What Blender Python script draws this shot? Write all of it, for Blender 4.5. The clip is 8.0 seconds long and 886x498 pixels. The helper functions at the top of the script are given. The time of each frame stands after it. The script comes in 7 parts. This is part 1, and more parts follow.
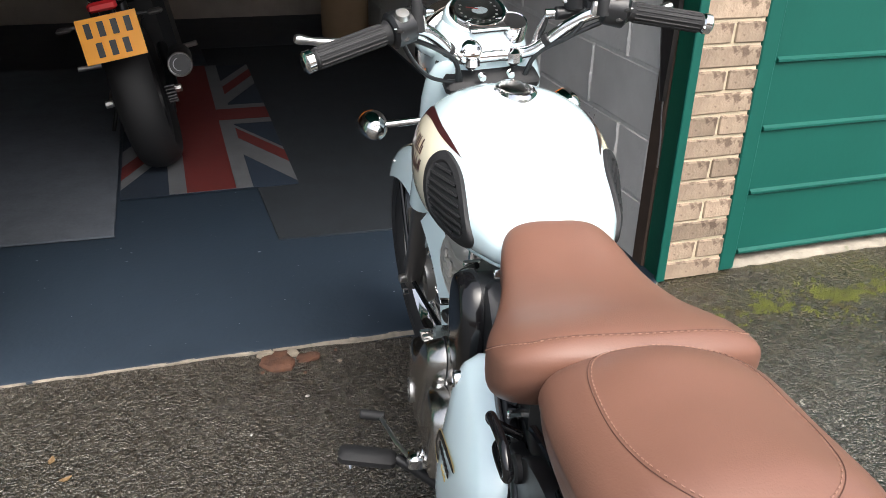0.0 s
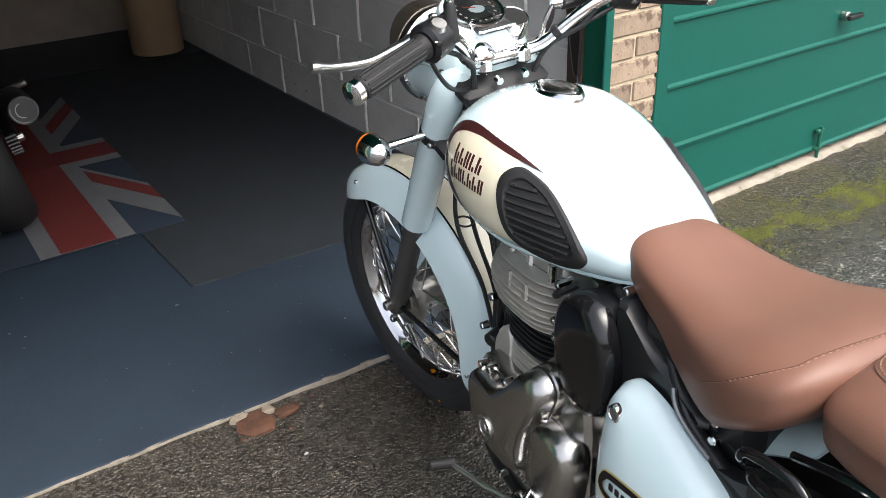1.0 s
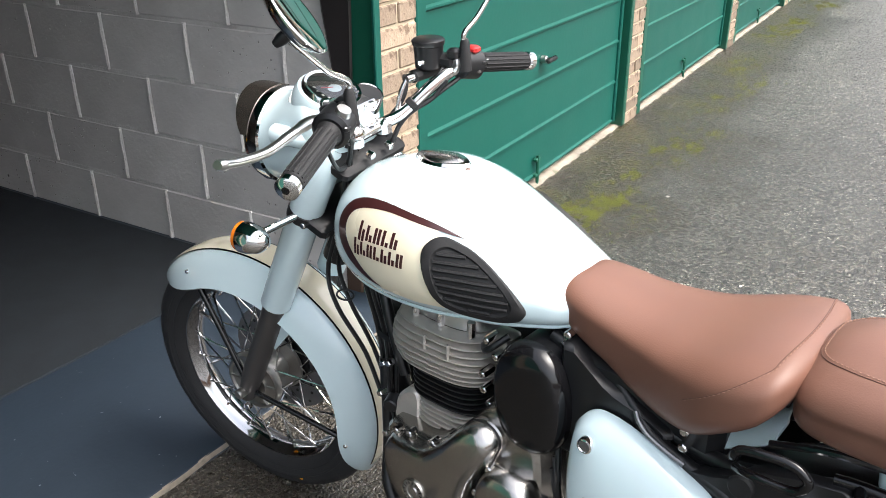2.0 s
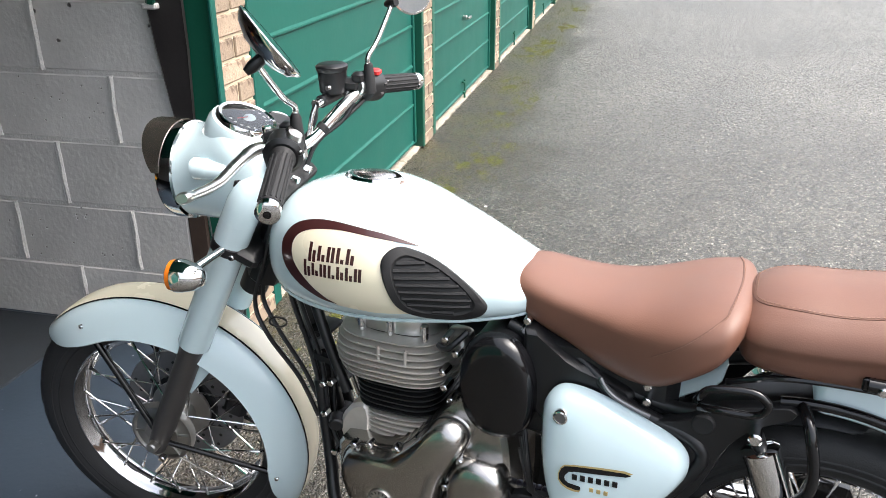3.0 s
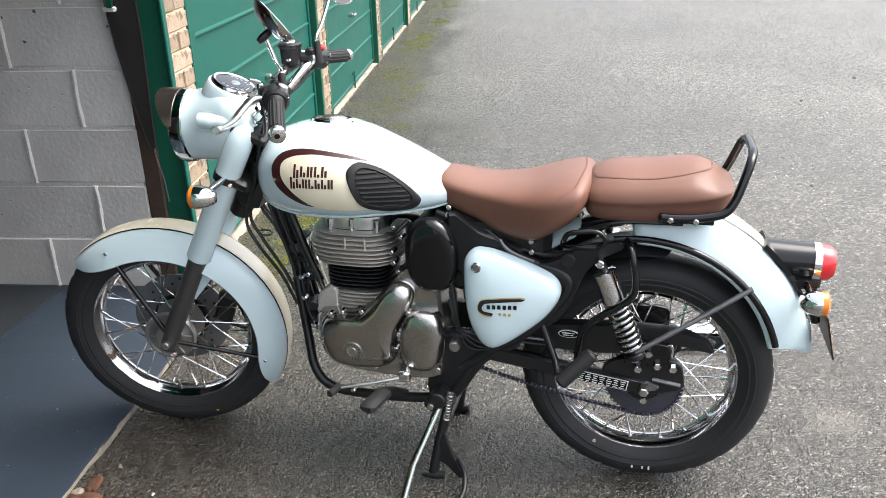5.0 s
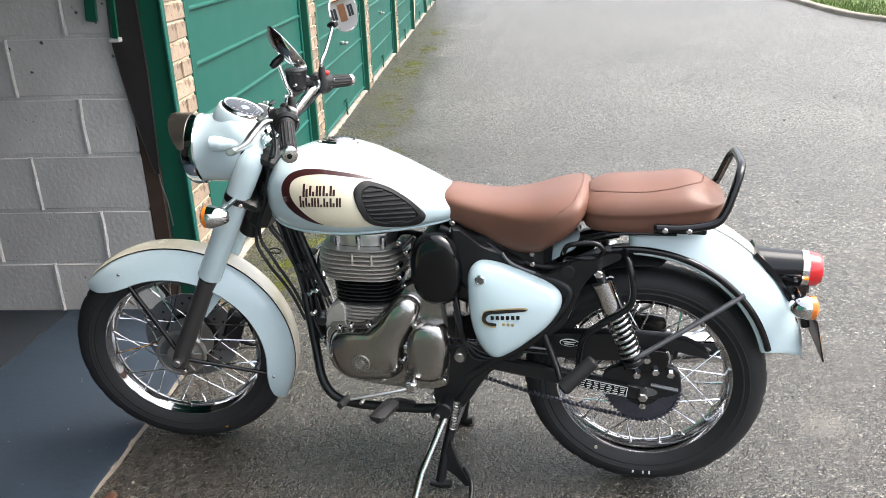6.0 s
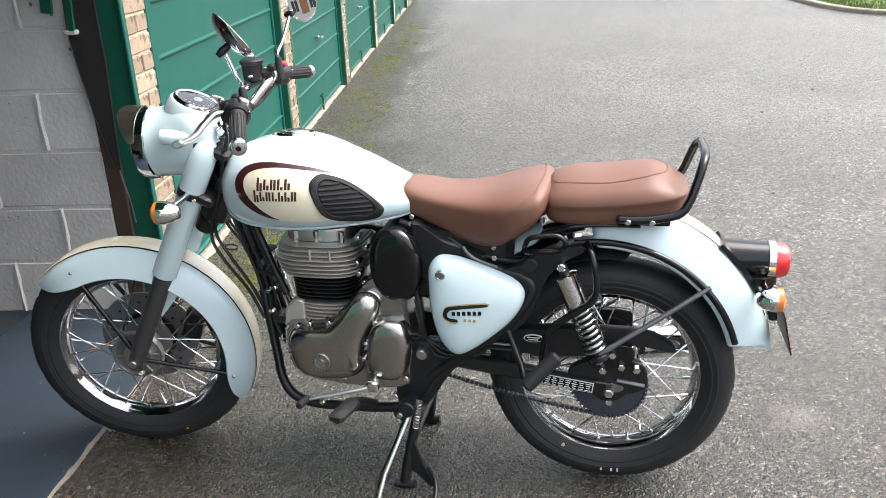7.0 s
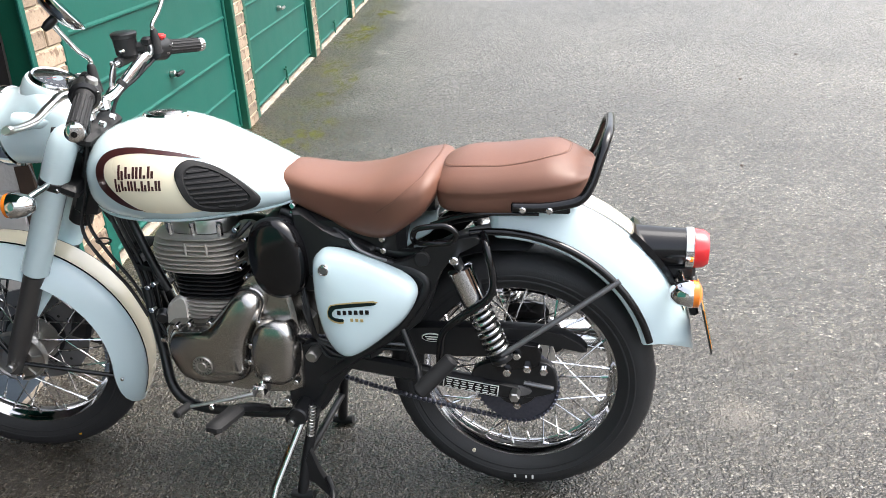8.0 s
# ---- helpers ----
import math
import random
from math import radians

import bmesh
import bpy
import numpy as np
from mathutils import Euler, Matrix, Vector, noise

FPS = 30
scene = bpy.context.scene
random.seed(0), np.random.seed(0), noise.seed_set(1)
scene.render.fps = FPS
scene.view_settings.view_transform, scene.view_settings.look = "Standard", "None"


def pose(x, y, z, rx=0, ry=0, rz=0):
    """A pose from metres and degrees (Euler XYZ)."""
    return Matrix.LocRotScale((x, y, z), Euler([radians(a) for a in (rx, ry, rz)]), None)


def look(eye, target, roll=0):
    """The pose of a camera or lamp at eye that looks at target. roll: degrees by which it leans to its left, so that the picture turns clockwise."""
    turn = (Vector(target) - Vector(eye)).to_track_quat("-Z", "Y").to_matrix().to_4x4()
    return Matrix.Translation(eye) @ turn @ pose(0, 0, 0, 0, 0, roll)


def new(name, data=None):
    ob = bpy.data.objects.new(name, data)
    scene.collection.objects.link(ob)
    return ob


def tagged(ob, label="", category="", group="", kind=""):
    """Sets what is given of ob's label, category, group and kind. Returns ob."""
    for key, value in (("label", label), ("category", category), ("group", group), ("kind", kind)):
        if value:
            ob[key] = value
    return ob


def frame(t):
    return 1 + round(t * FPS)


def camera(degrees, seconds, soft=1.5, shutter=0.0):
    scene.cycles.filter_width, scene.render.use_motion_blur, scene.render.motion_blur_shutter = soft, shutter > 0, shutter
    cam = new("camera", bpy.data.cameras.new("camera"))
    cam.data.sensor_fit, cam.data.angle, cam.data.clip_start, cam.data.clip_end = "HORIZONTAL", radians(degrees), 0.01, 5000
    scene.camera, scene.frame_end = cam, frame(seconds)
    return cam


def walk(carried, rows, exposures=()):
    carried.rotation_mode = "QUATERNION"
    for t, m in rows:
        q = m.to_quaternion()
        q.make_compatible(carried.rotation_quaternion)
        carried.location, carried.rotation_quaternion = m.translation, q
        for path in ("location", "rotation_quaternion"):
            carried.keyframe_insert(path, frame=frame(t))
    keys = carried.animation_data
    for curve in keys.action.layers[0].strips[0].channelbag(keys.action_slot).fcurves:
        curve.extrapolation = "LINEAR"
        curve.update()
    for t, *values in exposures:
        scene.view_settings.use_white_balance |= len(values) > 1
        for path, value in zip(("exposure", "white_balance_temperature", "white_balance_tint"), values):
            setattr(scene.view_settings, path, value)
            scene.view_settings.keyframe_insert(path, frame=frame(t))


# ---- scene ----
cam = camera(56.7, 8.0, soft=0.45)
PATH = [
    (0, (0.036, 0.03, 1.385), (0.613, 1.721, 0.486), 1.6),
    (0.5, (-0.165, 0.161, 1.368), (0.62, 1.759, 0.456), 1.2),
    (1, (-0.299, 0.37, 1.392), (0.69, 1.837, 0.46), -2.3),
    (1.3, (-0.386, 0.427, 1.419), (0.864, 1.719, 0.541), 0.8),
    (1.5, (-0.44, 0.466, 1.432), (0.991, 1.565, 0.571), 1.7),
    (1.7, (-0.514, 0.531, 1.453), (0.988, 1.532, 0.594), 0.9),
    (2.8, (-0.696, 0.885, 1.472), (1.03, 1.518, 0.686), -1.4),
    (3, (-0.779, 0.899, 1.461), (1.008, 1.33, 0.671), -0.4),
    (3.5, (-0.976, 0.889, 1.462), (0.81, 1.161, 0.604), -1.0),
    (4, (-1.182, 0.812, 1.444), (0.599, 1.038, 0.562), -0.2),
    (4.5, (-1.341, 0.834, 1.486), (0.454, 1.026, 0.627), -0.7),
    (4.7, (-1.402, 0.862, 1.505), (0.408, 1.035, 0.674), -1.0),
    (5.8, (-1.573, 0.938, 1.525), (0.28, 1.082, 0.787), -2.2),
    (6, (-1.573, 0.933, 1.522), (0.282, 1.065, 0.788), -2.1),
    (6.5, (-1.554, 0.923, 1.507), (0.3, 1.044, 0.767), -1.9),
    (7, (-1.516, 0.867, 1.493), (0.338, 0.967, 0.749), -2.3),
    (7.5, (-1.404, 0.759, 1.461), (0.447, 0.868, 0.711), -3.2),
    (8, (-1.295, 0.601, 1.446), (0.531, 0.712, 0.638), -3.3),
]
walk(cam, [(t, look(eye, target, roll)) for t, eye, target, roll in PATH], [(0.0, 1.42), (1.0, 1.48), (1.7, 1.63), (3.0, 1.78), (8.0, 1.78)])

# ---- light ----
world = bpy.data.worlds.new("overcast_sky")
scene.world = world
world.use_nodes = True
wn = world.node_tree
wn.nodes.clear()
sky = wn.nodes.new("ShaderNodeTexSky")
sky.sky_type = "NISHITA"
sky.sun_disc = False
sky.sun_elevation, sky.sun_rotation = radians(58), radians(171)
sky.air_density, sky.dust_density, sky.ozone_density = 1.0, 6.0, 1.0
grey = wn.nodes.new("ShaderNodeHueSaturation")
grey.inputs["Saturation"].default_value = 0.5
back = wn.nodes.new("ShaderNodeBackground")
back.inputs["Strength"].default_value = 0.15
wout = wn.nodes.new("ShaderNodeOutputWorld")
wn.links.new(sky.outputs[0], grey.inputs["Color"])
wn.links.new(grey.outputs[0], back.inputs["Color"])
wn.links.new(back.outputs[0], wout.inputs["Surface"])
sun_lamp = bpy.data.lights.new("sun", "SUN")
sun_lamp.energy, sun_lamp.angle, sun_lamp.color = 0.55, radians(50), (1.0, 0.985, 0.97)
sun = new("sun", sun_lamp)
sun.matrix_world = look((1.3, -3.6, 8.0), (0.6, 1.0, 0.0))

# ---- materials ----
def mat(name, color, rough=0.5, metal=0.0, coat=0.0, vary=0.0, scale=20.0, bump=0.0, bump_scale=80.0, spots=None, ior=1.5):
    """A surface with a base colour, two scales of variation, fine relief and optional spots (colour, scale, amount)."""
    m = bpy.data.materials.new(name)
    m.use_nodes = True
    n, l = m.node_tree.nodes, m.node_tree.links
    b = n["Principled BSDF"]
    b.inputs["Base Color"].default_value = (*color, 1)
    b.inputs["Roughness"].default_value = rough
    b.inputs["Metallic"].default_value = metal
    b.inputs["Coat Weight"].default_value = coat
    b.inputs["Coat Roughness"].default_value = 0.04
    b.inputs["IOR"].default_value = ior
    co = n.new("ShaderNodeTexCoord")
    last = None
    if vary:
        big, fine = n.new("ShaderNodeTexNoise"), n.new("ShaderNodeTexNoise")
        big.inputs["Scale"].default_value, fine.inputs["Scale"].default_value = scale * 0.15, scale
        big.inputs["Detail"].default_value, fine.inputs["Detail"].default_value = 3, 6
        l.new(co.outputs["Object"], big.inputs["Vector"])
        l.new(co.outputs["Object"], fine.inputs["Vector"])
        add = n.new("ShaderNodeMath")
        add.operation = "ADD"
        l.new(big.outputs[0], add.inputs[0])
        l.new(fine.outputs[0], add.inputs[1])
        ramp = n.new("ShaderNodeMapRange")
        ramp.inputs[1].default_value, ramp.inputs[2].default_value = 0.6, 1.4
        ramp.inputs[3].default_value, ramp.inputs[4].default_value = 1 - vary, 1 + vary
        l.new(add.outputs[0], ramp.inputs[0])
        mul = n.new("ShaderNodeMix")
        mul.data_type, mul.blend_type = "RGBA", "MULTIPLY"
        mul.inputs[0].default_value = 1
        mul.inputs[6].default_value = (*color, 1)
        l.new(ramp.outputs[0], mul.inputs[7])
        last = mul.outputs[2]
        r2 = n.new("ShaderNodeMapRange")
        r2.inputs[3].default_value, r2.inputs[4].default_value = max(rough - 0.08, 0.02), min(rough + 0.08, 1)
        l.new(fine.outputs[0], r2.inputs[0])
        if metal < 0.5:
            l.new(r2.outputs[0], b.inputs["Roughness"])
    if spots:
        sp = n.new("ShaderNodeTexNoise")
        sp.inputs["Scale"].default_value, sp.inputs["Detail"].default_value = spots[1], 5
        l.new(co.outputs["Object"], sp.inputs["Vector"])
        cut = n.new("ShaderNodeMapRange")
        cut.inputs[1].default_value, cut.inputs[2].default_value = spots[2], spots[2] + 0.06
        l.new(sp.outputs[0], cut.inputs[0])
        mx = n.new("ShaderNodeMix")
        mx.data_type = "RGBA"
        mx.inputs[6].default_value, mx.inputs[7].default_value = (*color, 1), (*spots[0], 1)
        if last:
            l.new(last, mx.inputs[6])
        l.new(cut.outputs[0], mx.inputs[0])
        last = mx.outputs[2]
    if last:
        l.new(last, b.inputs["Base Color"])
    if bump:
        tex, bp = n.new("ShaderNodeTexNoise"), n.new("ShaderNodeBump")
        tex.inputs["Scale"].default_value, tex.inputs["Detail"].default_value = bump_scale, 4
        bp.inputs["Strength"].default_value, bp.inputs["Distance"].default_value = 1.0, bump
        l.new(co.outputs["Object"], tex.inputs["Vector"])
        l.new(tex.outputs[0], bp.inputs["Height"])
        l.new(bp.outputs[0], b.inputs["Normal"])
    return m


def per_piece(m, low, high):
    """Let each piece of a wall take its own brightness between low and high, by its object's random number."""
    n, l = m.node_tree.nodes, m.node_tree.links
    b = n["Principled BSDF"]
    src = b.inputs["Base Color"].links[0].from_socket
    info, rng, mul = n.new("ShaderNodeObjectInfo"), n.new("ShaderNodeMapRange"), n.new("ShaderNodeMix")
    rng.inputs[3].default_value, rng.inputs[4].default_value = low, high
    mul.data_type, mul.blend_type = "RGBA", "MULTIPLY"
    mul.inputs[0].default_value = 1
    l.new(info.outputs["Random"], rng.inputs[0])
    l.new(src, mul.inputs[6])
    l.new(rng.outputs[0], mul.inputs[7])
    l.new(mul.outputs[2], b.inputs["Base Color"])
    return m


def pitted(m, colour, scale, share, size):
    """Scatter small dark pits: a share of the cells of a net of the given scale."""
    n, l = m.node_tree.nodes, m.node_tree.links
    b = n["Principled BSDF"]
    co, warp, net, sep = n.new("ShaderNodeTexCoord"), n.new("ShaderNodeTexNoise"), n.new("ShaderNodeTexVoronoi"), n.new("ShaderNodeSeparateColor")
    info, far = n.new("ShaderNodeObjectInfo"), n.new("ShaderNodeVectorMath")
    far.operation = "MULTIPLY_ADD"
    far.inputs[1].default_value = (7.0, 5.0, 3.0)
    l.new(info.outputs["Random"], far.inputs[0])
    l.new(co.outputs["Object"], far.inputs[2])
    warp.inputs["Scale"].default_value = scale * 2.2
    l.new(far.outputs[0], warp.inputs["Vector"])
    bend = n.new("ShaderNodeVectorMath")
    bend.operation = "MULTIPLY_ADD"
    bend.inputs[1].default_value = (0.010, 0.010, 0.010)
    l.new(warp.outputs["Color"], bend.inputs[0])
    l.new(far.outputs[0], bend.inputs[2])
    net.inputs["Scale"].default_value = scale
    l.new(bend.outputs[0], net.inputs["Vector"])
    l.new(net.outputs["Color"], sep.inputs[0])
    pick, near, both = n.new("ShaderNodeMath"), n.new("ShaderNodeMapRange"), n.new("ShaderNodeMath")
    pick.operation, both.operation = "LESS_THAN", "MULTIPLY"
    pick.inputs[1].default_value = share
    l.new(sep.outputs[0], pick.inputs[0])
    near.inputs[1].default_value, near.inputs[2].default_value = size * 0.6, size
    near.inputs[3].default_value, near.inputs[4].default_value = 1.0, 0.0
    l.new(net.outputs["Distance"], near.inputs[0])
    l.new(pick.outputs[0], both.inputs[0])
    l.new(near.outputs[0], both.inputs[1])
    mx, bp = n.new("ShaderNodeMix"), n.new("ShaderNodeBump")
    mx.data_type = "RGBA"
    mx.inputs[7].default_value = (*colour, 1)
    l.new(both.outputs[0], mx.inputs[0])
    l.new(b.inputs["Base Color"].links[0].from_socket, mx.inputs[6])
    l.new(mx.outputs[2], b.inputs["Base Color"])
    bp.inputs["Distance"].default_value = 0.006
    bp.invert = True
    l.new(both.outputs[0], bp.inputs["Height"])
    l.new(b.inputs["Normal"].links[0].from_socket, bp.inputs["Normal"])
    l.new(bp.outputs[0], b.inputs["Normal"])
    return m


def tarmac_material():
    """Worn damp asphalt: pale stone chips of two sizes in dark binder, broad mottling, dark silt and thin moss by the doors."""
    m = bpy.data.materials.new("tarmac")
    m.use_nodes = True
    n, l = m.node_tree.nodes, m.node_tree.links
    b = n["Principled BSDF"]
    co = n.new("ShaderNodeTexCoord")

    def grain(scale, detail=4, rough=0.55):
        t = n.new("ShaderNodeTexNoise")
        t.inputs["Scale"].default_value, t.inputs["Detail"].default_value, t.inputs["Roughness"].default_value = scale, detail, rough
        l.new(co.outputs["Object"], t.inputs["Vector"])
        return t.outputs[0]

    def cells(scale):
        t = n.new("ShaderNodeTexVoronoi")
        t.inputs["Scale"].default_value = scale
        l.new(co.outputs["Object"], t.inputs["Vector"])
        sep = n.new("ShaderNodeSeparateColor")
        l.new(t.outputs["Color"], sep.inputs[0])
        return t.outputs["Distance"], sep.outputs[0], sep.outputs[1]

    def span(src, a, z, lo, hi):
        t = n.new("ShaderNodeMapRange")
        t.inputs[1].default_value, t.inputs[2].default_value = a, z
        t.inputs[3].default_value, t.inputs[4].default_value = lo, hi
        l.new(src, t.inputs[0])
        return t.outputs[0]

    def calc(op, a, c):
        t = n.new("ShaderNodeMath")
        t.operation = op
        for k, v in enumerate((a, c)):
            if isinstance(v, (int, float)):
                t.inputs[k].default_value = v
            else:
                l.new(v, t.inputs[k])
        return t.outputs[0]

    def blend(fac, a, c, kind="MIX"):
        t = n.new("ShaderNodeMix")
        t.data_type, t.blend_type = "RGBA", kind
        for k, v in ((0, fac), (6, a), (7, c)):
            if isinstance(v, tuple):
                t.inputs[k].default_value = v
            elif isinstance(v, (int, float)):
                t.inputs[k].default_value = v
            else:
                l.new(v, t.inputs[k])
        return t.outputs[2]

    def ramp(src, stops):
        t = n.new("ShaderNodeValToRGB")
        e = t.color_ramp.elements
        e[0].position, e[0].color = stops[0][0], (*stops[0][1], 1)
        e[1].position, e[1].color = stops[-1][0], (*stops[-1][1], 1)
        for p, c in stops[1:-1]:
            t.color_ramp.elements.new(p).color = (*c, 1)
        l.new(src, t.inputs[0])
        return t.outputs[0]

    far1, pick1, tone1 = cells(92)
    far2, pick2, tone2 = cells(165)
    broad, mid, clump, clod = grain(0.55, 5), grain(7, 6), grain(48, 4), grain(27, 3)
    stones = [(0.0, (0.025, 0.0235, 0.019)), (0.35, (0.052, 0.048, 0.039)), (0.62, (0.104, 0.097, 0.080)), (0.84, (0.212, 0.200, 0.170)), (1.0, (0.37, 0.352, 0.305))]
    big, small = ramp(pick1, stones), ramp(pick2, stones)
    colour = blend(span(tone1, 0.45, 0.55, 0.0, 1.0), big, small)
    shade = calc("MULTIPLY", span(far1, 0.24, 0.66, 1.35, 0.16), span(far2, 0.30, 0.75, 1.1, 0.6))
    shade = calc("MULTIPLY", shade, span(broad, 0.33, 0.67, 0.66, 1.02))
    # dry is only position: base colour brightens far out, painting in grazing sky sheen.
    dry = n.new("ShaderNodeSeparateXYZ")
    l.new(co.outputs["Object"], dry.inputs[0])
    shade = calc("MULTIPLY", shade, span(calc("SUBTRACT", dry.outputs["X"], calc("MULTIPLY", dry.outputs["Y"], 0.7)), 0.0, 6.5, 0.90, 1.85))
    shade = calc("MULTIPLY", shade, span(mid, 0.35, 0.65, 0.84, 1.18))
    shade = calc("MULTIPLY", shade, span(clump, 0.40, 0.62, 0.36, 1.72))
    # worn is only distance: away from the garage the clod grain gains contrast.
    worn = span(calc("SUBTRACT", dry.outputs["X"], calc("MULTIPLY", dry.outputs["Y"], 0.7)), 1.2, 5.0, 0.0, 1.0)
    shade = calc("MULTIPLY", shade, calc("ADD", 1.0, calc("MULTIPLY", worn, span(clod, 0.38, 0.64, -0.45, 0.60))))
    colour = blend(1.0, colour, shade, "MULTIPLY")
    pos = n.new("ShaderNodeSeparateXYZ")
    l.new(co.outputs["Object"], pos.inputs[0])
    x, y = pos.outputs["X"], pos.outputs["Y"]
    # Dark silt and dead moss in the gutter along the doors, and brown soil before the open garage, widened to paint in
    # contact shade under the motorcycle.
    gutter = calc("ADD", grain(1.7, 7, 0.6), span(y, 0.70, 1.95, -0.42, 0.20))
    gutter = calc("MULTIPLY", span(gutter, 0.45, 0.57, 0.0, 0.93), span(x, 1.30, 1.7, 0.0, 1.0))
    silt = ramp(grain(26, 6, 0.7), [(0.36, (0.011, 0.0085, 0.005)), (0.52, (0.025, 0.0195, 0.0105)), (0.70, (0.085, 0.073, 0.048))])
    colour = blend(gutter, colour, silt)
    bed = calc("MULTIPLY", span(x, 0.6, 2.3, 0.40, 0.02), span(y, -0.3, 1.1, 0.15, 1.0))
    soil_shade = span(calc("ADD", bed, grain(1.3, 7)), 0.46, 0.82, 0.0, 0.72)
    colour = blend(soil_shade, colour, ramp(grain(70, 5, 0.7), [(0.38, (0.014, 0.0115, 0.0085)), (0.52, (0.036, 0.030, 0.0225)), (0.68, (0.125, 0.110, 0.086))]))
    # A thin green film feeds the thick moss.
    green = calc("ADD", grain(2.4, 8, 0.6), span(y, 1.25, 1.95, -0.35, 0.12))
    green = calc("MULTIPLY", span(green, 0.55, 0.68, 0.0, 0.45), span(x, 1.45, 1.8, 0.0, 1.0))
    colour = blend(green, colour, ramp(grain(60, 5, 0.7), [(0.38, (0.030, 0.026, 0.010)), (0.62, (0.085, 0.080, 0.014))]))
    # A pale smear of dried silt.
    away = n.new("ShaderNodeVectorMath")
    away.operation = "DISTANCE"
    away.inputs[1].default_value = (0.725, -0.11, 0.0)
    l.new(co.outputs["Object"], away.inputs[0])
    smear = span(calc("ADD", calc("DIVIDE", away.outputs["Value"], 0.075), calc("MULTIPLY", grain(14, 6), 1.6)), 1.0, 2.2, 0.5, 0.0)
    colour = blend(smear, colour, (0.17, 0.15, 0.125, 1.0))
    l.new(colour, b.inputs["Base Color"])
    l.new(span(clump, 0.36, 0.66, 0.42, 0.18), b.inputs["Roughness"])
    b.inputs["IOR"].default_value = 1.6
    bp = n.new("ShaderNodeBump")
    bp.inputs["Distance"].default_value, bp.inputs["Strength"].default_value = 0.0045, 0.9
    bp.invert = True
    l.new(calc("ADD", far1, far2), bp.inputs["Height"])
    lump = n.new("ShaderNodeBump")
    lump.inputs["Distance"].default_value, lump.inputs["Strength"].default_value = 0.003, 0.6
    l.new(clump, lump.inputs["Height"])
    l.new(bp.outputs[0], lump.inputs["Normal"])
    l.new(lump.outputs[0], b.inputs["Normal"])
    return m


ICE = mat("ice_blue_paint", (0.605, 0.745, 0.785), 0.22, coat=1.0, vary=0.015, scale=8)
CREAM = mat("cream_paint", (0.78, 0.72, 0.55), 0.25, coat=1.0, vary=0.02, scale=8)
MAROON = mat("maroon_paint", (0.045, 0.012, 0.012), 0.3, coat=0.6)
BLACK = mat("gloss_black_paint", (0.006, 0.006, 0.007), 0.12)
SATIN = mat("satin_black_paint", (0.010, 0.0105, 0.012), 0.36, vary=0.1, scale=40)
RUBBER = mat("tyre_rubber", (0.020, 0.0205, 0.022), 0.62, vary=0.2, scale=60, bump=0.0006, bump_scale=300)
GRIP = mat("grip_rubber", (0.009, 0.009, 0.010), 0.66, bump=0.0004, bump_scale=500)
CHROME = mat("chrome", (0.78, 0.78, 0.78), 0.06, 1.0)
RIM = mat("rim_chrome", (0.56, 0.56, 0.57), 0.09, 1.0, vary=0.05, scale=30)
ALLOY = mat("brushed_alloy", (0.50, 0.49, 0.47), 0.36, 1.0, vary=0.08, scale=60)
POLISHED = mat("polished_engine_cover", (0.46, 0.445, 0.425), 0.23, 1.0, vary=0.03, scale=10)
FIN = mat("cast_alloy_fin", (0.62, 0.59, 0.55), 0.42, 0.6, vary=0.1, scale=50)
FORK = mat("grey_fork_slider", (0.085, 0.08, 0.078), 0.4, 0.4, vary=0.05)
TAN = mat("tan_leatherette", (0.172, 0.082, 0.056), 0.44, vary=0.10, scale=14, bump=0.00022, bump_scale=420, ior=1.45)
SEAM = mat("seat_seam", (0.095, 0.042, 0.028), 0.7)
STITCH = mat("seat_thread", (0.29, 0.165, 0.12), 0.8)
AMBER = mat("amber_lens", (0.85, 0.22, 0.02), 0.15, coat=0.6)
RED = mat("red_lens", (0.62, 0.02, 0.025), 0.15, coat=0.6)
RED_BUTTON = mat("red_switch", (0.55, 0.03, 0.03), 0.4)
WHITE_INK = mat("white_print", (0.75, 0.75, 0.73), 0.5)
DIAL = mat("black_dial", (0.01, 0.01, 0.01), 0.4)
MIRROR = mat("mirror_glass", (0.9, 0.9, 0.9), 0.01, 1.0)
GREEN = mat("green_garage_paint", (0.004, 0.088, 0.067), 0.5, vary=0.09, scale=5, bump=0.0005, bump_scale=40, ior=1.4)
DARKGREEN = mat("dark_green_frame_paint", (0.006, 0.085, 0.052), 0.4, vary=0.1, scale=8, bump=0.0006, bump_scale=60)
BRICK = per_piece(mat("buff_brick", (0.33, 0.25, 0.18), 0.88, vary=0.34, scale=16, bump=0.0028, bump_scale=110, spots=((0.17, 0.12, 0.085), 24, 0.55)), 0.62, 1.2)
MORTAR = mat("pale_mortar", (0.55, 0.47, 0.335), 0.9, vary=0.15, scale=40, bump=0.002, bump_scale=200)
BLOCK = per_piece(mat("painted_block", (0.585, 0.572, 0.555), 0.75, vary=0.10, scale=9, bump=0.0030, bump_scale=55), 0.93, 1.06)
pitted(BLOCK, (0.22, 0.21, 0.20), 64, 0.06, 0.28)
pitted(BLOCK, (0.13, 0.12, 0.115), 21, 0.05, 0.20)
BLOCK_MORTAR = mat("painted_joint", (0.60, 0.588, 0.57), 0.8, vary=0.16, scale=24, bump=0.004, bump_scale=90)
WOODDARK = mat("dark_brown_timber", (0.060, 0.038, 0.027), 0.8, vary=0.35, scale=14, bump=0.001, bump_scale=60)
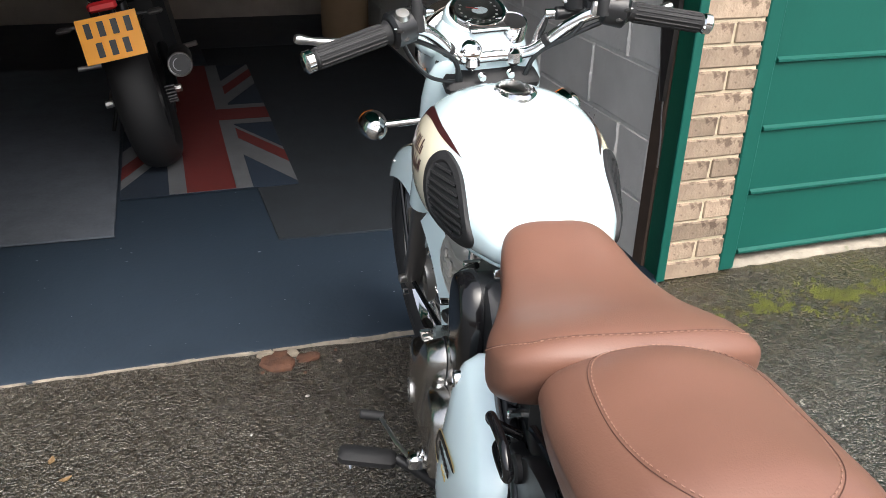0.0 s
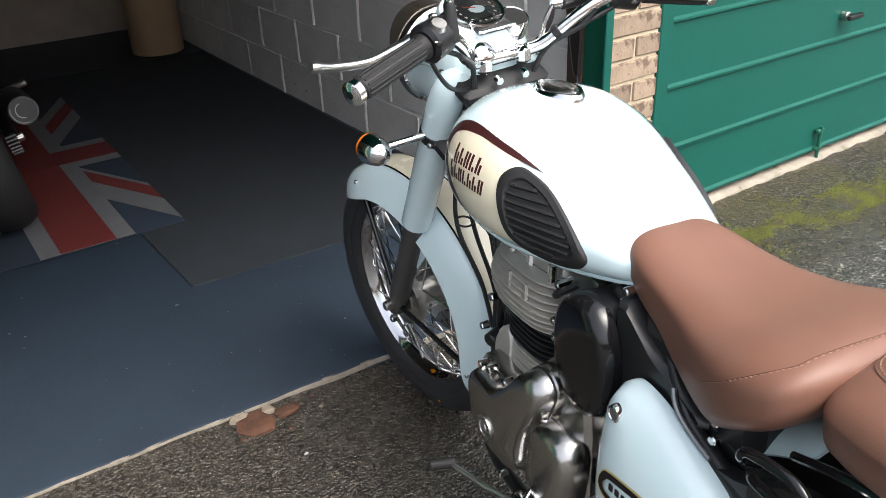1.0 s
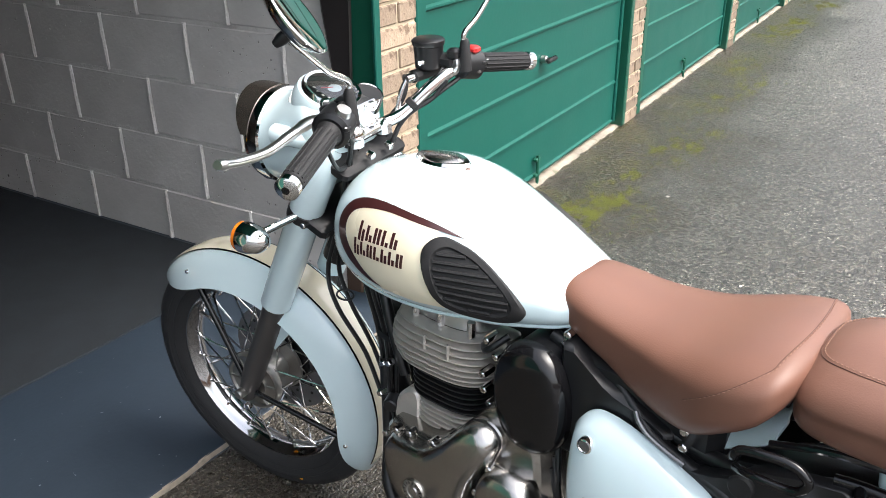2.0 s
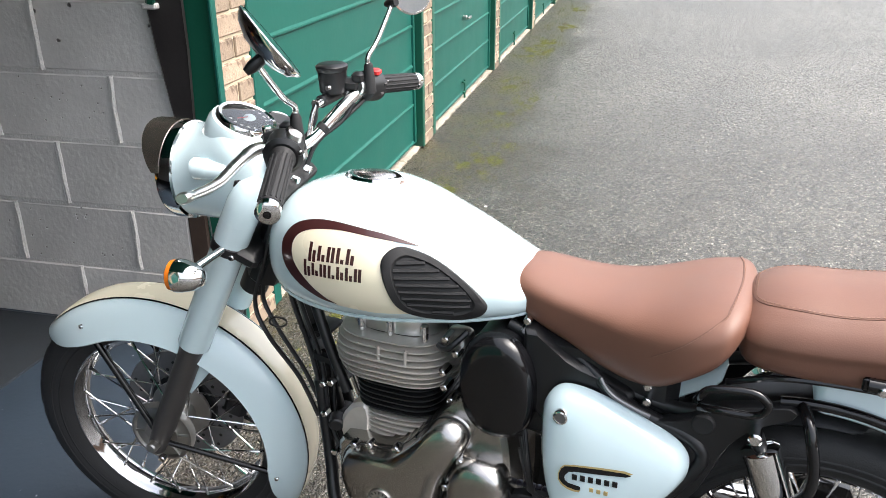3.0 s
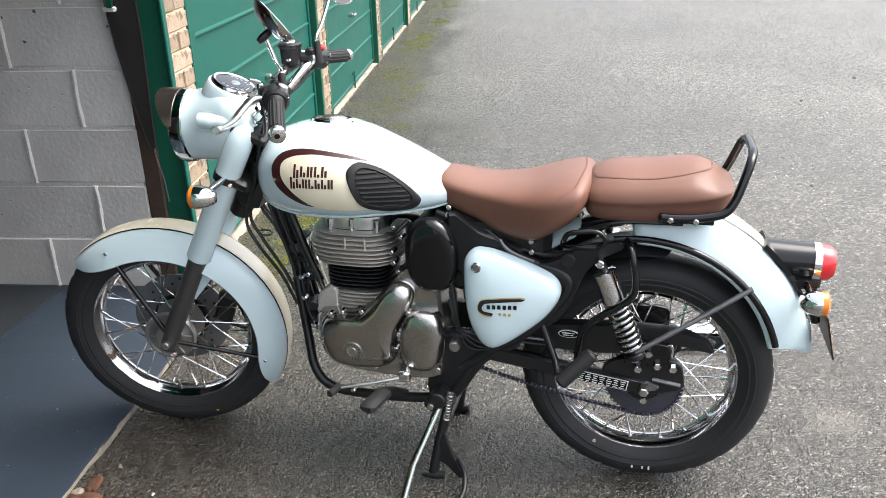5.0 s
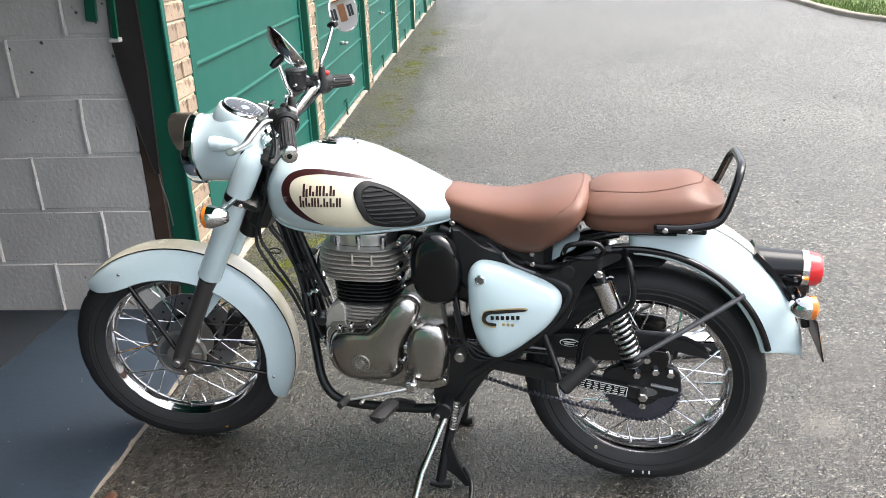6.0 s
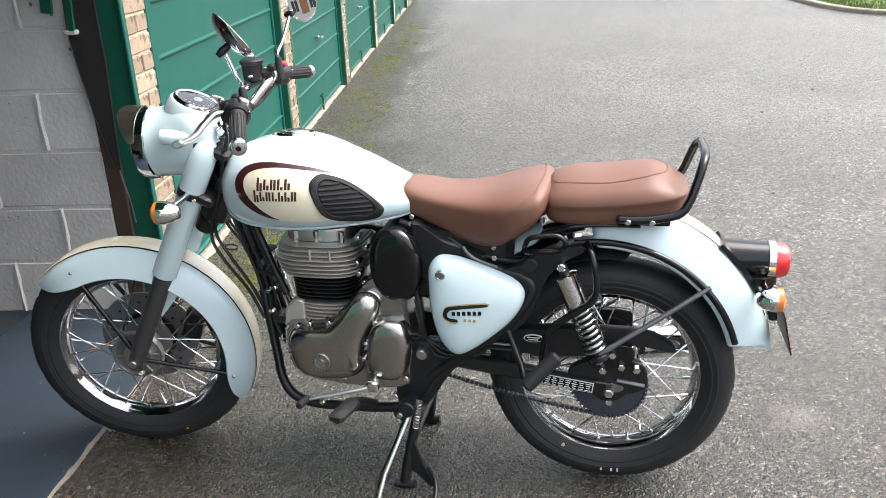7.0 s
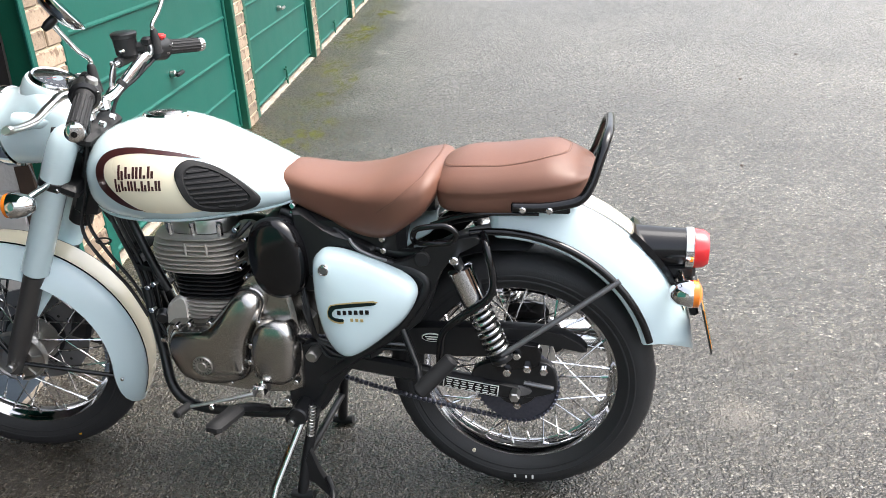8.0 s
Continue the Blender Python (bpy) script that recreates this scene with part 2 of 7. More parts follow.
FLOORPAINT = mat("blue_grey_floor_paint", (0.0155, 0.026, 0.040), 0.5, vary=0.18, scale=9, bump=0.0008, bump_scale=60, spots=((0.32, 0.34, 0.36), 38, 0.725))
CONCRETE = mat("weathered_concrete", (0.30, 0.265, 0.215), 0.9, vary=0.4, scale=26, bump=0.004, bump_scale=70, spots=((0.16, 0.15, 0.10), 14, 0.6))
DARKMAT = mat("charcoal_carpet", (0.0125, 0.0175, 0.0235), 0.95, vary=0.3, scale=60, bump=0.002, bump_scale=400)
# Grey carpet, raised and blued to paint in the haze over the dim floor.
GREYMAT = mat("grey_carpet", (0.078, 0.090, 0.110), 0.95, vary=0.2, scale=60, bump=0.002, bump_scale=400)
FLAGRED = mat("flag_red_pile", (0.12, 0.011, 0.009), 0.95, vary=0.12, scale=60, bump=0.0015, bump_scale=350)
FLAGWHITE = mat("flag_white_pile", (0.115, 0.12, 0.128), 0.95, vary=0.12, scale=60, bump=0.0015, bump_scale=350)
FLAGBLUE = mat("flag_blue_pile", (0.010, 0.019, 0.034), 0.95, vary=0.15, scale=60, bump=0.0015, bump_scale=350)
YELLOW = mat("yellow_plate", (0.93, 0.37, 0.008), 0.4)
CARD = mat("brown_cardboard", (0.32, 0.22, 0.13), 0.85, vary=0.1, scale=10)
MOSS = mat("moss", (0.080, 0.090, 0.011), 0.95, vary=0.6, scale=50, bump=0.003, bump_scale=200, spots=((0.045, 0.038, 0.012), 11, 0.56))
GRASS = mat("grass_blades", (0.09, 0.14, 0.03), 0.8, vary=0.3, scale=30)
RUST = mat("rusty_brick", (0.090, 0.040, 0.023), 0.9, vary=0.6, scale=40, bump=0.003, bump_scale=90)
SPRING = mat("bright_spring_steel", (0.62, 0.62, 0.62), 0.2, 1.0)
TARMAC = tarmac_material()
BOUNCE_CEILING = mat("bounce_ceiling", (0.72, 0.70, 0.66), 0.9, vary=0.2, scale=12)
BACKBRICK = mat("far_brick", (0.33, 0.19, 0.12), 0.9, vary=0.2, scale=12)
CHAIN = mat("dark_oiled_chain", (0.11, 0.115, 0.15), 0.33, 0.85, vary=0.3, scale=120)
GREYSTEEL = mat("grey_steel", (0.24, 0.24, 0.25), 0.38, 0.8, vary=0.1, scale=60)
LEVER = mat("polished_lever_alloy", (0.72, 0.72, 0.71), 0.28, 1.0, vary=0.05, scale=40)
SMOKED = mat("smoked_chrome", (0.17, 0.15, 0.13), 0.25, 0.9, vary=0.05, scale=20)
DIRTY_EDGE = mat("dirty_floor_edge", (0.24, 0.21, 0.17), 0.9, vary=0.4, scale=60, bump=0.003, bump_scale=120)
GOLD = mat("gold_badge_ink", (0.42, 0.32, 0.13), 0.45)
# ---- mesh tools ----
def catmull(pts, n=6, closed=False):
    """A smooth line through the points, n steps from one to the next."""
    p = [Vector(q) for q in pts]
    out = []
    k = len(p)
    for i in range(k if closed else k - 1):
        a, b, c, d = (p[(i - 1) % k], p[i], p[(i + 1) % k], p[(i + 2) % k]) if closed else (p[max(i - 1, 0)], p[i], p[i + 1], p[min(i + 2, k - 1)])
        for j in range(n):
            t = j / n
            out.append(0.5 * (2 * b + (c - a) * t + (2 * a - 5 * b + 4 * c - d) * t * t + (3 * b - a - 3 * c + d) * t ** 3))
    if not closed:
        out.append(p[-1])
    return out


def lerp_table(rows, x):
    """Smooth look-up in rows of (x, values...), x falling or rising."""
    rows = sorted(rows)
    if x <= rows[0][0]:
        return rows[0][1:]
    if x >= rows[-1][0]:
        return rows[-1][1:]
    for i in range(len(rows) - 1):
        if rows[i][0] <= x <= rows[i + 1][0]:
            a, b, c, d = rows[max(i - 1, 0)], rows[i], rows[i + 1], rows[min(i + 2, len(rows) - 1)]
            t = (x - b[0]) / (c[0] - b[0])
            out = []
            for k in range(1, len(b)):
                m0 = (c[k] - a[k]) / (c[0] - a[0]) * (c[0] - b[0])
                m1 = (d[k] - b[k]) / (d[0] - b[0]) * (c[0] - b[0])
                out.append((2 * t ** 3 - 3 * t * t + 1) * b[k] + (t ** 3 - 2 * t * t + t) * m0 + (3 * t * t - 2 * t ** 3) * c[k] + (t ** 3 - t * t) * m1)
            return tuple(out)


class Geo:
    """Collects the faces of one mesh."""

    def __init__(self):
        self.v, self.f = [], []

    def loft(self, rings, closed=True, caps=True, loop=False):
        base, n = len(self.v), len(rings[0])
        for r in rings:
            self.v += [tuple(p) for p in r]
        m = len(rings)
        for i in range(m if loop else m - 1):
            for j in range(n if closed else n - 1):
                a, b = base + i * n + j, base + i * n + (j + 1) % n
                c, d = base + ((i + 1) % m) * n + (j + 1) % n, base + ((i + 1) % m) * n + j
                self.f.append((a, b, c, d))
        if caps and closed and not loop:
            self.f.append(tuple(base + j for j in reversed(range(n))))
            self.f.append(tuple(base + (m - 1) * n + j for j in range(n)))
        return self

    def tube(self, pts, r, seg=10, loop=False, flat=1.0):
        """A round bar along the points; r may be one radius or one for each point."""
        p = [Vector(q) for q in pts]
        k = len(p)
        rad = r if isinstance(r, (list, tuple)) else [r] * k
        rings, nrm = [], None
        for i in range(k):
            t = (p[(i + 1) % k] - p[i - 1]) if loop else (p[min(i + 1, k - 1)] - p[max(i - 1, 0)])
            t.normalize()
            if nrm is None:
                nrm = t.orthogonal().normalized()
                if abs(t.z) < 0.95:
                    nrm = t.cross(Vector((0, 0, 1))).normalized()
            nrm = (nrm - t * nrm.dot(t)).normalized()
            bn = t.cross(nrm)
            rings.append([p[i] + rad[i] * (math.cos(a) * nrm + flat * math.sin(a) * bn) for a in (2 * math.pi * j / seg for j in range(seg))])
        return self.loft(rings, caps=not loop, loop=loop)

    def rod(self, a, b, r, seg=12, r2=None, chamfer=0.0):
        """A straight round bar from a to b with chamfered ends."""
        a, b = Vector(a), Vector(b)
        r2 = r if r2 is None else r2
        d = (b - a).normalized()
        if chamfer:
            return self.tube([a, a + d * chamfer, b - d * chamfer, b], [r - chamfer, r, r2, r2 - chamfer], seg)
        return self.tube([a, b], [r, r2], seg)

    def turn(self, centre, axis, profile, seg=32, loop=False, arc=None):
        """Revolve (radius, height) points round an axis through centre."""
        c, ax = Vector(centre), Vector(axis).normalized()
        u = ax.orthogonal().normalized()
        w = ax.cross(u)
        rings = []
        for j in range(seg):
            a = 2 * math.pi * j / seg
            d = math.cos(a) * u + math.sin(a) * w
            rings.append([c + max(r, 1e-5) * d + h * ax for r, h in profile])
        base, n = len(self.v), len(profile)
        for r in rings:
            self.v += [tuple(p) for p in r]
        for i in range(seg):
            for j in range(n if loop else n - 1):
                k = (i + 1) % seg
                self.f.append((base + i * n + j, base + k * n + j, base + k * n + (j + 1) % n, base + i * n + (j + 1) % n))
        return self

    def box(self, centre, size, r=0.002, m=None):
        """A box with chamfered edges."""
        x, y, z = (s / 2 for s in size)
        r = min(r, x * 0.9, y * 0.9, z * 0.9)
        rings = []
        for zz, ins in ((-z, r), (-z + r, 0), (z - r, 0), (z, r)):
            a, b, q = x - ins, y - ins, r
            pts = [(a, -b + q), (a, b - q), (a - q, b), (-a + q, b), (-a, b - q), (-a, -b + q), (-a + q, -b), (a - q, -b)]
            rings.append([(m @ Vector((px, py, zz)) if m else Vector((px, py, zz))) + Vector(centre) for px, py in pts])
        return self.loft(rings)

    def slab(self, outline, lo, hi, to, r=0.002):
        """A flat plate: an outline of (a, b), from depth lo to hi, placed by to(a, b, depth); its rim is chamfered."""
        c = Vector((sum(p[0] for p in outline) / len(outline), sum(p[1] for p in outline) / len(outline)))
        def ring(depth, ins):
            out = []
            for p in outline:
                d = Vector(p[:2]) - c
                q = c + d * max(1 - ins / max(d.length, 1e-6), 0.05)
                out.append(to(q.x, q.y, depth))
            return out
        return self.loft([ring(lo, 0), ring(hi - r, 0), ring(hi, r)])

    def puff(self, outline, to, lo, rise, power=0.5, rings=8):
        """A domed shell over an outline: from depth lo at the rim up by rise in the middle."""
        c = Vector((sum(p[0] for p in outline) / len(outline), sum(p[1] for p in outline) / len(outline)))
        out = [[to(p[0], p[1], lo - 0.012) for p in outline]]
        for i in range(rings):
            k = i / rings
            s = 1 - k
            h = lo + rise * (1 - s ** (1 / power)) ** power
            out.append([to(c.x + (p[0] - c.x) * s, c.y + (p[1] - c.y) * s, h) for p in outline])
        base = len(self.v) + len(out) * len(outline)
        self.loft(out, caps=False)
        self.v.append(tuple(to(c.x, c.y, lo + rise)))
        n = len(outline)
        for j in range(n):
            self.f.append((base - n + j, base - n + (j + 1) % n, base))
        return self

    def mesh(self, name, material, sharp=40, m=None):
        me = bpy.data.meshes.new(name)
        vs = [tuple(m @ Vector(p)) for p in self.v] if m else self.v
        me.from_pydata(vs, [], self.f)
        me.materials.append(material)
        bm = bmesh.new()
        bm.from_mesh(me)
        bmesh.ops.recalc_face_normals(bm, faces=bm.faces)
        bm.to_mesh(me)
        bm.free()
        me.shade_smooth()
        me.set_sharp_from_angle(angle=radians(sharp))
        return me


def part(name, geo, material, parent=None, label="", sharp=40, m=None):
    """Link a Geo as one mesh object under a thing or a part."""
    ob = new(name, geo.mesh(name, material, sharp, m))
    if parent:
        ob.parent = parent
    if label:
        tagged(ob, label)
    return ob


def thing(name, m, label, category, group="", kind=""):
    """An Empty at a thing's base, to carry its parts."""
    ob = new(name)
    ob.empty_display_size = 0.1
    ob.matrix_world = m
    return tagged(ob, label, category, group, kind)


def structure(name, geo, material, label, category="", sharp=30):
    return tagged(part(name, geo, material, None, "", sharp), label, category, "", "structure")


def ellipse(cx, cz, a, b, n=32, p=1.0, tilt=0.0):
    out = []
    for i in range(n):
        t = 2 * math.pi * i / n
        c, s = math.cos(t), math.sin(t)
        x, z = a * math.copysign(abs(c) ** p, c), b * math.copysign(abs(s) ** p, s)
        out.append((cx + x * math.cos(tilt) - z * math.sin(tilt), cz + x * math.sin(tilt) + z * math.cos(tilt)))
    return out


def smooth2(pts, n=5):
    return [(p.x, p.y) for p in catmull([(a, b, 0) for a, b in pts], n, True)]


# ---- the place: tarmac, garage row, open garage ----
FACE, PITCH, PIER = 2.195, 2.527, 0.228   # front of the piers, pier to pier, pier width
OPEN_R, WALL_R, WALL_L, BACK_Y = 1.600, 1.575, -3.30, 7.1
random.seed(4)


def bumpy(x, y):
    near = max(0.0, 1 - (abs(x - 3) + abs(y)) / 14)
    dip = 0.020 * math.exp(-((x - 0.70) ** 2 + (y - 1.93) ** 2) / 0.10)
    return 0.004 * near * noise.noise(Vector((x * 0.7, y * 0.7, 0))) - 0.003 - dip


ground = Geo()
xs = [-300, -80, -30, -12] + [-6 + 0.125 * i for i in range(169)] + [18, 30, 80, 300]
ys = [-300, -80, -30, -12] + [-6 + 0.125 * i for i in range(105)] + [9, 12, 30, 80, 300]
for y in ys:
    for x in xs:
        ground.v.append((x, y, bumpy(x, y)))
for j in range(len(ys) - 1):
    for i in range(len(xs) - 1):
        a = j * len(xs) + i
        ground.f.append((a, a + 1, a + len(xs) + 1, a + len(xs)))
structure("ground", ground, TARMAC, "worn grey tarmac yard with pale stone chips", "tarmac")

# Garage floor slab with a ragged front edge.
edge = []
for i in range(121):
    x = WALL_L + (OPEN_R - WALL_L) * i / 120
    edge.append((x, 2.136 - 0.032 * x + max(0.0, x - 1.46) * 0.9 + 0.006 * noise.noise(Vector((x * 9, 0, 0))) + 0.004 * noise.noise(Vector((x * 40, 3, 0)))))
rings = [[(x, y - 0.004, -0.03) for x, y in edge], [(x, y, 0.006) for x, y in edge], [(x, y + 0.008, 0.010) for x, y in edge], [(x, BACK_Y, 0.010) for x, y in edge]]
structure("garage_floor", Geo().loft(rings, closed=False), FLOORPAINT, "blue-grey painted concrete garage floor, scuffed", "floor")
rings = [[(x, y - 0.0035 + 0.004 * noise.noise(Vector((x * 40, 7, 0))), -0.01) for x, y in edge], [(x, y - 0.0015 + 0.003 * noise.noise(Vector((x * 40, 7, 0))), 0.005) for x, y in edge], [(x, y + 0.003, 0.0075) for x, y in edge]]
structure("floor_edge", Geo().loft(rings, closed=False), DIRTY_EDGE, "chipped pale concrete edge of the floor", "trim")

# Row of garages: walls behind the doors, roof, fascia.
HEAD, TOP = 2.06, 2.42
walls = Geo()
for k in range(-2, 8):
    x0 = OPEN_R + PITCH * (k - 1)
    if k not in (0, 1):
        walls.box((x0 + PIER / 2, 4.72, TOP / 2), (0.2, 4.6, TOP), 0.004)
structure("partition_walls", walls, BLOCK_MORTAR, "painted block partition walls between garages", "wall")
structure("wall_right", Geo().box((WALL_R + 0.102, 4.735, TOP / 2), (0.20, 4.72, TOP), 0.002), BLOCK_MORTAR, "inner garage wall of painted concrete blocks", "wall")
structure("wall_left", Geo().box((WALL_L - 0.10, 4.67, TOP / 2), (0.2, 4.9, TOP), 0.002), BLOCK_MORTAR, "painted block garage side wall", "wall")
structure("wall_back", Geo().box((5.5, BACK_Y + 0.1, TOP / 2), (22, 0.2, TOP), 0.004), mat("brown_back_wall", (0.40, 0.345, 0.30), 0.85, vary=0.2, scale=6, bump=0.003, bump_scale=50), "dim brown back wall of the garages", "wall")
# Ceiling out of view, its colour raised to bounce light onto the inner walls.
structure("ceiling", Geo().box((5.5, 4.62, TOP + 0.05), (22, 5.2, 0.1), 0.004), BOUNCE_CEILING, "unseen ceiling under the garage roof, made pale to bounce light", "roof")
structure("fascia", Geo().box((5.5, FACE - 0.05, TOP - 0.08), (22, 0.03, 0.24), 0.004), DARKGREEN, "dark green timber fascia over the doors", "trim")
structure("lintel", Geo().box((5.5, FACE + 0.10, (HEAD + TOP) / 2 + 0.02), (22, 0.18, TOP - HEAD - 0.05), 0.004), CONCRETE, "concrete lintel above the doors", "trim")


# Piers of buff brick: one stretcher and two headers in turn.
def brick_mesh(name, sx, sy, sz, seed):
    random.seed(seed)
    g = Geo().box((0, 0, 0), (sx, sy, sz), 0.004)
    g.v = [(x + random.uniform(-0.0012, 0.0012), y + random.uniform(-0.0012, 0.0012), z + random.uniform(-0.0012, 0.0012)) for x, y, z in g.v]
    return g.mesh(name, BRICK, 25)


STRETCH = [brick_mesh("brick", PIER, 0.104, 0.065, i) for i in range(3)]
HEADER = [brick_mesh("brick", PIER / 2 - 0.005, 0.104, 0.065, 10 + i) for i in range(3)]
for k in range(0, 7):
    x0 = OPEN_R + PITCH * (k - 1)
    pier = structure("pier_%d" % (k + 1), Geo().box((x0 + PIER / 2, FACE + 0.115, TOP / 2 - 0.02), (PIER - 0.006, 0.216, TOP - 0.06), 0.003), MORTAR, "buff brick pier between garage doors with pale mortar", "pier")
    courses = 29 if k in (1, 2) else (29 if k < 5 else 0)
    for c in range(courses):
        z = 0.030 + 0.0755 * c
        random.seed(100 * k + c)
        if (c + k) % 2:
            row = [(x0 + PIER / 2, STRETCH)]
        else:
            row = [(x0 + PIER * 0.25 - 0.0025, HEADER), (x0 + PIER * 0.75 + 0.0025, HEADER)]
        for bx, kinds in row:
            b = new("brick", random.choice(kinds))
            b.location = (bx, FACE + 0.052 + random.uniform(-0.002, 0.002), z)
            b.rotation_euler = (0, random.uniform(-0.008, 0.008), random.uniform(-0.01, 0.01))
            b.parent = pier


# Garage doors: ribbed steel leaf in a timber frame, with sill, handle and drop bolt.
def garage_door(k):
    x0, x1 = OPEN_R + PITCH * (k - 1) + PIER, OPEN_R + PITCH * k
    d = tagged(new("door_%d" % k), "closed green up-and-over garage door with pressed ribs", "garage door", "green garage doors", "structure")
    d.location = (x0, FACE, 0)
    w = x1 - x0
    leaf = part("door_leaf", Geo().box((w / 2, 0.065, 1.03), (w - 0.13, 0.03, 1.99), 0.006), GREEN, d)
    for r in range(9):
        z = 0.046 + 0.2355 * r
        part("rib", Geo().loft([[(0.105, 0.051, z - 0.012), (0.105, 0.038, z - 0.004), (0.105, 0.038, z + 0.004), (0.105, 0.051, z + 0.012)],
                                [(w - 0.105, 0.051, z - 0.012), (w - 0.105, 0.038, z - 0.004), (w - 0.105, 0.038, z + 0.004), (w - 0.105, 0.051, z + 0.012)]]), GREEN, leaf)
    part("door_edge", Geo().box((0.078, 0.046, 1.03), (0.03, 0.02, 1.99), 0.004), GREEN, leaf)
    part("door_edge", Geo().box((w - 0.078, 0.046, 1.03), (0.03, 0.02, 1.99), 0.004), GREEN, leaf)
    part("frame_post", Geo().box((0.031, 0.06, 1.03), (0.062, 0.12, 2.05), 0.004), GREEN if k == 1 else DARKGREEN, d)
    part("frame_post", Geo().box((w - 0.024, 0.056, 1.03), (0.048, 0.12, 2.05), 0.004), DARKGREEN, d)
    part("frame_head", Geo().box((w / 2, 0.06, 2.08), (w, 0.12, 0.08), 0.004), DARKGREEN, d)
    h = part("handle", Geo().rod((w / 2, 0.05, 0.615), (w / 2, 0.018, 0.615), 0.018, 16, chamfer=0.004), ALLOY, d, "grey metal turn handle")
    part("handle_bar", Geo().box((w / 2 + 0.025, 0.005, 0.612), (0.10, 0.022, 0.024), 0.007), SATIN if k == 1 else ALLOY, h)
    b = part("drop_bolt", Geo().rod((w / 2 - 0.03, 0.03, 0.005), (w / 2 - 0.03, 0.03, 0.15), 0.008, 10), DARKGREEN, d, "small bolt at the foot of the door")
    for z in (0.05, 0.13):
        part("bolt_guide", Geo().box((w / 2 - 0.03, 0.036, z), (0.05, 0.022, 0.018), 0.004), DARKGREEN, b)
    rings = []
    for i in range(91):
        x = w * i / 90
        j = 0.006 * noise.noise(Vector((x * 11 + k * 5, 1, 0)))
        chip = 0.016 * max(0.0, noise.noise(Vector((x * 17, k * 3, 4))))
        rings.append([(x, 0.014 + j * 2.6 + chip, -0.012), (x, 0.019 + j * 2.2 + chip, 0.003 + j * 0.5), (x, 0.032 + chip * 0.6, 0.010), (x, 0.09, 0.011), (x, 0.09, -0.012)])
    part("concrete_sill", Geo().loft(rings), CONCRETE, d, "chipped pale concrete threshold")


for k in range(1, 7):
    garage_door(k)
garage_door(-1)

# Frame of the open garage, its dark lining and the edge of the raised door.
structure("frame_right", Geo().box((OPEN_R - 0.011, FACE + 0.050, 1.03), (0.022, 0.100, 2.06), 0.003), DARKGREEN, "dark green timber door frame of the open garage", "door frame")
structure("frame_edge", Geo().box((OPEN_R - 0.018, FACE - 0.004, 1.03), (0.034, 0.012, 2.06), 0.003), GREEN, "bright green edge of the door frame", "trim")
structure("lining_right", Geo().box((WALL_R + 0.010, FACE + 0.136, 1.03), (0.03, 0.072, 2.06), 0.006), WOODDARK, "dark brown worn timber lining beside the wall", "trim")
structure("frame_left", Geo().box((OPEN_R - PITCH + PIER + 0.045, FACE + 0.06, 1.03), (0.09, 0.12, 2.06), 0.003), DARKGREEN, "dark green timber door frame of the open garage", "door frame")
door_open = tagged(new("door_open"), "raised green garage door standing out over the threshold", "garage door", "", "structure")
door_open.location = (0.34, 2.55, 2.12)
part("door_leaf", Geo().box((0, 0, 0), (2.2, 1.9, 0.03), 0.005), GREEN, door_open)
part("lifting_arm", Geo().box((1.20, -0.15, -0.42), (0.012, 0.045, 0.95), 0.003, Matrix.Rotation(radians(6), 3, "X")), DARKGREEN, door_open, "green lifting arm")

structure("door_track", Geo().tube([(WALL_R - 0.03, FACE + 0.180, 1.165), (WALL_R - 0.03, FACE + 0.160, 1.5), (WALL_R - 0.03, FACE + 0.14, 2.1)], 0.028, 6, flat=0.5), DARKGREEN, "dark green steel door arm hanging beside the wall", "door arm")
structure("track_end", Geo().box((WALL_R - 0.03, FACE + 0.180, 1.158), (0.03, 0.05, 0.018), 0.004), BLOCK_MORTAR, "pale plastic end of the door arm", "door arm")
strip_line = [(FACE + 0.080, 1.40), (FACE + 0.078, 1.03), (FACE + 0.096, 0.625), (FACE + 0.112, 0.622), (FACE + 0.122, 0.655), (FACE + 0.160, 0.84), (FACE + 0.188, 1.03), (FACE + 0.198, 1.14), (FACE + 0.150, 1.40)]
structure("rubber_strip", Geo().slab(strip_line, WALL_R - 0.010, WALL_R - 0.022, lambda a, b, d: Vector((d, a, b)), 0.003), mat("perished_rubber", (0.022, 0.019, 0.019), 0.6, vary=0.3, scale=12, bump=0.001, bump_scale=40), "dark tapering rubber strip hanging beside the wall", "rubber strip")
wire = catmull([(WALL_R - 0.016, FACE + 0.103, 0.63), (WALL_R - 0.016, FACE + 0.100, 0.58), (WALL_R - 0.016, FACE + 0.085, 0.50), (WALL_R - 0.016, FACE + 0.078, 0.40)], 5)
structure("hanging_wire", Geo().tube(wire, 0.003, 6), GREYSTEEL, "thin rusty wire below the rubber strip", "wire")

# Blocks of the wall beside the motorcycle.
def block_mesh(sy, seed):
    random.seed(seed)
    g = Geo().box((0, 0, 0), (0.10, sy, 0.224), 0.006)
    g.v = [(x + random.uniform(-0.001, 0.001), y + random.uniform(-0.0015, 0.0015), z + random.uniform(-0.0015, 0.0015)) for x, y, z in g.v]
    return g.mesh("block", BLOCK, 25)


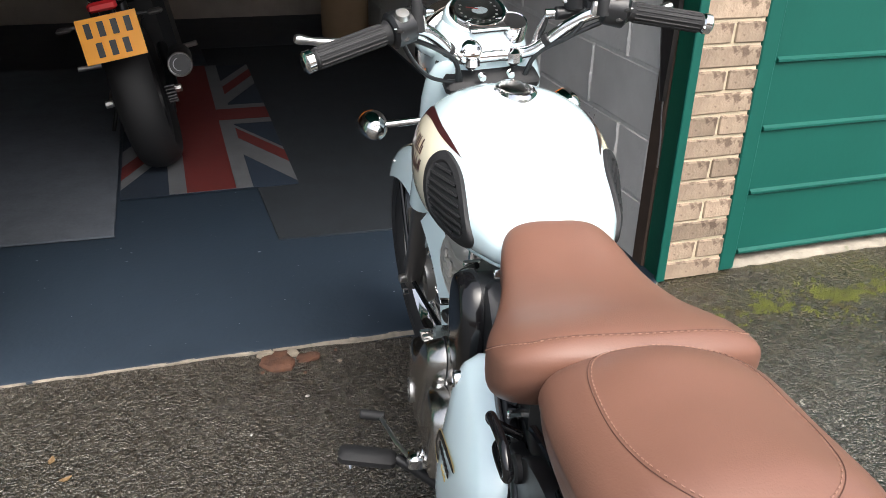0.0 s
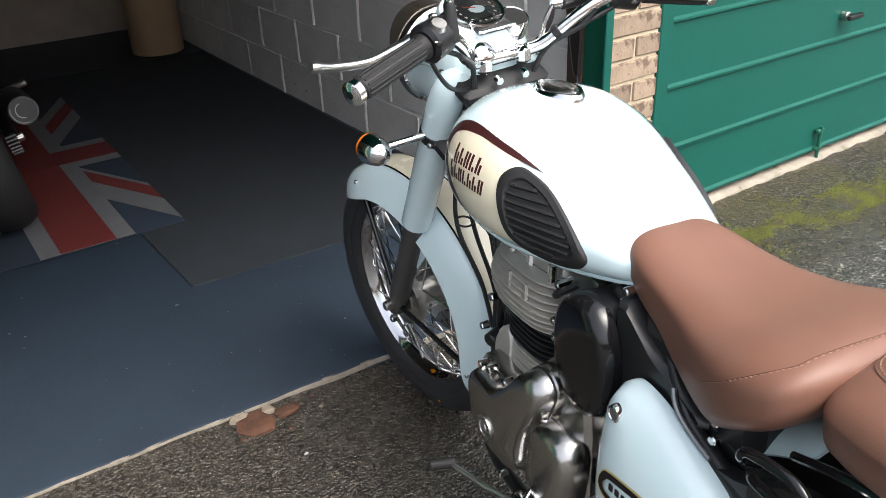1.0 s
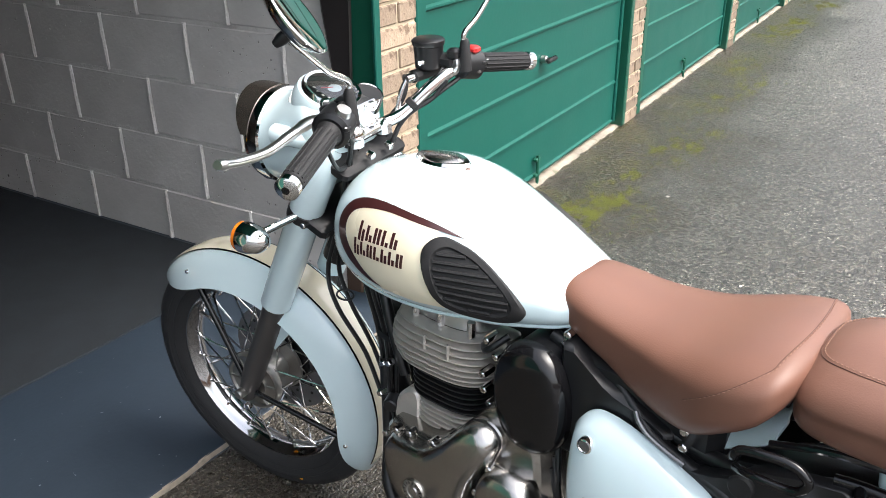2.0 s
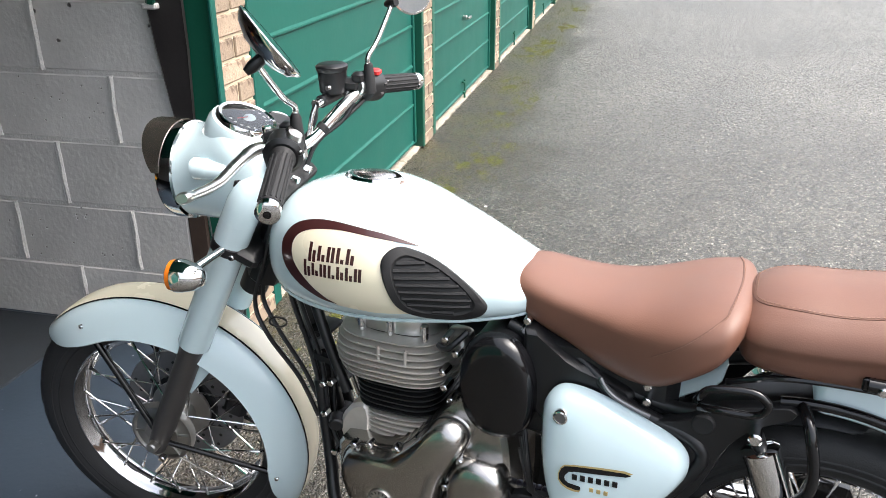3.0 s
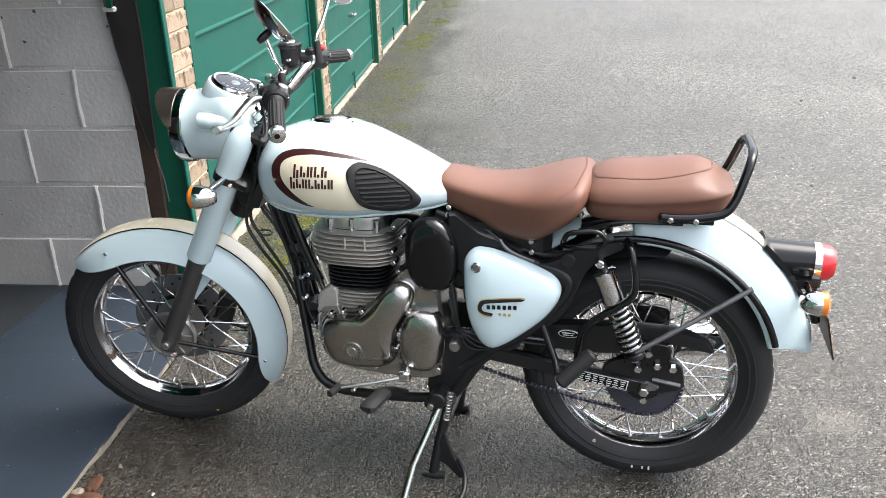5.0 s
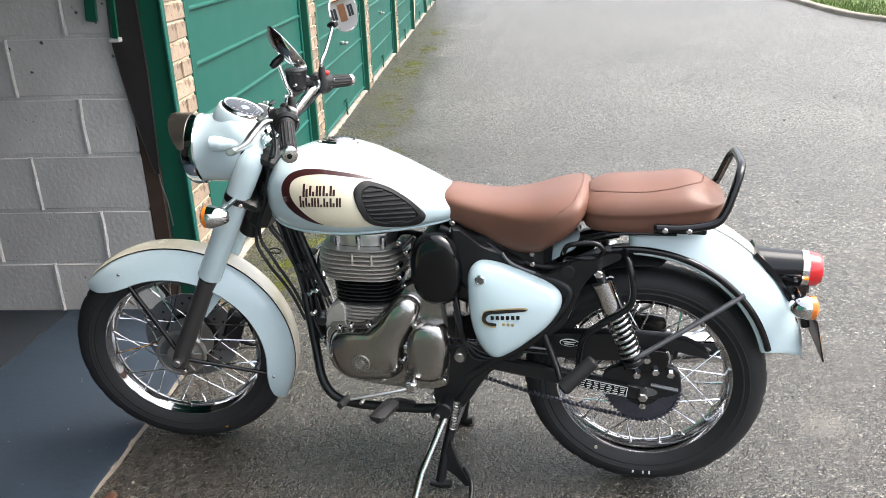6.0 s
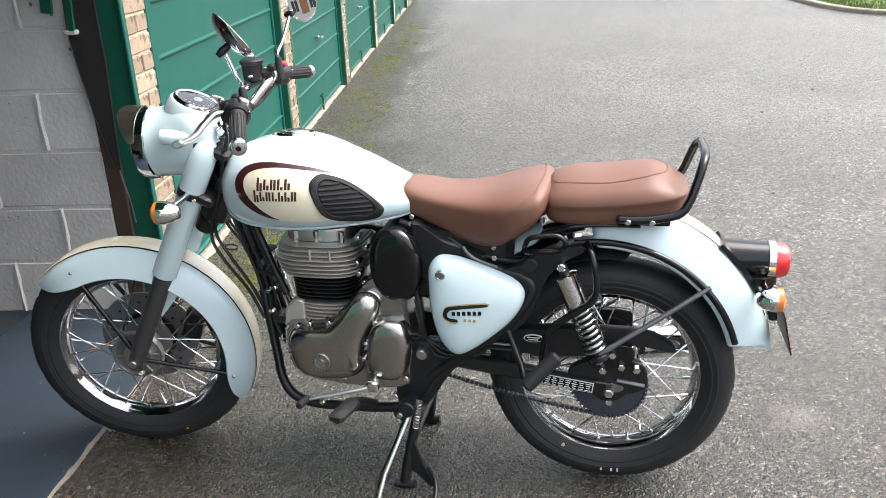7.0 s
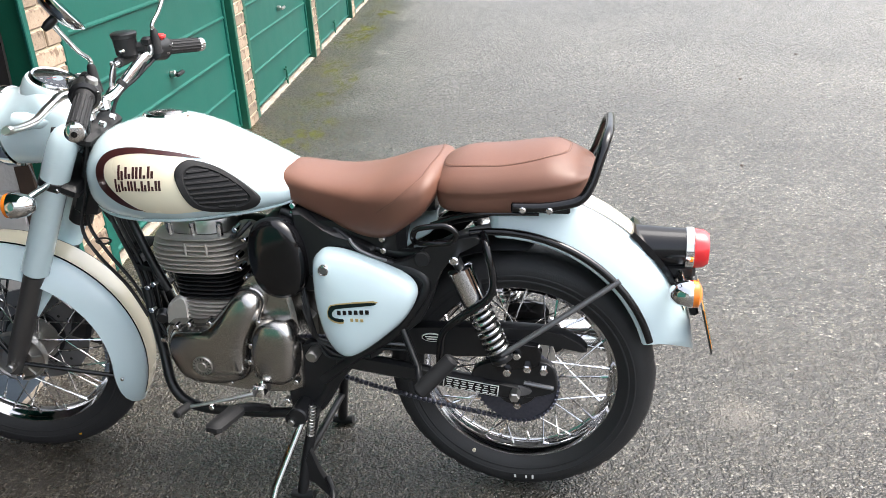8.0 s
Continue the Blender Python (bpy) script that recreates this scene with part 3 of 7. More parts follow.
WHOLE = [block_mesh(0.462, i) for i in range(3)]
HALF = [block_mesh(0.209, 20 + i) for i in range(2)]
wall_obj = bpy.data.objects["wall_right"]
for c in range(10):
    z = 0.116 + 0.2345 * c
    shift = 2.828 if c % 2 == 0 else 2.580
    y = shift
    random.seed(c)
    b = new("block", random.choice(WHOLE if c % 2 == 0 else HALF))
    size = 0.462 if c % 2 == 0 else 0.209
    b.location = (WALL_R + 0.048, shift - 0.004 - size / 2, z)
    b.parent = wall_obj
    while y < BACK_Y - 0.2:
        b = new("block", random.choice(WHOLE))
        b.location = (WALL_R + 0.048 + random.uniform(-0.0015, 0.0015), y + 0.004 + 0.231, z)
        b.parent = wall_obj
        y += 0.472

# Trowelled mortar stands proud of the upright joints.
random.seed(8)
for c in range(6):
    z = 0.116 + 0.2345 * c
    y = 2.828 if c % 2 == 0 else 2.580
    while y < 5.0:
        line = []
        for i in range(12):
            h = z - 0.112 + 0.224 * i / 11
            line.append(Vector((WALL_R - 0.0005 + 0.003 * noise.noise(Vector((y * 3, h * 14, c))), y + 0.006 * noise.noise(Vector((h * 9, y, 4 + c))), h)))
        part("mortar_ridge", Geo().tube(line, [0.0100 + 0.0045 * noise.noise(Vector((h.z * 22, y * 5, 9))) for h in line], 7), BLOCK_MORTAR, wall_obj)
        y += 0.472

# Floor coverings in the garage.
def mat_thing(name, outline, z, t, material, label, category):
    g = Geo().slab(outline, z, z + t, lambda a, b, d: Vector((a, b, d)), 0.003)
    return tagged(part(name, g, material), label, category)


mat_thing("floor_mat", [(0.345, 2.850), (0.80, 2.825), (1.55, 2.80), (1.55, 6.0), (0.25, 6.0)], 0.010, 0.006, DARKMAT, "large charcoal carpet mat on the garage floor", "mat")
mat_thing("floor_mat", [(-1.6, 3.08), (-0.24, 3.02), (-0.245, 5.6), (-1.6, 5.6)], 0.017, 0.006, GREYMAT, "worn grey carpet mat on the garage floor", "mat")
FX0, FX1, FY0, FY1 = -0.227, 0.505, 3.37, 5.49
cx, cy = 0.139, 4.42
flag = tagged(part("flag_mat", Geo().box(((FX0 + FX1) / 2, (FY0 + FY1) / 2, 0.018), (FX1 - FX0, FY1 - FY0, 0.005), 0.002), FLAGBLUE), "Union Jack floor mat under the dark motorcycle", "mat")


def flag_piece(pts, z, material, name):
    g = Geo()
    g.loft([[(x, y, z - 0.001) for x, y in pts], [(x, y, z) for x, y in pts]])
    part(name, g, material, flag)


def clip_box(pts):
    out = pts
    for k, lim, sgn in ((0, FX0, 1), (0, FX1, -1), (1, FY0, 1), (1, FY1, -1)):
        src, out = out, []
        for i in range(len(src)):
            a, b = src[i], src[(i + 1) % len(src)]
            da, db = sgn * (a[k] - lim), sgn * (b[k] - lim)
            if da >= 0:
                out.append(a)
            if da * db < 0:
                t = da / (da - db)
                out.append((a[0] + (b[0] - a[0]) * t, a[1] + (b[1] - a[1]) * t))
    return out


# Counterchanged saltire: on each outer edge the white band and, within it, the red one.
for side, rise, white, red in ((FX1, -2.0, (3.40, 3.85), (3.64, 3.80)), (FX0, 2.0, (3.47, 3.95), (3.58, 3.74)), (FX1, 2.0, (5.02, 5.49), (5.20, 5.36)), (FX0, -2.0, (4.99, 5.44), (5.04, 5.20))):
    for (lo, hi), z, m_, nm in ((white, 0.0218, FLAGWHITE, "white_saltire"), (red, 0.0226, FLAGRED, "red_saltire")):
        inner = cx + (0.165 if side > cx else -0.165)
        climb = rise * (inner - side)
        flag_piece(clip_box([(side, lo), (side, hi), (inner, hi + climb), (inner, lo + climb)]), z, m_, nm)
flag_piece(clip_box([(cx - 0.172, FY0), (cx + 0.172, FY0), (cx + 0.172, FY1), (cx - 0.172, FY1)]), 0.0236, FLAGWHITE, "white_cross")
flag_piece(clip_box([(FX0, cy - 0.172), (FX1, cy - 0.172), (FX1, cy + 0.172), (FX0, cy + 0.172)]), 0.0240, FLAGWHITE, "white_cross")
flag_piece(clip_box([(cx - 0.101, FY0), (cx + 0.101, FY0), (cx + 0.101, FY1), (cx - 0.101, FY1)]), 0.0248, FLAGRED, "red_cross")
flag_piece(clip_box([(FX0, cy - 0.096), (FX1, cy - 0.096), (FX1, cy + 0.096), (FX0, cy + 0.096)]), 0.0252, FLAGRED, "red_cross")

# ---- the motorcycle in front of the garage ----
# Its own axes: x ahead from the rear axle, y to its left, z up from the ground.
HEADING, LEAN = radians(9.3), radians(1.2)
ahead = Vector((math.sin(HEADING), math.cos(HEADING), 0))
right = Vector((math.cos(HEADING), -math.sin(HEADING), 0))
upward = Vector((0, 0, 1)) * math.cos(LEAN) + right * math.sin(LEAN)
leftward = -right * math.cos(LEAN) + Vector((0, 0, 1)) * math.sin(LEAN)
stand_at = Vector((0.463, 0.523, 0))
BIKE_POSE = Matrix((
    (ahead.x, leftward.x, upward.x, stand_at.x),
    (ahead.y, leftward.y, upward.y, stand_at.y),
    (ahead.z, leftward.z, upward.z, stand_at.z),
    (0, 0, 0, 1)))
bike = thing("motorcycle", BIKE_POSE, "ice blue and cream classic motorcycle with tan seats, on its stand", "motorcycle")

# Steering: the fork, bars, lamp and front wheel turn together about the raked head.
RAKE, STEER = radians(26), radians(9)
FRONT_AXLE = Vector((1.398, 0, 0.321))
REAR_AXLE = Vector((0.010, 0, 0.333))
along = Vector((-math.sin(RAKE), 0, math.cos(RAKE)))
across = Vector((math.cos(RAKE), 0, math.sin(RAKE)))
head_point = FRONT_AXLE - across * 0.05
TURNED = Matrix.Translation(head_point) @ Matrix.Rotation(STEER, 4, along) @ Matrix.Translation(-head_point)
WHEEL_POSE = Matrix.Translation(head_point + Vector((0.009, 0.016, -0.003))) @ Matrix.Rotation(STEER + radians(2.5), 4, along) @ Matrix.Translation(-head_point)  # the wheel sits a little off the middle of the fork


def fork_at(d, y=0.0, fwd=0.0):
    """A place beside the fork: d metres up the leg from the axle, y to the left, fwd ahead of the leg."""
    return FRONT_AXLE + along * d + across * fwd + Vector((0, y, 0))


# Wheels.
def tread_tyre(axle, prof, seg=288):
    """A tyre of the given half-section whose shoulders and crown carry slanting cut grooves."""
    top = max(r for r, y in prof)
    mid = (len(prof) - 1) / 2
    rings = []
    for i in range(seg):
        a = 2 * math.pi * i / seg
        row = []
        for j, (r, y) in enumerate(prof):
            k = abs(j - mid)
            slot = (i + int(2.2 * k) + (6 if j > mid else 0)) % 12
            if 1 <= k <= 4 and slot < 2:
                r -= 0.0028
            if k == 0 and i % 12 < 9:
                r -= 0.003
            row.append(axle + Vector((r * math.cos(a), y, r * math.sin(a))))
        rings.append(row)
    return Geo().loft(rings, closed=False, loop=True)


def wheel(name, axle, radius, width, rim_r, parent, m, spokes, hub_r, hub_w, label):
    w = part(name, Geo().rod(axle + Vector((0, -hub_w, 0)), axle + Vector((0, hub_w, 0)), 0.011, 12), ALLOY, parent, label, m=m)
    hw = width / 2
    prof = [(rim_r - 0.004, -hw * 0.62), (rim_r + 0.008, -hw * 0.78), (rim_r + 0.03, -hw * 0.97), (radius - 0.045, -hw), (radius - 0.028, -hw * 0.93), (radius - 0.012, -hw * 0.72),
            (radius - 0.003, -hw * 0.4), (radius, 0)]
    prof = prof + [(r, -h) for r, h in reversed(prof[:-1])]
    part("tyre", tread_tyre(axle, prof), RUBBER, w, "black rubber road tyre with cut tread", m=m)
    for ring_r, k in ((rim_r + 0.022, 0.93), (radius - 0.050, 1.0)):
        for s in (-1, 1):
            part("sidewall_ring", Geo().turn(axle, (0, 1, 0), [(ring_r - 0.003, s * hw * k), (ring_r - 0.0015, s * (hw * k + 0.0012)), (ring_r + 0.0015, s * (hw * k + 0.0012)), (ring_r + 0.003, s * hw * k)], 72), RUBBER, w, m=m)
    lip = [(rim_r + 0.006, -hw * 0.70), (rim_r + 0.006, -hw * 0.64), (rim_r - 0.006, -hw * 0.60), (rim_r - 0.012, -hw * 0.42), (rim_r - 0.024, -hw * 0.22), (rim_r - 0.026, 0)]
    lip = lip + [(r, -h) for r, h in reversed(lip[:-1])]
    back = [(rim_r + 0.001, hw * 0.55), (rim_r - 0.018, 0.0), (rim_r + 0.001, -hw * 0.55)]
    part("rim", Geo().turn(axle, (0, 1, 0), lip + back, 96, loop=True), RIM, w, "chromed steel rim", m=m)
    hub = [(0.012, -hub_w * 0.9), (hub_r * 0.75, -hub_w * 0.85), (hub_r, -hub_w * 0.72), (hub_r, -hub_w * 0.6), (hub_r * 0.55, -hub_w * 0.5), (hub_r * 0.5, 0)]
    hub = hub + [(r, -h) for r, h in reversed(hub[:-1])]
    part("hub", Geo().turn(axle, (0, 1, 0), hub, 36), ALLOY, w, "cast alloy hub", m=m)
    for k in range(spokes):
        a = 2 * math.pi * (k + 0.5) / spokes
        s = 1 if k % 2 else -1
        lead = 0.62 if (k // 2) % 2 else -0.62
        inner = axle + Vector((math.cos(a + lead) * hub_r * 0.94, s * hub_w * 0.66, math.sin(a + lead) * hub_r * 0.94))
        outer = axle + Vector((math.cos(a) * (rim_r - 0.022), s * 0.012, math.sin(a) * (rim_r - 0.022)))
        d = (inner - outer).normalized()
        part("spoke", Geo().tube([outer - d * 0.004, outer + d * 0.02, outer + d * 0.021, inner], [0.0038, 0.0036, 0.0021, 0.0021], 6), CHROME, w, m=m)
    return w


front_wheel = wheel("front_wheel", FRONT_AXLE, 0.337, 0.102, 0.247, bike, WHEEL_POSE, 36, 0.075, 0.06, "spoked wheel turned slightly to the left")
rear_wheel = wheel("rear_wheel", REAR_AXLE, 0.330, 0.122, 0.243, bike, None, 36, 0.085, 0.075, "spoked wheel with chain sprocket")
dot = Geo().turn(FRONT_AXLE + Vector((-0.10, 0.0495, -0.278)), (0, 1, 0), [(0, 0.001), (0.005, 0.001), (0.005, -0.002)], 12)
part("paint_dot", dot, YELLOW, front_wheel, "yellow paint dot", m=WHEEL_POSE)
for dx in (-0.005, 0.012, 0.04):
    part("chalk_mark", Geo().box(REAR_AXLE + Vector((-0.03 + dx, 0.0608, -0.285)), (0.005, 0.002, 0.013), 0.0008), WHITE_INK, rear_wheel)
part("paint_dot", Geo().turn(REAR_AXLE + Vector((0.117, 0.0505, -0.226)), (0, 1, 0), [(0, 0.001), (0.005, 0.001), (0.005, -0.004)], 12), CREAM, rear_wheel, "pale paint dot")


# Mudguards: a curved blade round the wheel, with a cream band down its middle and black pinstripes.
def blade(axle, r, half, a0, a1, steps, drop, thick=0.004, tips=2.5, slant=0.0):
    """A mudguard from angle a0 to a1 (degrees, round the axle, from ahead over the top): its section is a rounded channel."""
    rings = []
    for i in range(steps + 1):
        k = i / steps
        a = radians(a0 + (a1 - a0) * k)
        end = min(1.0, min(k, 1 - k) * steps / tips)
        taper = math.sqrt(max(1 - (1 - end) ** 2, 0.03))
        d = Vector((math.cos(a), 0, math.sin(a)))
        h = half * (0.45 + 0.55 * taper)
        outer, inner = [], []
        for j in range(15):
            t = -1 + 2 * j / 14
            turn_back = radians(slant) * abs(t) ** 1.5 * max(0.0, (k - 0.7) / 0.3)
            d = Vector((math.cos(a - turn_back), 0, math.sin(a - turn_back)))
            fall = drop * (abs(t) ** 2.6) * (0.2 + 0.8 * taper)
            outer.append(axle + d * (r - fall) + Vector((0, h * math.copysign(abs(t) ** 0.8, t), 0)))
            inner.append(axle + d * (r - fall - thick) + Vector((0, (h - thick) * math.copysign(abs(t) ** 0.8, t), 0)))
        rings.append(outer + inner[::-1])
    return Geo().loft(rings)


def band(axle, r, y0, y1, a0, a1, steps, half, drop, lift=0.0012):
    """A painted band on a mudguard between y0 and y1."""
    rings = []
    for i in range(steps + 1):
        a = radians(a0 + (a1 - a0) * i / steps)
        d = Vector((math.cos(a), 0, math.sin(a)))
        row = []
        for j in range(7):
            y = y0 + (y1 - y0) * j / 6
            t = (abs(y) / half) ** (1 / 0.8)
            row.append(axle + d * (r - drop * t ** 2.6 + lift) + Vector((0, y, 0)))
        rings.append(row)
    return Geo().loft(rings, closed=False)


F_R, F_HALF, F_DROP = 0.355, 0.090, 0.078
front_mudguard = part("front_mudguard", blade(FRONT_AXLE, F_R, F_HALF, 44, 211, 60, F_DROP, tips=9.0), ICE, bike, "ice blue front mudguard with cream centre band", m=WHEEL_POSE)
part("cream_band", band(FRONT_AXLE, F_R, -0.034, 0.034, 50, 205, 60, F_HALF, F_DROP), CREAM, front_mudguard, "cream painted band", m=WHEEL_POSE)
for s in (-1, 1):
    part("pinstripe", band(FRONT_AXLE, F_R, s * 0.0345, s * 0.0385, 50, 205, 60, F_HALF, F_DROP, 0.0015), BLACK, front_mudguard, m=WHEEL_POSE)

R_R, R_HALF, R_DROP = 0.447, 0.098, 0.108
GUARD = Vector((0.045, 0, 0.385))
rear_mudguard = part("rear_mudguard", blade(GUARD, R_R, R_HALF, 86, 176.5, 60, R_DROP, slant=9), ICE, bike, "ice blue rear mudguard")
part("cream_band", band(GUARD, R_R, -0.04, 0.04, 112, 160, 40, R_HALF, R_DROP), CREAM, rear_mudguard, "cream painted band")
for s in (-1, 1):
    part("pinstripe", band(GUARD, R_R, s * 0.0405, s * 0.044, 112, 160, 40, R_HALF, R_DROP, 0.0015), BLACK, rear_mudguard)
part("guard_front", blade(GUARD, 0.402, 0.076, 48, 68, 10, 0.03), ICE, rear_mudguard)
inner_guard = blade(REAR_AXLE + Vector((0.01, 0, 0.02)), 0.36, 0.072, 20, 100, 30, 0.03)
part("inner_mudguard", inner_guard, SATIN, bike, "black inner mudguard")


# Tank: sections along its length with the widest line, crown and keel at each place.
TANK = [  # x, widest z, crown z, keel z, half width
    (0.505, 0.822, 0.834, 0.806, 0.038), (0.512, 0.820, 0.840, 0.795, 0.068), (0.54, 0.819, 0.860, 0.782, 0.094), (0.58, 0.821, 0.881, 0.772, 0.114), (0.64, 0.820, 0.912, 0.762, 0.139),
    (0.70, 0.825, 0.938, 0.755, 0.157), (0.77, 0.833, 0.964, 0.748, 0.176), (0.85, 0.841, 0.981, 0.744, 0.182), (0.92, 0.850, 0.975, 0.745, 0.176), (0.97, 0.848, 0.962, 0.751, 0.161),
    (1.01, 0.845, 0.946, 0.762, 0.137), (1.04, 0.842, 0.916, 0.780, 0.101), (1.055, 0.842, 0.894, 0.803, 0.066), (1.062, 0.842, 0.871, 0.825, 0.023)]


def shoulder_power(x):
    """How full the upper flank is: rounder towards the seat."""
    return 0.93 + 0.21 * min(1.0, max(0.0, (0.80 - x) / 0.22))


def tank_ring(x, n=48, lift=0.0):
    zw, zt, zb, w = lerp_table(TANK, x)
    ring = []
    for j in range(n):
        a = 2 * math.pi * j / n
        c, s = math.cos(a), math.sin(a)
        y = (w + lift) * math.copysign(abs(c) ** (shoulder_power(x) if s > 0 else 0.52), c)
        h = (zt - zw if s > 0 else zw - zb) + lift
        z = zw + h * math.copysign(abs(s) ** (1.0 if s > 0 else 0.72), s)
        ring.append(Vector((x, y, z)))
    return ring


def tank_y(x, z):
    zw, zt, zb, w = lerp_table(TANK, x)
    s = min(abs(z - zw) / ((zt - zw) if z > zw else (zw - zb)), 0.999) ** (1 / (1.0 if z > zw else 0.72))
    return w * math.sqrt(max(1 - s * s, 0)) ** (shoulder_power(x) if z > zw else 0.52)


def on_tank(x, z, d, side=1):
    """The place on the tank's flank at (x, z), d metres proud of it."""
    e = 0.004
    y = tank_y(x, z)
    gx = (tank_y(x + e, z) - tank_y(x - e, z)) / (2 * e)
    gz = (tank_y(x, z + e) - tank_y(x, z - e)) / (2 * e)
    n = Vector((-gx, 1, -gz)).normalized()
    p = Vector((x, y, z)) + n * d
    return Vector((p.x, side * p.y, p.z))


def cut_sheet(outline, to, step=0.012):
    """A sheet within an outline, cut finely so that it follows a curved surface."""
    bm = bmesh.new()
    bm.faces.new([bm.verts.new((a, b, 0)) for a, b in outline])
    lo = [min(p[k] for p in outline) for k in (0, 1)]
    hi = [max(p[k] for p in outline) for k in (0, 1)]
    for k in (0, 1):
        q = lo[k] + step
        while q < hi[k]:
            no = (1, 0, 0) if k == 0 else (0, 1, 0)
            co = (q, 0, 0) if k == 0 else (0, q, 0)
            bmesh.ops.bisect_plane(bm, geom=bm.verts[:] + bm.edges[:] + bm.faces[:], plane_co=co, plane_no=no)
            q += step
    g = Geo()
    bm.verts.index_update()
    g.v = [tuple(to(v.co.x, v.co.y)) for v in bm.verts]
    g.f = [tuple(v.index for v in f.verts) for f in bm.faces]
    bm.free()
    return g


tank_x = [0.505 + 0.557 * (0.5 - 0.5 * math.cos(math.pi * i / 44)) for i in range(45)]
tank = part("fuel_tank", Geo().loft([tank_ring(x) for x in tank_x]), ICE, bike, "glossy ice blue teardrop fuel tank", sharp=60)
seam = []
for x in [0.52 + 0.53 * i / 30 for i in range(31)]:
    zw, zt, zb, w = lerp_table(TANK, x)
    seam.append((x, w * 0.79 + 0.001, zw - (zw - zb) * 0.842 - 0.001))
for s in (-1, 1):
    part("seam_lip", Geo().tube([(x, s * y, z) for x, y, z in seam], 0.0035, 8), ICE, tank)

swoosh_line = [(0.710, 0.903), (0.758, 0.918), (0.803, 0.927), (0.864, 0.934), (0.914, 0.931), (0.951, 0.917), (0.970, 0.891), (0.967, 0.862), (0.952, 0.837), (0.919, 0.813), (0.881, 0.797), (0.849, 0.793)]
swoosh_back = [(0.868, 0.800), (0.897, 0.819), (0.928, 0.848), (0.943, 0.876), (0.938, 0.902), (0.910, 0.917), (0.861, 0.923), (0.815, 0.920), (0.757, 0.912)]


def eased(pts, n=4):
    return [(v.x, v.y) for v in catmull([Vector((x, z, 0)) for x, z in pts], n)]


swoosh_out, swoosh_in = eased(swoosh_line), eased(swoosh_back)
pad_line = smooth2([(0.768, 0.877), (0.762, 0.897), (0.745, 0.905), (0.721, 0.900), (0.685, 0.887), (0.648, 0.867), (0.611, 0.841), (0.590, 0.818), (0.590, 0.803), (0.606, 0.790), (0.640, 0.785), (0.699, 0.788), (0.733, 0.802), (0.752, 0.832)], 4)
cream_line = [(0.852, 0.790)] + swoosh_in + [(0.752, 0.909), (0.730, 0.895), (0.740, 0.86), (0.715, 0.790), (0.78, 0.786)]
for s in (-1, 1):
    part("cream_panel", cut_sheet(cream_line, lambda a, b: on_tank(a, b, 0.0008, s)), CREAM, tank, "cream painted flank")
    part("swoosh", cut_sheet(swoosh_out + swoosh_in, lambda a, b: on_tank(a, b, 0.0013, s)), MAROON, tank, "dark maroon sweeping stripe")
    pad = Geo()
    n = len(pad_line)
    pc = Vector((sum(p[0] for p in pad_line) / n, sum(p[1] for p in pad_line) / n))

    def pad_ring(k, d):
        return [on_tank(pc.x + (p[0] - pc.x) * k, pc.y + (p[1] - pc.y) * k, d, s) for p in pad_line]
    pad.loft([pad_ring(1.0, -0.002), pad_ring(0.985, 0.004), pad_ring(0.94, 0.007), pad_ring(0.78, 0.007), pad_ring(0.74, 0.003), pad_ring(0.5, 0.003), pad_ring(0.2, 0.003), pad_ring(0.02, 0.003)])
    knee_pad = part("knee_pad", pad, GRIP, tank, "ribbed black rubber knee pad")
    for k in range(8):
        z = 0.801 + 0.0113 * k
        xs = []
        for i in range(len(pad_line)):
            (xa, za), (xb, zb2) = ((pc.x + (p[0] - pc.x) * 0.73, pc.y + (p[1] - pc.y) * 0.73) for p in (pad_line[i], pad_line[(i + 1) % n]))
            if (za - z) * (zb2 - z) < 0:
                xs.append(xa + (xb - xa) * (z - za) / (zb2 - za))
        if len(xs) >= 2:
            a, b = min(xs), max(xs)
            part("rib", Geo().tube([on_tank(a + (b - a) * i / 8, z, 0.004, s) for i in range(9)], 0.0036, 6), GRIP, knee_pad)
    # The maker's two lines of lettering, as plain strokes in their colour.
    for row, (x0, x1, z0, z1, count) in enumerate(((0.905, 0.812, 0.871, 0.896, 5), (0.914, 0.796, 0.843, 0.866, 7))):
        for k in range(count):
            step = (x1 - x0) / count
            xa = x0 + step * (k + 0.06)
            dz = 0.002 * k / count
            lo, hi = z0 + dz - (0.003 if k == 0 else 0), z1 + dz + (0.004 if k == 0 else 0)
            stem, gap = xa + step * 0.34, xa + step * 0.46
            far = xa + step * 0.80
            top = lo + (hi - lo) * (0.62, 0.45, 1.0, 0.30)[k % 4]
            for bar in ([(xa, lo), (xa, hi), (stem, hi), (stem, lo)], [(gap, lo), (gap, top), (far, top), (far, lo)]):
                part("lettering_bar", cut_sheet(bar, lambda a, b: on_tank(a, b, 0.0014, s), 0.01), MAROON, tank)
cap_line = [(0.862 + 1.22 * p[0], 1.22 * p[1]) for p in ((0.048, 0.0), (0.03, 0.022), (0.0, 0.033), (-0.03, 0.024), (-0.052, 0.0), (-0.03, -0.024), (0.0, -0.033), (0.03, -0.022))]
filler = part("filler_cap", Geo().slab(smooth2(cap_line, 3), 0.964, 0.985, lambda a, b, d: Vector((a, b, d - 0.6 * (a - 0.862) ** 2 - 1.6 * b * b)), 0.005), CHROME, tank, "chromed filler cap")
part("flap", Geo().puff(smooth2([(0.862 + (a - 0.862) * 0.74, b * 0.74) for a, b in cap_line], 3), lambda a, b, d: Vector((a, b, d - 0.6 * (a - 0.862) ** 2 - 1.6 * b * b)), 0.9845, 0.005), POLISHED, filler)


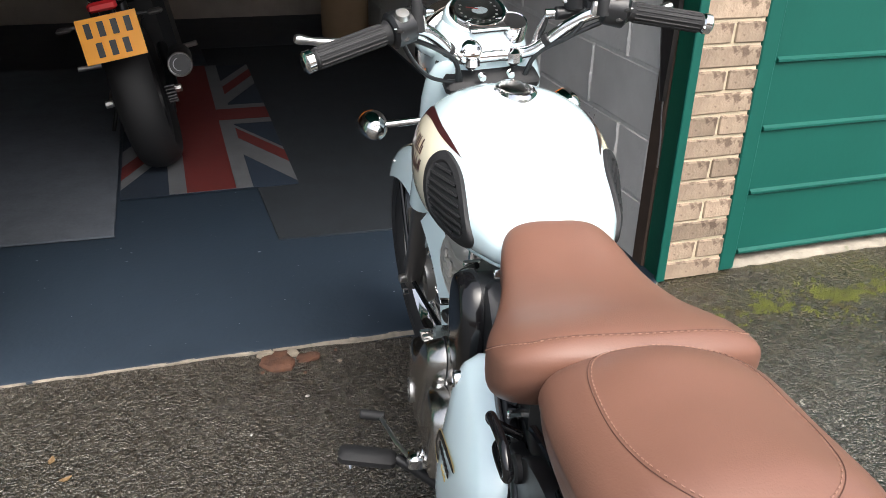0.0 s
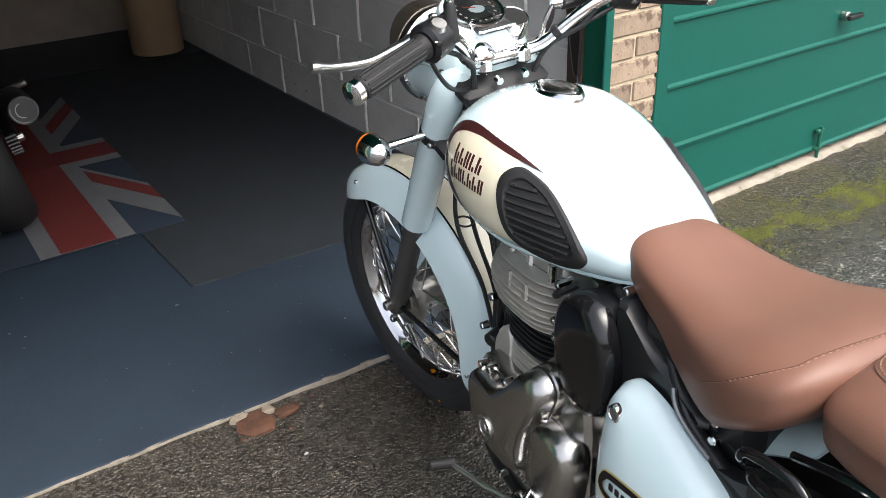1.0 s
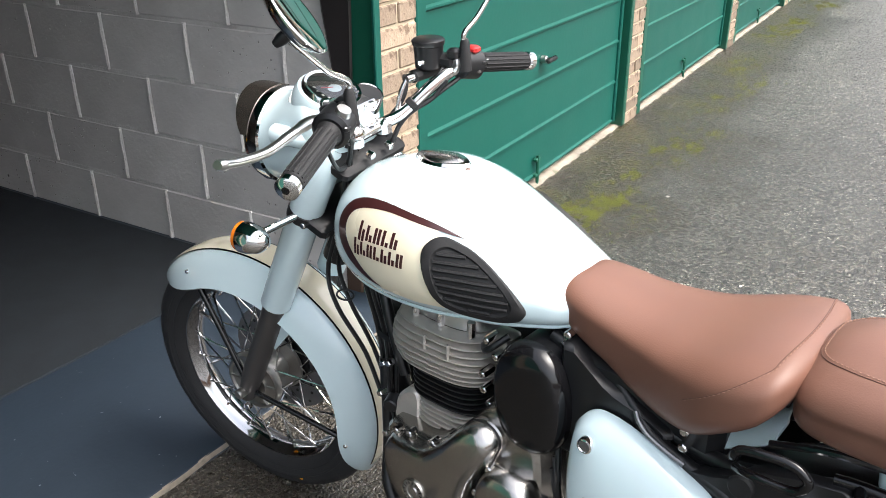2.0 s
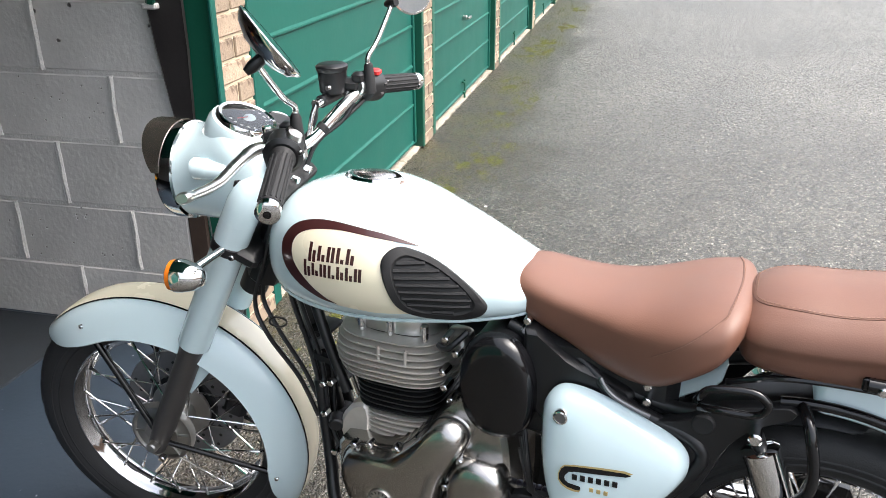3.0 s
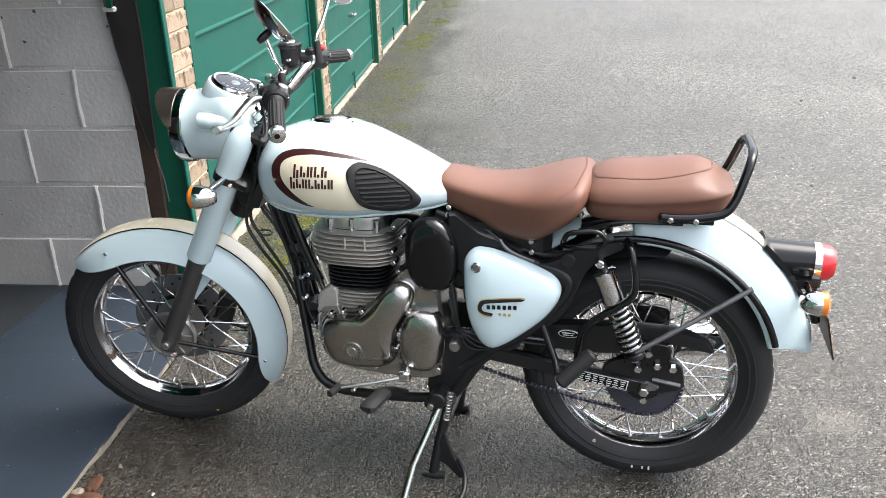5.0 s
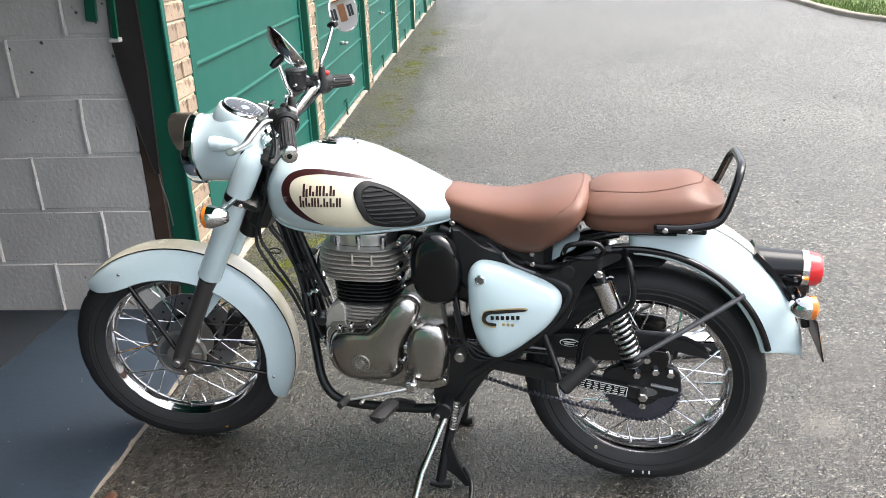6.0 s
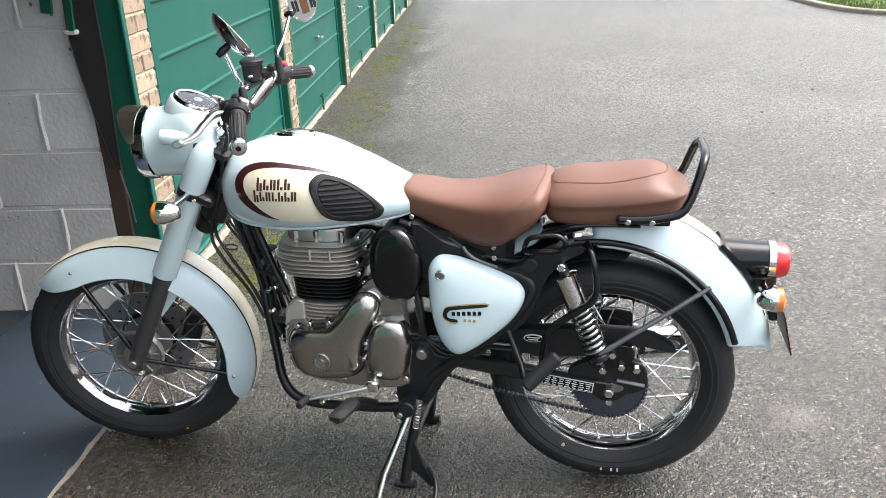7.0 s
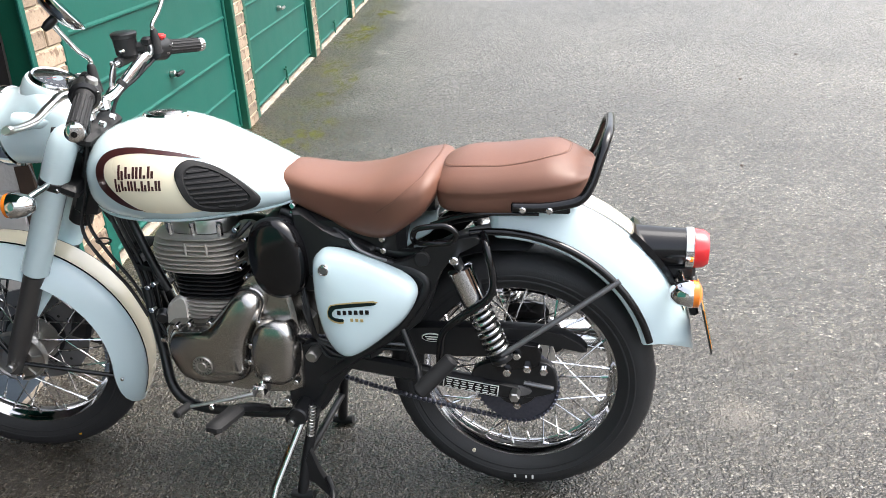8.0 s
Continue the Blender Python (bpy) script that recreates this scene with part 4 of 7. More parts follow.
# Seats.
def seat_loft(rows, n=48, top_p=0.75, top_q=0.9, low_p=0.55):
    """rows: x, half width, top z, widest z, bottom z."""
    xs = sorted(r[0] for r in rows)
    rings = []
    count = 48
    for i in range(count + 1):
        x = xs[0] + (xs[-1] - xs[0]) * (0.5 - 0.5 * math.cos(math.pi * i / count))
        w, zt, zw, zb = lerp_table(rows, x)
        ring = []
        for j in range(n):
            a = 2 * math.pi * j / n
            c, s = math.cos(a), math.sin(a)
            y = w * math.copysign(abs(c) ** (top_p if s > 0 else 0.45), c)
            h = zt - zw if s > 0 else zw - zb
            ring.append(Vector((x, y, zw + h * math.copysign(abs(s) ** (top_q if s > 0 else low_p), s))))
        rings.append(ring)
    return Geo().loft(rings)


RIDER = [(0.570, 0.030, 0.846, 0.836, 0.822), (0.567, 0.052, 0.853, 0.834, 0.812), (0.558, 0.070, 0.860, 0.833, 0.803), (0.54, 0.082, 0.8635, 0.831, 0.787), (0.50, 0.094, 0.8575, 0.825, 0.765), (0.45, 0.103, 0.8495, 0.818, 0.744), (0.40, 0.116, 0.8475, 0.812, 0.720),
         (0.34, 0.138, 0.8536, 0.808, 0.708), (0.29, 0.158, 0.8663, 0.812, 0.717), (0.25, 0.166, 0.8780, 0.820, 0.744), (0.21, 0.163, 0.8855, 0.832, 0.775), (0.19, 0.152, 0.8855, 0.842, 0.80), (0.176, 0.125, 0.879, 0.850, 0.822), (0.167, 0.08, 0.872, 0.852, 0.835), (0.163, 0.03, 0.862, 0.853, 0.846)]
rider_seat = part("rider_seat", seat_loft(RIDER), TAN, bike, "sprung tan leatherette rider's saddle", sharp=70)


def seat_top(rows, x, y, top_p=0.75, top_q=0.9):
    w, zt, zw, zb = lerp_table(rows, x)
    c = min(abs(y) / w, 0.999) ** (1 / top_p)
    return zw + (zt - zw) * math.sqrt(max(1 - c * c, 0)) ** top_q


# Pillion pad: a domed top panel with a stitched edge, sloping flanks to a lower welt, then an upright border.
PILLION = [  # x, half width, half width of the panel, crown z, welt z, bottom z
    (0.186, 0.05, 0.012, 0.85, 0.838, 0.812), (0.182, 0.085, 0.03955, 0.866, 0.837, 0.8), (0.172, 0.113, 0.06554, 0.88, 0.837, 0.792), (0.155, 0.128, 0.08362, 0.89, 0.837, 0.788), (0.13, 0.134, 0.09266, 0.899, 0.837, 0.786),
    (0.1, 0.137, 0.09718, 0.904, 0.838, 0.785), (0.04, 0.139, 0.09831, 0.907, 0.841, 0.786), (-0.03, 0.139, 0.09718, 0.915, 0.849, 0.789), (-0.07, 0.137, 0.09379, 0.918, 0.854, 0.793), (-0.1, 0.132, 0.08362, 0.911, 0.858, 0.798),
    (-0.125, 0.123, 0.0678, 0.899, 0.861, 0.803), (-0.145, 0.105, 0.04746, 0.884, 0.863, 0.812), (-0.157, 0.08, 0.02825, 0.873, 0.864, 0.825), (-0.163, 0.04, 0.01, 0.867, 0.864, 0.845)]


def panel_z(x, y):
    w, yc, z0, zw, zb = lerp_table(PILLION, x)
    return z0 - 0.30 * (z0 - zw) * min((y / yc) ** 2, 1.0)


pad_rings = []
for i in range(57):
    x = -0.163 + 0.349 * (0.5 - 0.5 * math.cos(math.pi * i / 56))
    w, yc, z0, zw, zb = lerp_table(PILLION, x)
    zc = z0 - 0.30 * (z0 - zw)
    half = [(yc * k, panel_z(x, yc * k)) for k in (0.0, 0.3, 0.55, 0.75, 0.88, 0.97)]
    half.append((yc + 0.002, zc - 0.0006))
    for k in (0.12, 0.3, 0.5, 0.7, 0.86, 0.96):
        half.append((yc + (w - yc) * (k + 0.22 * math.sin(math.pi * k)), zc + (zw - zc) * (k - 0.05 * math.sin(math.pi * k))))
    half += [(w, zw - 0.003), (w - 0.003, zw - 0.007)]
    half += [(w - 0.003 - 0.006 * k * k, zw - 0.007 + (zb + 0.010 - zw + 0.007) * k) for k in (0.3, 0.65, 1.0)]
    half += [(w - 0.018, zb + 0.002), (w * 0.6, zb), (0.0, zb)]
    right_half = [(-y, z) for y, z in half[1:-1]]
    pad_rings.append([Vector((x, y, z)) for y, z in half] + [Vector((x, y, z)) for y, z in reversed(right_half)])
pillion = part("pillion_seat", Geo().loft(pad_rings), TAN, bike, "tan leatherette pillion pad with stitched top panel", sharp=70)

def stitches(pts, loop=False, gap=0.0062, size=0.0036, r=0.0008):
    """A row of short stitches along a line."""
    g = Geo()
    p = [Vector(q) for q in pts]
    if loop:
        p.append(p[0])
    run = 0.0
    for a, c in zip(p, p[1:]):
        d = c - a
        while run + size < d.length:
            u = d.normalized()
            g.rod(a + u * run, a + u * (run + size), r, 5)
            run += gap
        run = max(0.0, run - d.length)
    return g


def rider_side(x, z):
    w, zt, zw, zb = lerp_table(RIDER, x)
    if z > zw:
        s = min((z - zw) / (zt - zw), 1.0) ** (1 / 0.9)
        return w * math.sqrt(max(1 - s * s, 0)) ** 0.75
    s = min((zw - z) / (zw - zb), 1.0) ** (1 / 0.55)
    return w * math.sqrt(max(1 - s * s, 0)) ** 0.45


half_seam = [Vector((0.190 + 0.8 * y * y, y, seat_top(RIDER, 0.190 + 0.8 * y * y, y) + 0.0004)) for y in [0.128 * i / 10 for i in range(11)]]
for x, z in ((0.224, 0.856), (0.238, 0.845), (0.254, 0.832), (0.272, 0.818), (0.290, 0.805), (0.304, 0.794)):
    half_seam.append(Vector((x, rider_side(x, z) + 0.0004, z)))
seam_line = [Vector((v.x, -v.y, v.z)) for v in reversed(half_seam[1:])] + half_seam
seam_line = catmull(seam_line, 3)
part("seam", Geo().tube(seam_line, 0.0006, 6), SEAM, rider_seat)
part("stitching", stitches([v + Vector((-0.0025, 0, 0.0004)) for v in seam_line]), STITCH, rider_seat, "row of paler stitches")
loop = []
edge_x = [-0.112 + 0.282 * (0.5 - 0.5 * math.cos(math.pi * i / 40)) for i in range(41)]
near_edge = []
for i, x in enumerate(edge_x):
    yc = lerp_table(PILLION, x)[1]
    k = math.sin(math.pi * i / 40) ** (0.2 if i > 20 else 0.5) if 0 < i < 40 else 0.0
    near_edge.append((x, yc * k))
for x, y in near_edge:
    loop.append((x, y, panel_z(x, y) + 0.0006))
for x, y in near_edge[-2:0:-1]:
    loop.append((x, -y, panel_z(x, y) + 0.0006))
part("seam", Geo().tube(loop, 0.0006, 6, loop=True), SEAM, pillion)
inner = [(0.02 + (x - 0.02) * 0.975, y * 0.965, panel_z(0.02 + (x - 0.02) * 0.975, y * 0.965) + 0.0008) for x, y, z in loop]
part("stitching", stitches(inner, True), STITCH, pillion, "row of paler stitches")

# Grab rail behind the pillion pad.
rail = [(0.0, 0.150, 0.814), (-0.05, 0.152, 0.815), (-0.10, 0.150, 0.821), (-0.138, 0.146, 0.832), (-0.158, 0.137, 0.860), (-0.172, 0.124, 0.900), (-0.184, 0.106, 0.938), (-0.191, 0.075, 0.955), (-0.193, 0.03, 0.958)]
rail = rail + [(x, -y, z) for x, y, z in reversed(rail)]
grab = part("grab_rail", Geo().tube(catmull(rail, 6), 0.0105, 12), BLACK, bike, "looped black grab rail")
for s in (-1, 1):
    part("bracket", Geo().box((-0.055, s * 0.143, 0.811), (0.125, 0.008, 0.022), 0.003), BLACK, grab)
    for x in (-0.019, -0.075):
        part("bolt", Geo().rod((x, s * 0.145, 0.812), (x, s * 0.166, 0.812), 0.0075, 8, chamfer=0.002), CHROME, grab)

# Side covers, airbox and their badges.
cover_line = smooth2([(0.475, 0.606), (0.474, 0.662), (0.452, 0.690), (0.420, 0.694), (0.370, 0.684), (0.310, 0.664), (0.252, 0.638), (0.228, 0.610), (0.232, 0.575), (0.262, 0.530), (0.310, 0.487), (0.358, 0.452), (0.395, 0.436), (0.425, 0.450), (0.452, 0.492), (0.468, 0.548)], 4)
for s in (-1, 1):
    g = Geo().puff(cover_line, lambda a, b, d: Vector((a, s * (d - 0.17 * (b - 0.56)), b)), 0.150, 0.038, 0.42, 12)
    cover = part("side_cover", g, ICE, bike, "ice blue triangular side cover", sharp=60)
    backing = [(0.36 + (p[0] - 0.36) * 0.95, 0.57 + (p[1] - 0.57) * 0.95) for p in cover_line]
    part("cover_back", Geo().slab(backing, 0.10, 0.142, lambda a, b, d: Vector((a, s * (d - 0.17 * (b - 0.56)), b)), 0.003), SATIN, cover)
    lock = Geo().turn((0.438, s * 0.159, 0.655), (0, s, 0), [(0.0, 0.007), (0.009, 0.007), (0.010, 0.009), (0.0125, 0.008), (0.0135, 0.003), (0.0135, -0.006)], 24)
    part("key_lock", lock, CHROME, cover, "chromed round key lock")
    part("lock_face", Geo().turn((0.438, s * 0.159, 0.655), (0, s, 0), [(0.0, 0.0078), (0.0085, 0.0078), (0.0085, 0.005)], 20), GREYSTEEL, cover)
    badge = smooth2([(0.425, 0.572), (0.428, 0.552), (0.412, 0.541), (0.392, 0.540), (0.392, 0.547), (0.412, 0.549), (0.419, 0.557), (0.414, 0.566), (0.402, 0.571), (0.318, 0.583), (0.322, 0.589), (0.405, 0.580)], 2)
    part("badge_stroke", cut_sheet(badge, lambda a, b: Vector((a, s * (0.1893 - 0.17 * (b - 0.56)), b))), BLACK, cover, "black curved badge stroke")
    edge_line = [(0.372 + (p[0] - 0.372) * 1.03, 0.565 + (p[1] - 0.565) * 1.16) for p in badge]
    part("badge_edge", cut_sheet(edge_line, lambda a, b: Vector((a, s * (0.1888 - 0.17 * (b - 0.56)), b))), GOLD, cover, "thin gold edge of the badge")
    for k in range(6):
        x = 0.402 - 0.0135 * k
        part("badge_bar", Geo().box((x, s * 0.1886, 0.561 + 0.001 * k), (0.0085, 0.002, 0.011), 0.0005), BLACK, cover)
    for k in range(3):
        part("badge_bar", Geo().box((0.372 - 0.012 * k, s * 0.1902, 0.545), (0.007, 0.002, 0.008), 0.0005), GOLD, cover)
    air = Geo().puff(ellipse(0.565, 0.661, 0.070, 0.103, 40, 0.85, radians(-4)), lambda a, b, d: Vector((a, s * (d + 0.03 * (b - 0.66)), b)), 0.122, 0.026, 0.26, 12)
    part("airbox", air, BLACK, bike, "glossy black oval airbox cover", sharp=60)
    part("airbox_drum", Geo().loft([[Vector((a, s * y, b)) for a, b in ellipse(0.565, 0.661, 0.066, 0.098, 40, 0.85, radians(-4))] for y in (0.02, 0.122)]), SATIN, bike)
part("battery_box", Geo().box((0.40, 0, 0.66), (0.28, 0.19, 0.22), 0.02), SATIN, bike)
part("side_panel", Geo().slab(smooth2([(0.525, 0.775), (0.505, 0.62), (0.44, 0.60), (0.35, 0.665), (0.33, 0.69), (0.38, 0.715), (0.45, 0.738)], 3), -0.11, 0.11, lambda a, b, d: Vector((a, d, b)), 0.01), SATIN, bike)

# Engine.
engine = part("engine", Geo().box((0.70, 0, 0.39), (0.30, 0.20, 0.15), 0.03), FIN, bike, "polished alloy single-cylinder engine")
cases = [(0.874, 0.431), (0.863, 0.460), (0.846, 0.475), (0.814, 0.482), (0.765, 0.487), (0.728, 0.516), (0.692, 0.556), (0.670, 0.580), (0.645, 0.588), (0.620, 0.579), (0.609, 0.557), (0.618, 0.526), (0.634, 0.492), (0.648, 0.466), (0.658, 0.436), (0.664, 0.404), (0.668, 0.363), (0.700, 0.335), (0.755, 0.326), (0.805, 0.328), (0.846, 0.344), (0.868, 0.386)]
rim_of = lambda pts, k: [(0.742 + (x - 0.742) * k, 0.45 + (z - 0.45) * k) for x, z in pts]
for s in (-1, 1):
    part("crankcase", Geo().slab(smooth2([(0.895, 0.455), (0.88, 0.34), (0.80, 0.300), (0.565, 0.295), (0.535, 0.36), (0.538, 0.52), (0.560, 0.60), (0.60, 0.632), (0.645, 0.615), (0.69, 0.560), (0.735, 0.508), (0.78, 0.480), (0.85, 0.474)], 3), 0.04, 0.130, lambda a, b, d: Vector((a, s * d, b)), 0.01), POLISHED, engine)
    part("front_lug", Geo().slab(smooth2([(0.845, 0.530), (0.878, 0.525), (0.905, 0.49), (0.905, 0.44), (0.86, 0.43), (0.84, 0.47)], 3), 0.03, 0.092, lambda a, b, d: Vector((a, s * d, b)), 0.008), FIN, engine)
    part("cover_flange", Geo().slab(smooth2(rim_of(cases, 1.035), 3), 0.128, 0.143, lambda a, b, d: Vector((a, s * d, b)), 0.003), POLISHED, engine)
    part("joint_line", Geo().slab(smooth2(rim_of(cases, 1.015), 3), 0.130, 0.1455, lambda a, b, d: Vector((a, s * d, b)), 0.0006), SATIN, engine)
    side = part("primary_cover", Geo().puff(smooth2(cases, 3), lambda a, b, d: Vector((a, s * d, b)), 0.144, 0.040, 0.27, 12), POLISHED, engine, "polished crankcase cover", sharp=60)
    part("gear_cover", Geo().puff(ellipse(0.590, 0.427, 0.058, 0.090, 36, 0.62, radians(6)), lambda a, b, d: Vector((a, s * d, b)), 0.140, 0.042, 0.24, 10), POLISHED, engine, "polished oval sprocket cover", sharp=60)
    bolts = ((0.656, 0.570), (0.624, 0.552), (0.706, 0.533), (0.752, 0.497), (0.808, 0.491), (0.842, 0.482), (0.659, 0.394), (0.645, 0.361), (0.868, 0.395), (0.650, 0.440), (0.800, 0.330), (0.720, 0.331), (0.622, 0.505), (0.545, 0.345))
    for bx, bz in bolts:
        part("cover_bolt", Geo().rod((bx, s * 0.138, bz), (bx, s * 0.160, bz), 0.0075, 8, chamfer=0.002), CHROME, engine)
    medal = Geo().turn((0.773, s * 0.184, 0.392), (0, s, 0), [(0, 0.004), (0.009, 0.004), (0.011, 0.001), (0.014, 0.001), (0.015, 0.004), (0.025, 0.004), (0.027, -0.006)], 28)
    for k in range(16):
        a = 2 * math.pi * k / 16
        part("medal_mark", Geo().box((0.773 + 0.0205 * math.cos(a), s * 0.1885, 0.392 + 0.0205 * math.sin(a)), (0.006, 0.0015, 0.0022), 0.0004, Matrix.Rotation(-a, 3, "Y")), SATIN, side)
    part("medallion", medal, ALLOY, side, "round cast medallion")
    part("pivot_plug", Geo().turn((0.50, s * 0.14, 0.415), (0, s, 0), [(0, 0.012), (0.012, 0.012), (0.016, 0.006), (0.016, -0.035)], 20), ALLOY, engine)


def fin(z, a, b, t, p=0.6, cx=0.785):
    c = Vector((cx, 0, 0)) + Vector((0.06 * (z - 0.5), 0, 0))
    rings = []
    for dz, k in ((-t / 2, 0.985), (-t * 0.3, 1.0), (t * 0.3, 1.0), (t / 2, 0.985)):
        rings.append([Vector((q[0] + c.x, q[1], z + dz)) for q in ellipse(0, 0, a * k, b * k, 40, p)])
    return Geo().loft(rings)


for k in range(5):
    part("base_fin", fin(0.477 + 0.0112 * k, 0.090 - 0.0025 * k, 0.098, 0.0048), FIN, engine)
# Core in black paint, standing in for shade between the alloy base fins.
part("base_block", fin(0.495, 0.070, 0.080, 0.06), SATIN, engine)
part("barrel", fin(0.57, 0.076, 0.082, 0.10), SATIN, engine, "black cylinder barrel")
for k in range(7):
    part("barrel_fin", fin(0.536 + 0.0112 * k, 0.094, 0.100, 0.0048), SATIN, engine)
# Head core blackened too, painting in the dark gaps between its alloy fins.
part("cylinder_head", fin(0.67, 0.078, 0.082, 0.10), SATIN, engine, "alloy cylinder head, core blackened to paint the shade between fins")
for k in range(8):
    grow = math.sin(math.pi * (0.25 + 0.55 * k / 7))
    part("head_fin", fin(0.612 + 0.0122 * k, 0.092 + 0.036 * grow, 0.096 + 0.032 * grow, 0.0042, 0.62), FIN, engine)
part("rocker_cover", fin(0.719, 0.098, 0.085, 0.034, 0.7), LEVER, engine, "polished rocker cover", sharp=50)
for x in (0.72, 0.79, 0.85):
    for s in (-1, 1):
        part("head_bolt", Geo().rod((x, s * 0.088, 0.70), (x, s * 0.088, 0.735), 0.008, 8, chamfer=0.002), CHROME, engine)
for s in (-1, 1):
    part("fin_bridge", Geo().box((0.80, s * 0.122, 0.676), (0.006, 0.006, 0.034), 0.002), FIN, engine)
    part("fin_bridge", Geo().box((0.745, s * 0.122, 0.676), (0.006, 0.006, 0.034), 0.002), FIN, engine)
part("spark_lead", Geo().tube(catmull([(0.69, 0.09, 0.70), (0.66, 0.12, 0.715), (0.63, 0.10, 0.745)], 5), 0.006, 8), SATIN, engine)
part("throttle_body", Geo().rod((0.70, 0, 0.70), (0.60, 0, 0.69), 0.03, 20, chamfer=0.004), SATIN, engine)

# Exhaust on the far side.
pipe = catmull([(0.88, -0.05, 0.66), (0.965, -0.07, 0.62), (0.985, -0.10, 0.50), (0.94, -0.13, 0.36), (0.80, -0.15, 0.29), (0.6, -0.165, 0.27), (0.4, -0.17, 0.275)], 6)
exhaust = part("exhaust", Geo().tube(pipe, 0.021, 16), CHROME, bike, "chromed exhaust pipe and silencer")
part("silencer", Geo().tube([(0.42, -0.17, 0.275), (0.36, -0.18, 0.28), (0.30, -0.185, 0.285), (-0.30, -0.20, 0.34), (-0.36, -0.20, 0.345)], [0.022, 0.04, 0.047, 0.047, 0.025], 20), CHROME, exhaust)

# Frame, swinging arm, shocks and brackets.
frame_tubes = part("main_frame", Geo().tube(catmull([(1.075, 0, 0.80), (1.03, 0, 0.70), (0.985, 0.0, 0.50), (0.955, 0, 0.36)], 5), 0.021, 14), SATIN, bike, "black tubular steel frame")
part("steering_head", Geo().rod(fork_at(0.44, 0, -0.05), fork_at(0.66, 0, -0.05), 0.03, 20, chamfer=0.004), SATIN, frame_tubes)
part("backbone", Geo().tube([(1.09, 0, 0.86), (0.95, 0, 0.83), (0.55, 0, 0.78), (0.2, 0, 0.77)], 0.024, 12), SATIN, frame_tubes)
for s in (-1, 1):
    part("cradle_tube", Geo().tube(catmull([(0.985, s * 0.035, 0.53), (0.955, s * 0.06, 0.36), (0.925, s * 0.095, 0.27), (0.87, s * 0.105, 0.222), (0.75, s * 0.11, 0.215), (0.55, s * 0.11, 0.235), (0.47, s * 0.105, 0.33), (0.43, s * 0.10, 0.45), (0.43, s * 0.095, 0.60)], 6), 0.0135, 12), SATIN, frame_tubes)
    part("seat_rail", Geo().tube(catmull([(0.56, s * 0.075, 0.765), (0.42, s * 0.085, 0.712), (0.28, s * 0.085, 0.672), (0.18, s * 0.095, 0.690), (0.09, s * 0.085, 0.715)], 6), 0.0125, 10), SATIN, frame_tubes)
    part("gusset", Geo().slab(smooth2([(0.31, 0.650), (0.26, 0.668), (0.22, 0.688), (0.19, 0.712), (0.09, 0.733), (0.085, 0.715), (0.13, 0.69), (0.17, 0.645), (0.195, 0.58), (0.23, 0.51), (0.30, 0.465), (0.34, 0.48), (0.30, 0.58)], 2), 0.100, 0.122, lambda a, b, d: Vector((a, s * d, b)), 0.003), SATIN, frame_tubes)
    part("lower_bracket", Geo().slab(smooth2([(0.55, 0.42), (0.44, 0.44), (0.36, 0.45), (0.33, 0.42), (0.42, 0.36), (0.50, 0.24), (0.57, 0.225), (0.585, 0.30)], 3), 0.092, 0.116, lambda a, b, d: Vector((a, s * d, b)), 0.003), SATIN, frame_tubes)
    part("frame_loop", Geo().tube(catmull([(0.49, s * 0.112, 0.33), (0.40, s * 0.118, 0.405), (0.30, s * 0.122, 0.475), (0.232, s * 0.122, 0.56), (0.208, s * 0.118, 0.610), (0.235, s * 0.114, 0.640), (0.30, s * 0.110, 0.658), (0.358, s * 0.106, 0.680), (0.392, s * 0.098, 0.706), (0.43, s * 0.085, 0.728)], 6), 0.0125, 12), SATIN, frame_tubes)
    part("frame_plug", Geo().rod((0.214, s * 0.118, 0.676), (0.214, s * 0.131, 0.676), 0.019, 20, chamfer=0.003), GRIP, frame_tubes)
    part("swinging_arm", Geo().box((0.225, s * 0.105, 0.362), (0.46, 0.026, 0.044), 0.006, Matrix.Rotation(radians(-8), 3, "Y")), SATIN, bike, "black box-section swinging arm")
    # Shock absorber: chrome shroud over a bright spring with black damper.
    top, low = Vector((0.135, s * 0.135, 0.685)), Vector((0.035, s * 0.135, 0.435))
    d = (low - top).normalized()
    shock = part("shock_absorber", Geo().rod(top, low, 0.012, 14), SATIN, bike, "chrome-shrouded rear shock absorber")
    part("shroud", Geo().tube([top + d * 0.022, top + d * 0.026, top + d * 0.118, top + d * 0.122], [0.022, 0.030, 0.030, 0.022], 24), CHROME, shock)
    coil = []
    e1 = d.cross(Vector((0, 1, 0))).normalized()
    e2 = d.cross(e1)
    for i in range(161):
        a = 2 * math.pi * i / 20
        coil.append(top + d * (0.118 + 0.125 * i / 160) + 0.0255 * (math.cos(a) * e1 + math.sin(a) * e2))
    part("coil_spring", Geo().tube(coil, 0.0052, 8), SPRING, shock, "bright coil spring")
    part("damper", Geo().rod(top + d * 0.12, low - d * 0.01, 0.016, 16), SATIN, shock)
    for q in (top, low):
        part("eye_bolt", Geo().rod(q + Vector((0, -s * 0.02, 0)), q + Vector((0, s * 0.022, 0)), 0.011, 10, chamfer=0.003), CHROME, shock)
    part("spring_seat", Geo().rod(low - d * 0.012, low + d * 0.004, 0.027, 20, chamfer=0.003), SATIN, shock)
    # Mudguard edge rail and stay.
    edge = [GUARD + 0.354 * Vector((math.cos(radians(a)), 0, math.sin(radians(a)))) + Vector((0, s * 0.104, 0)) for a in range(80, 167, 3)]
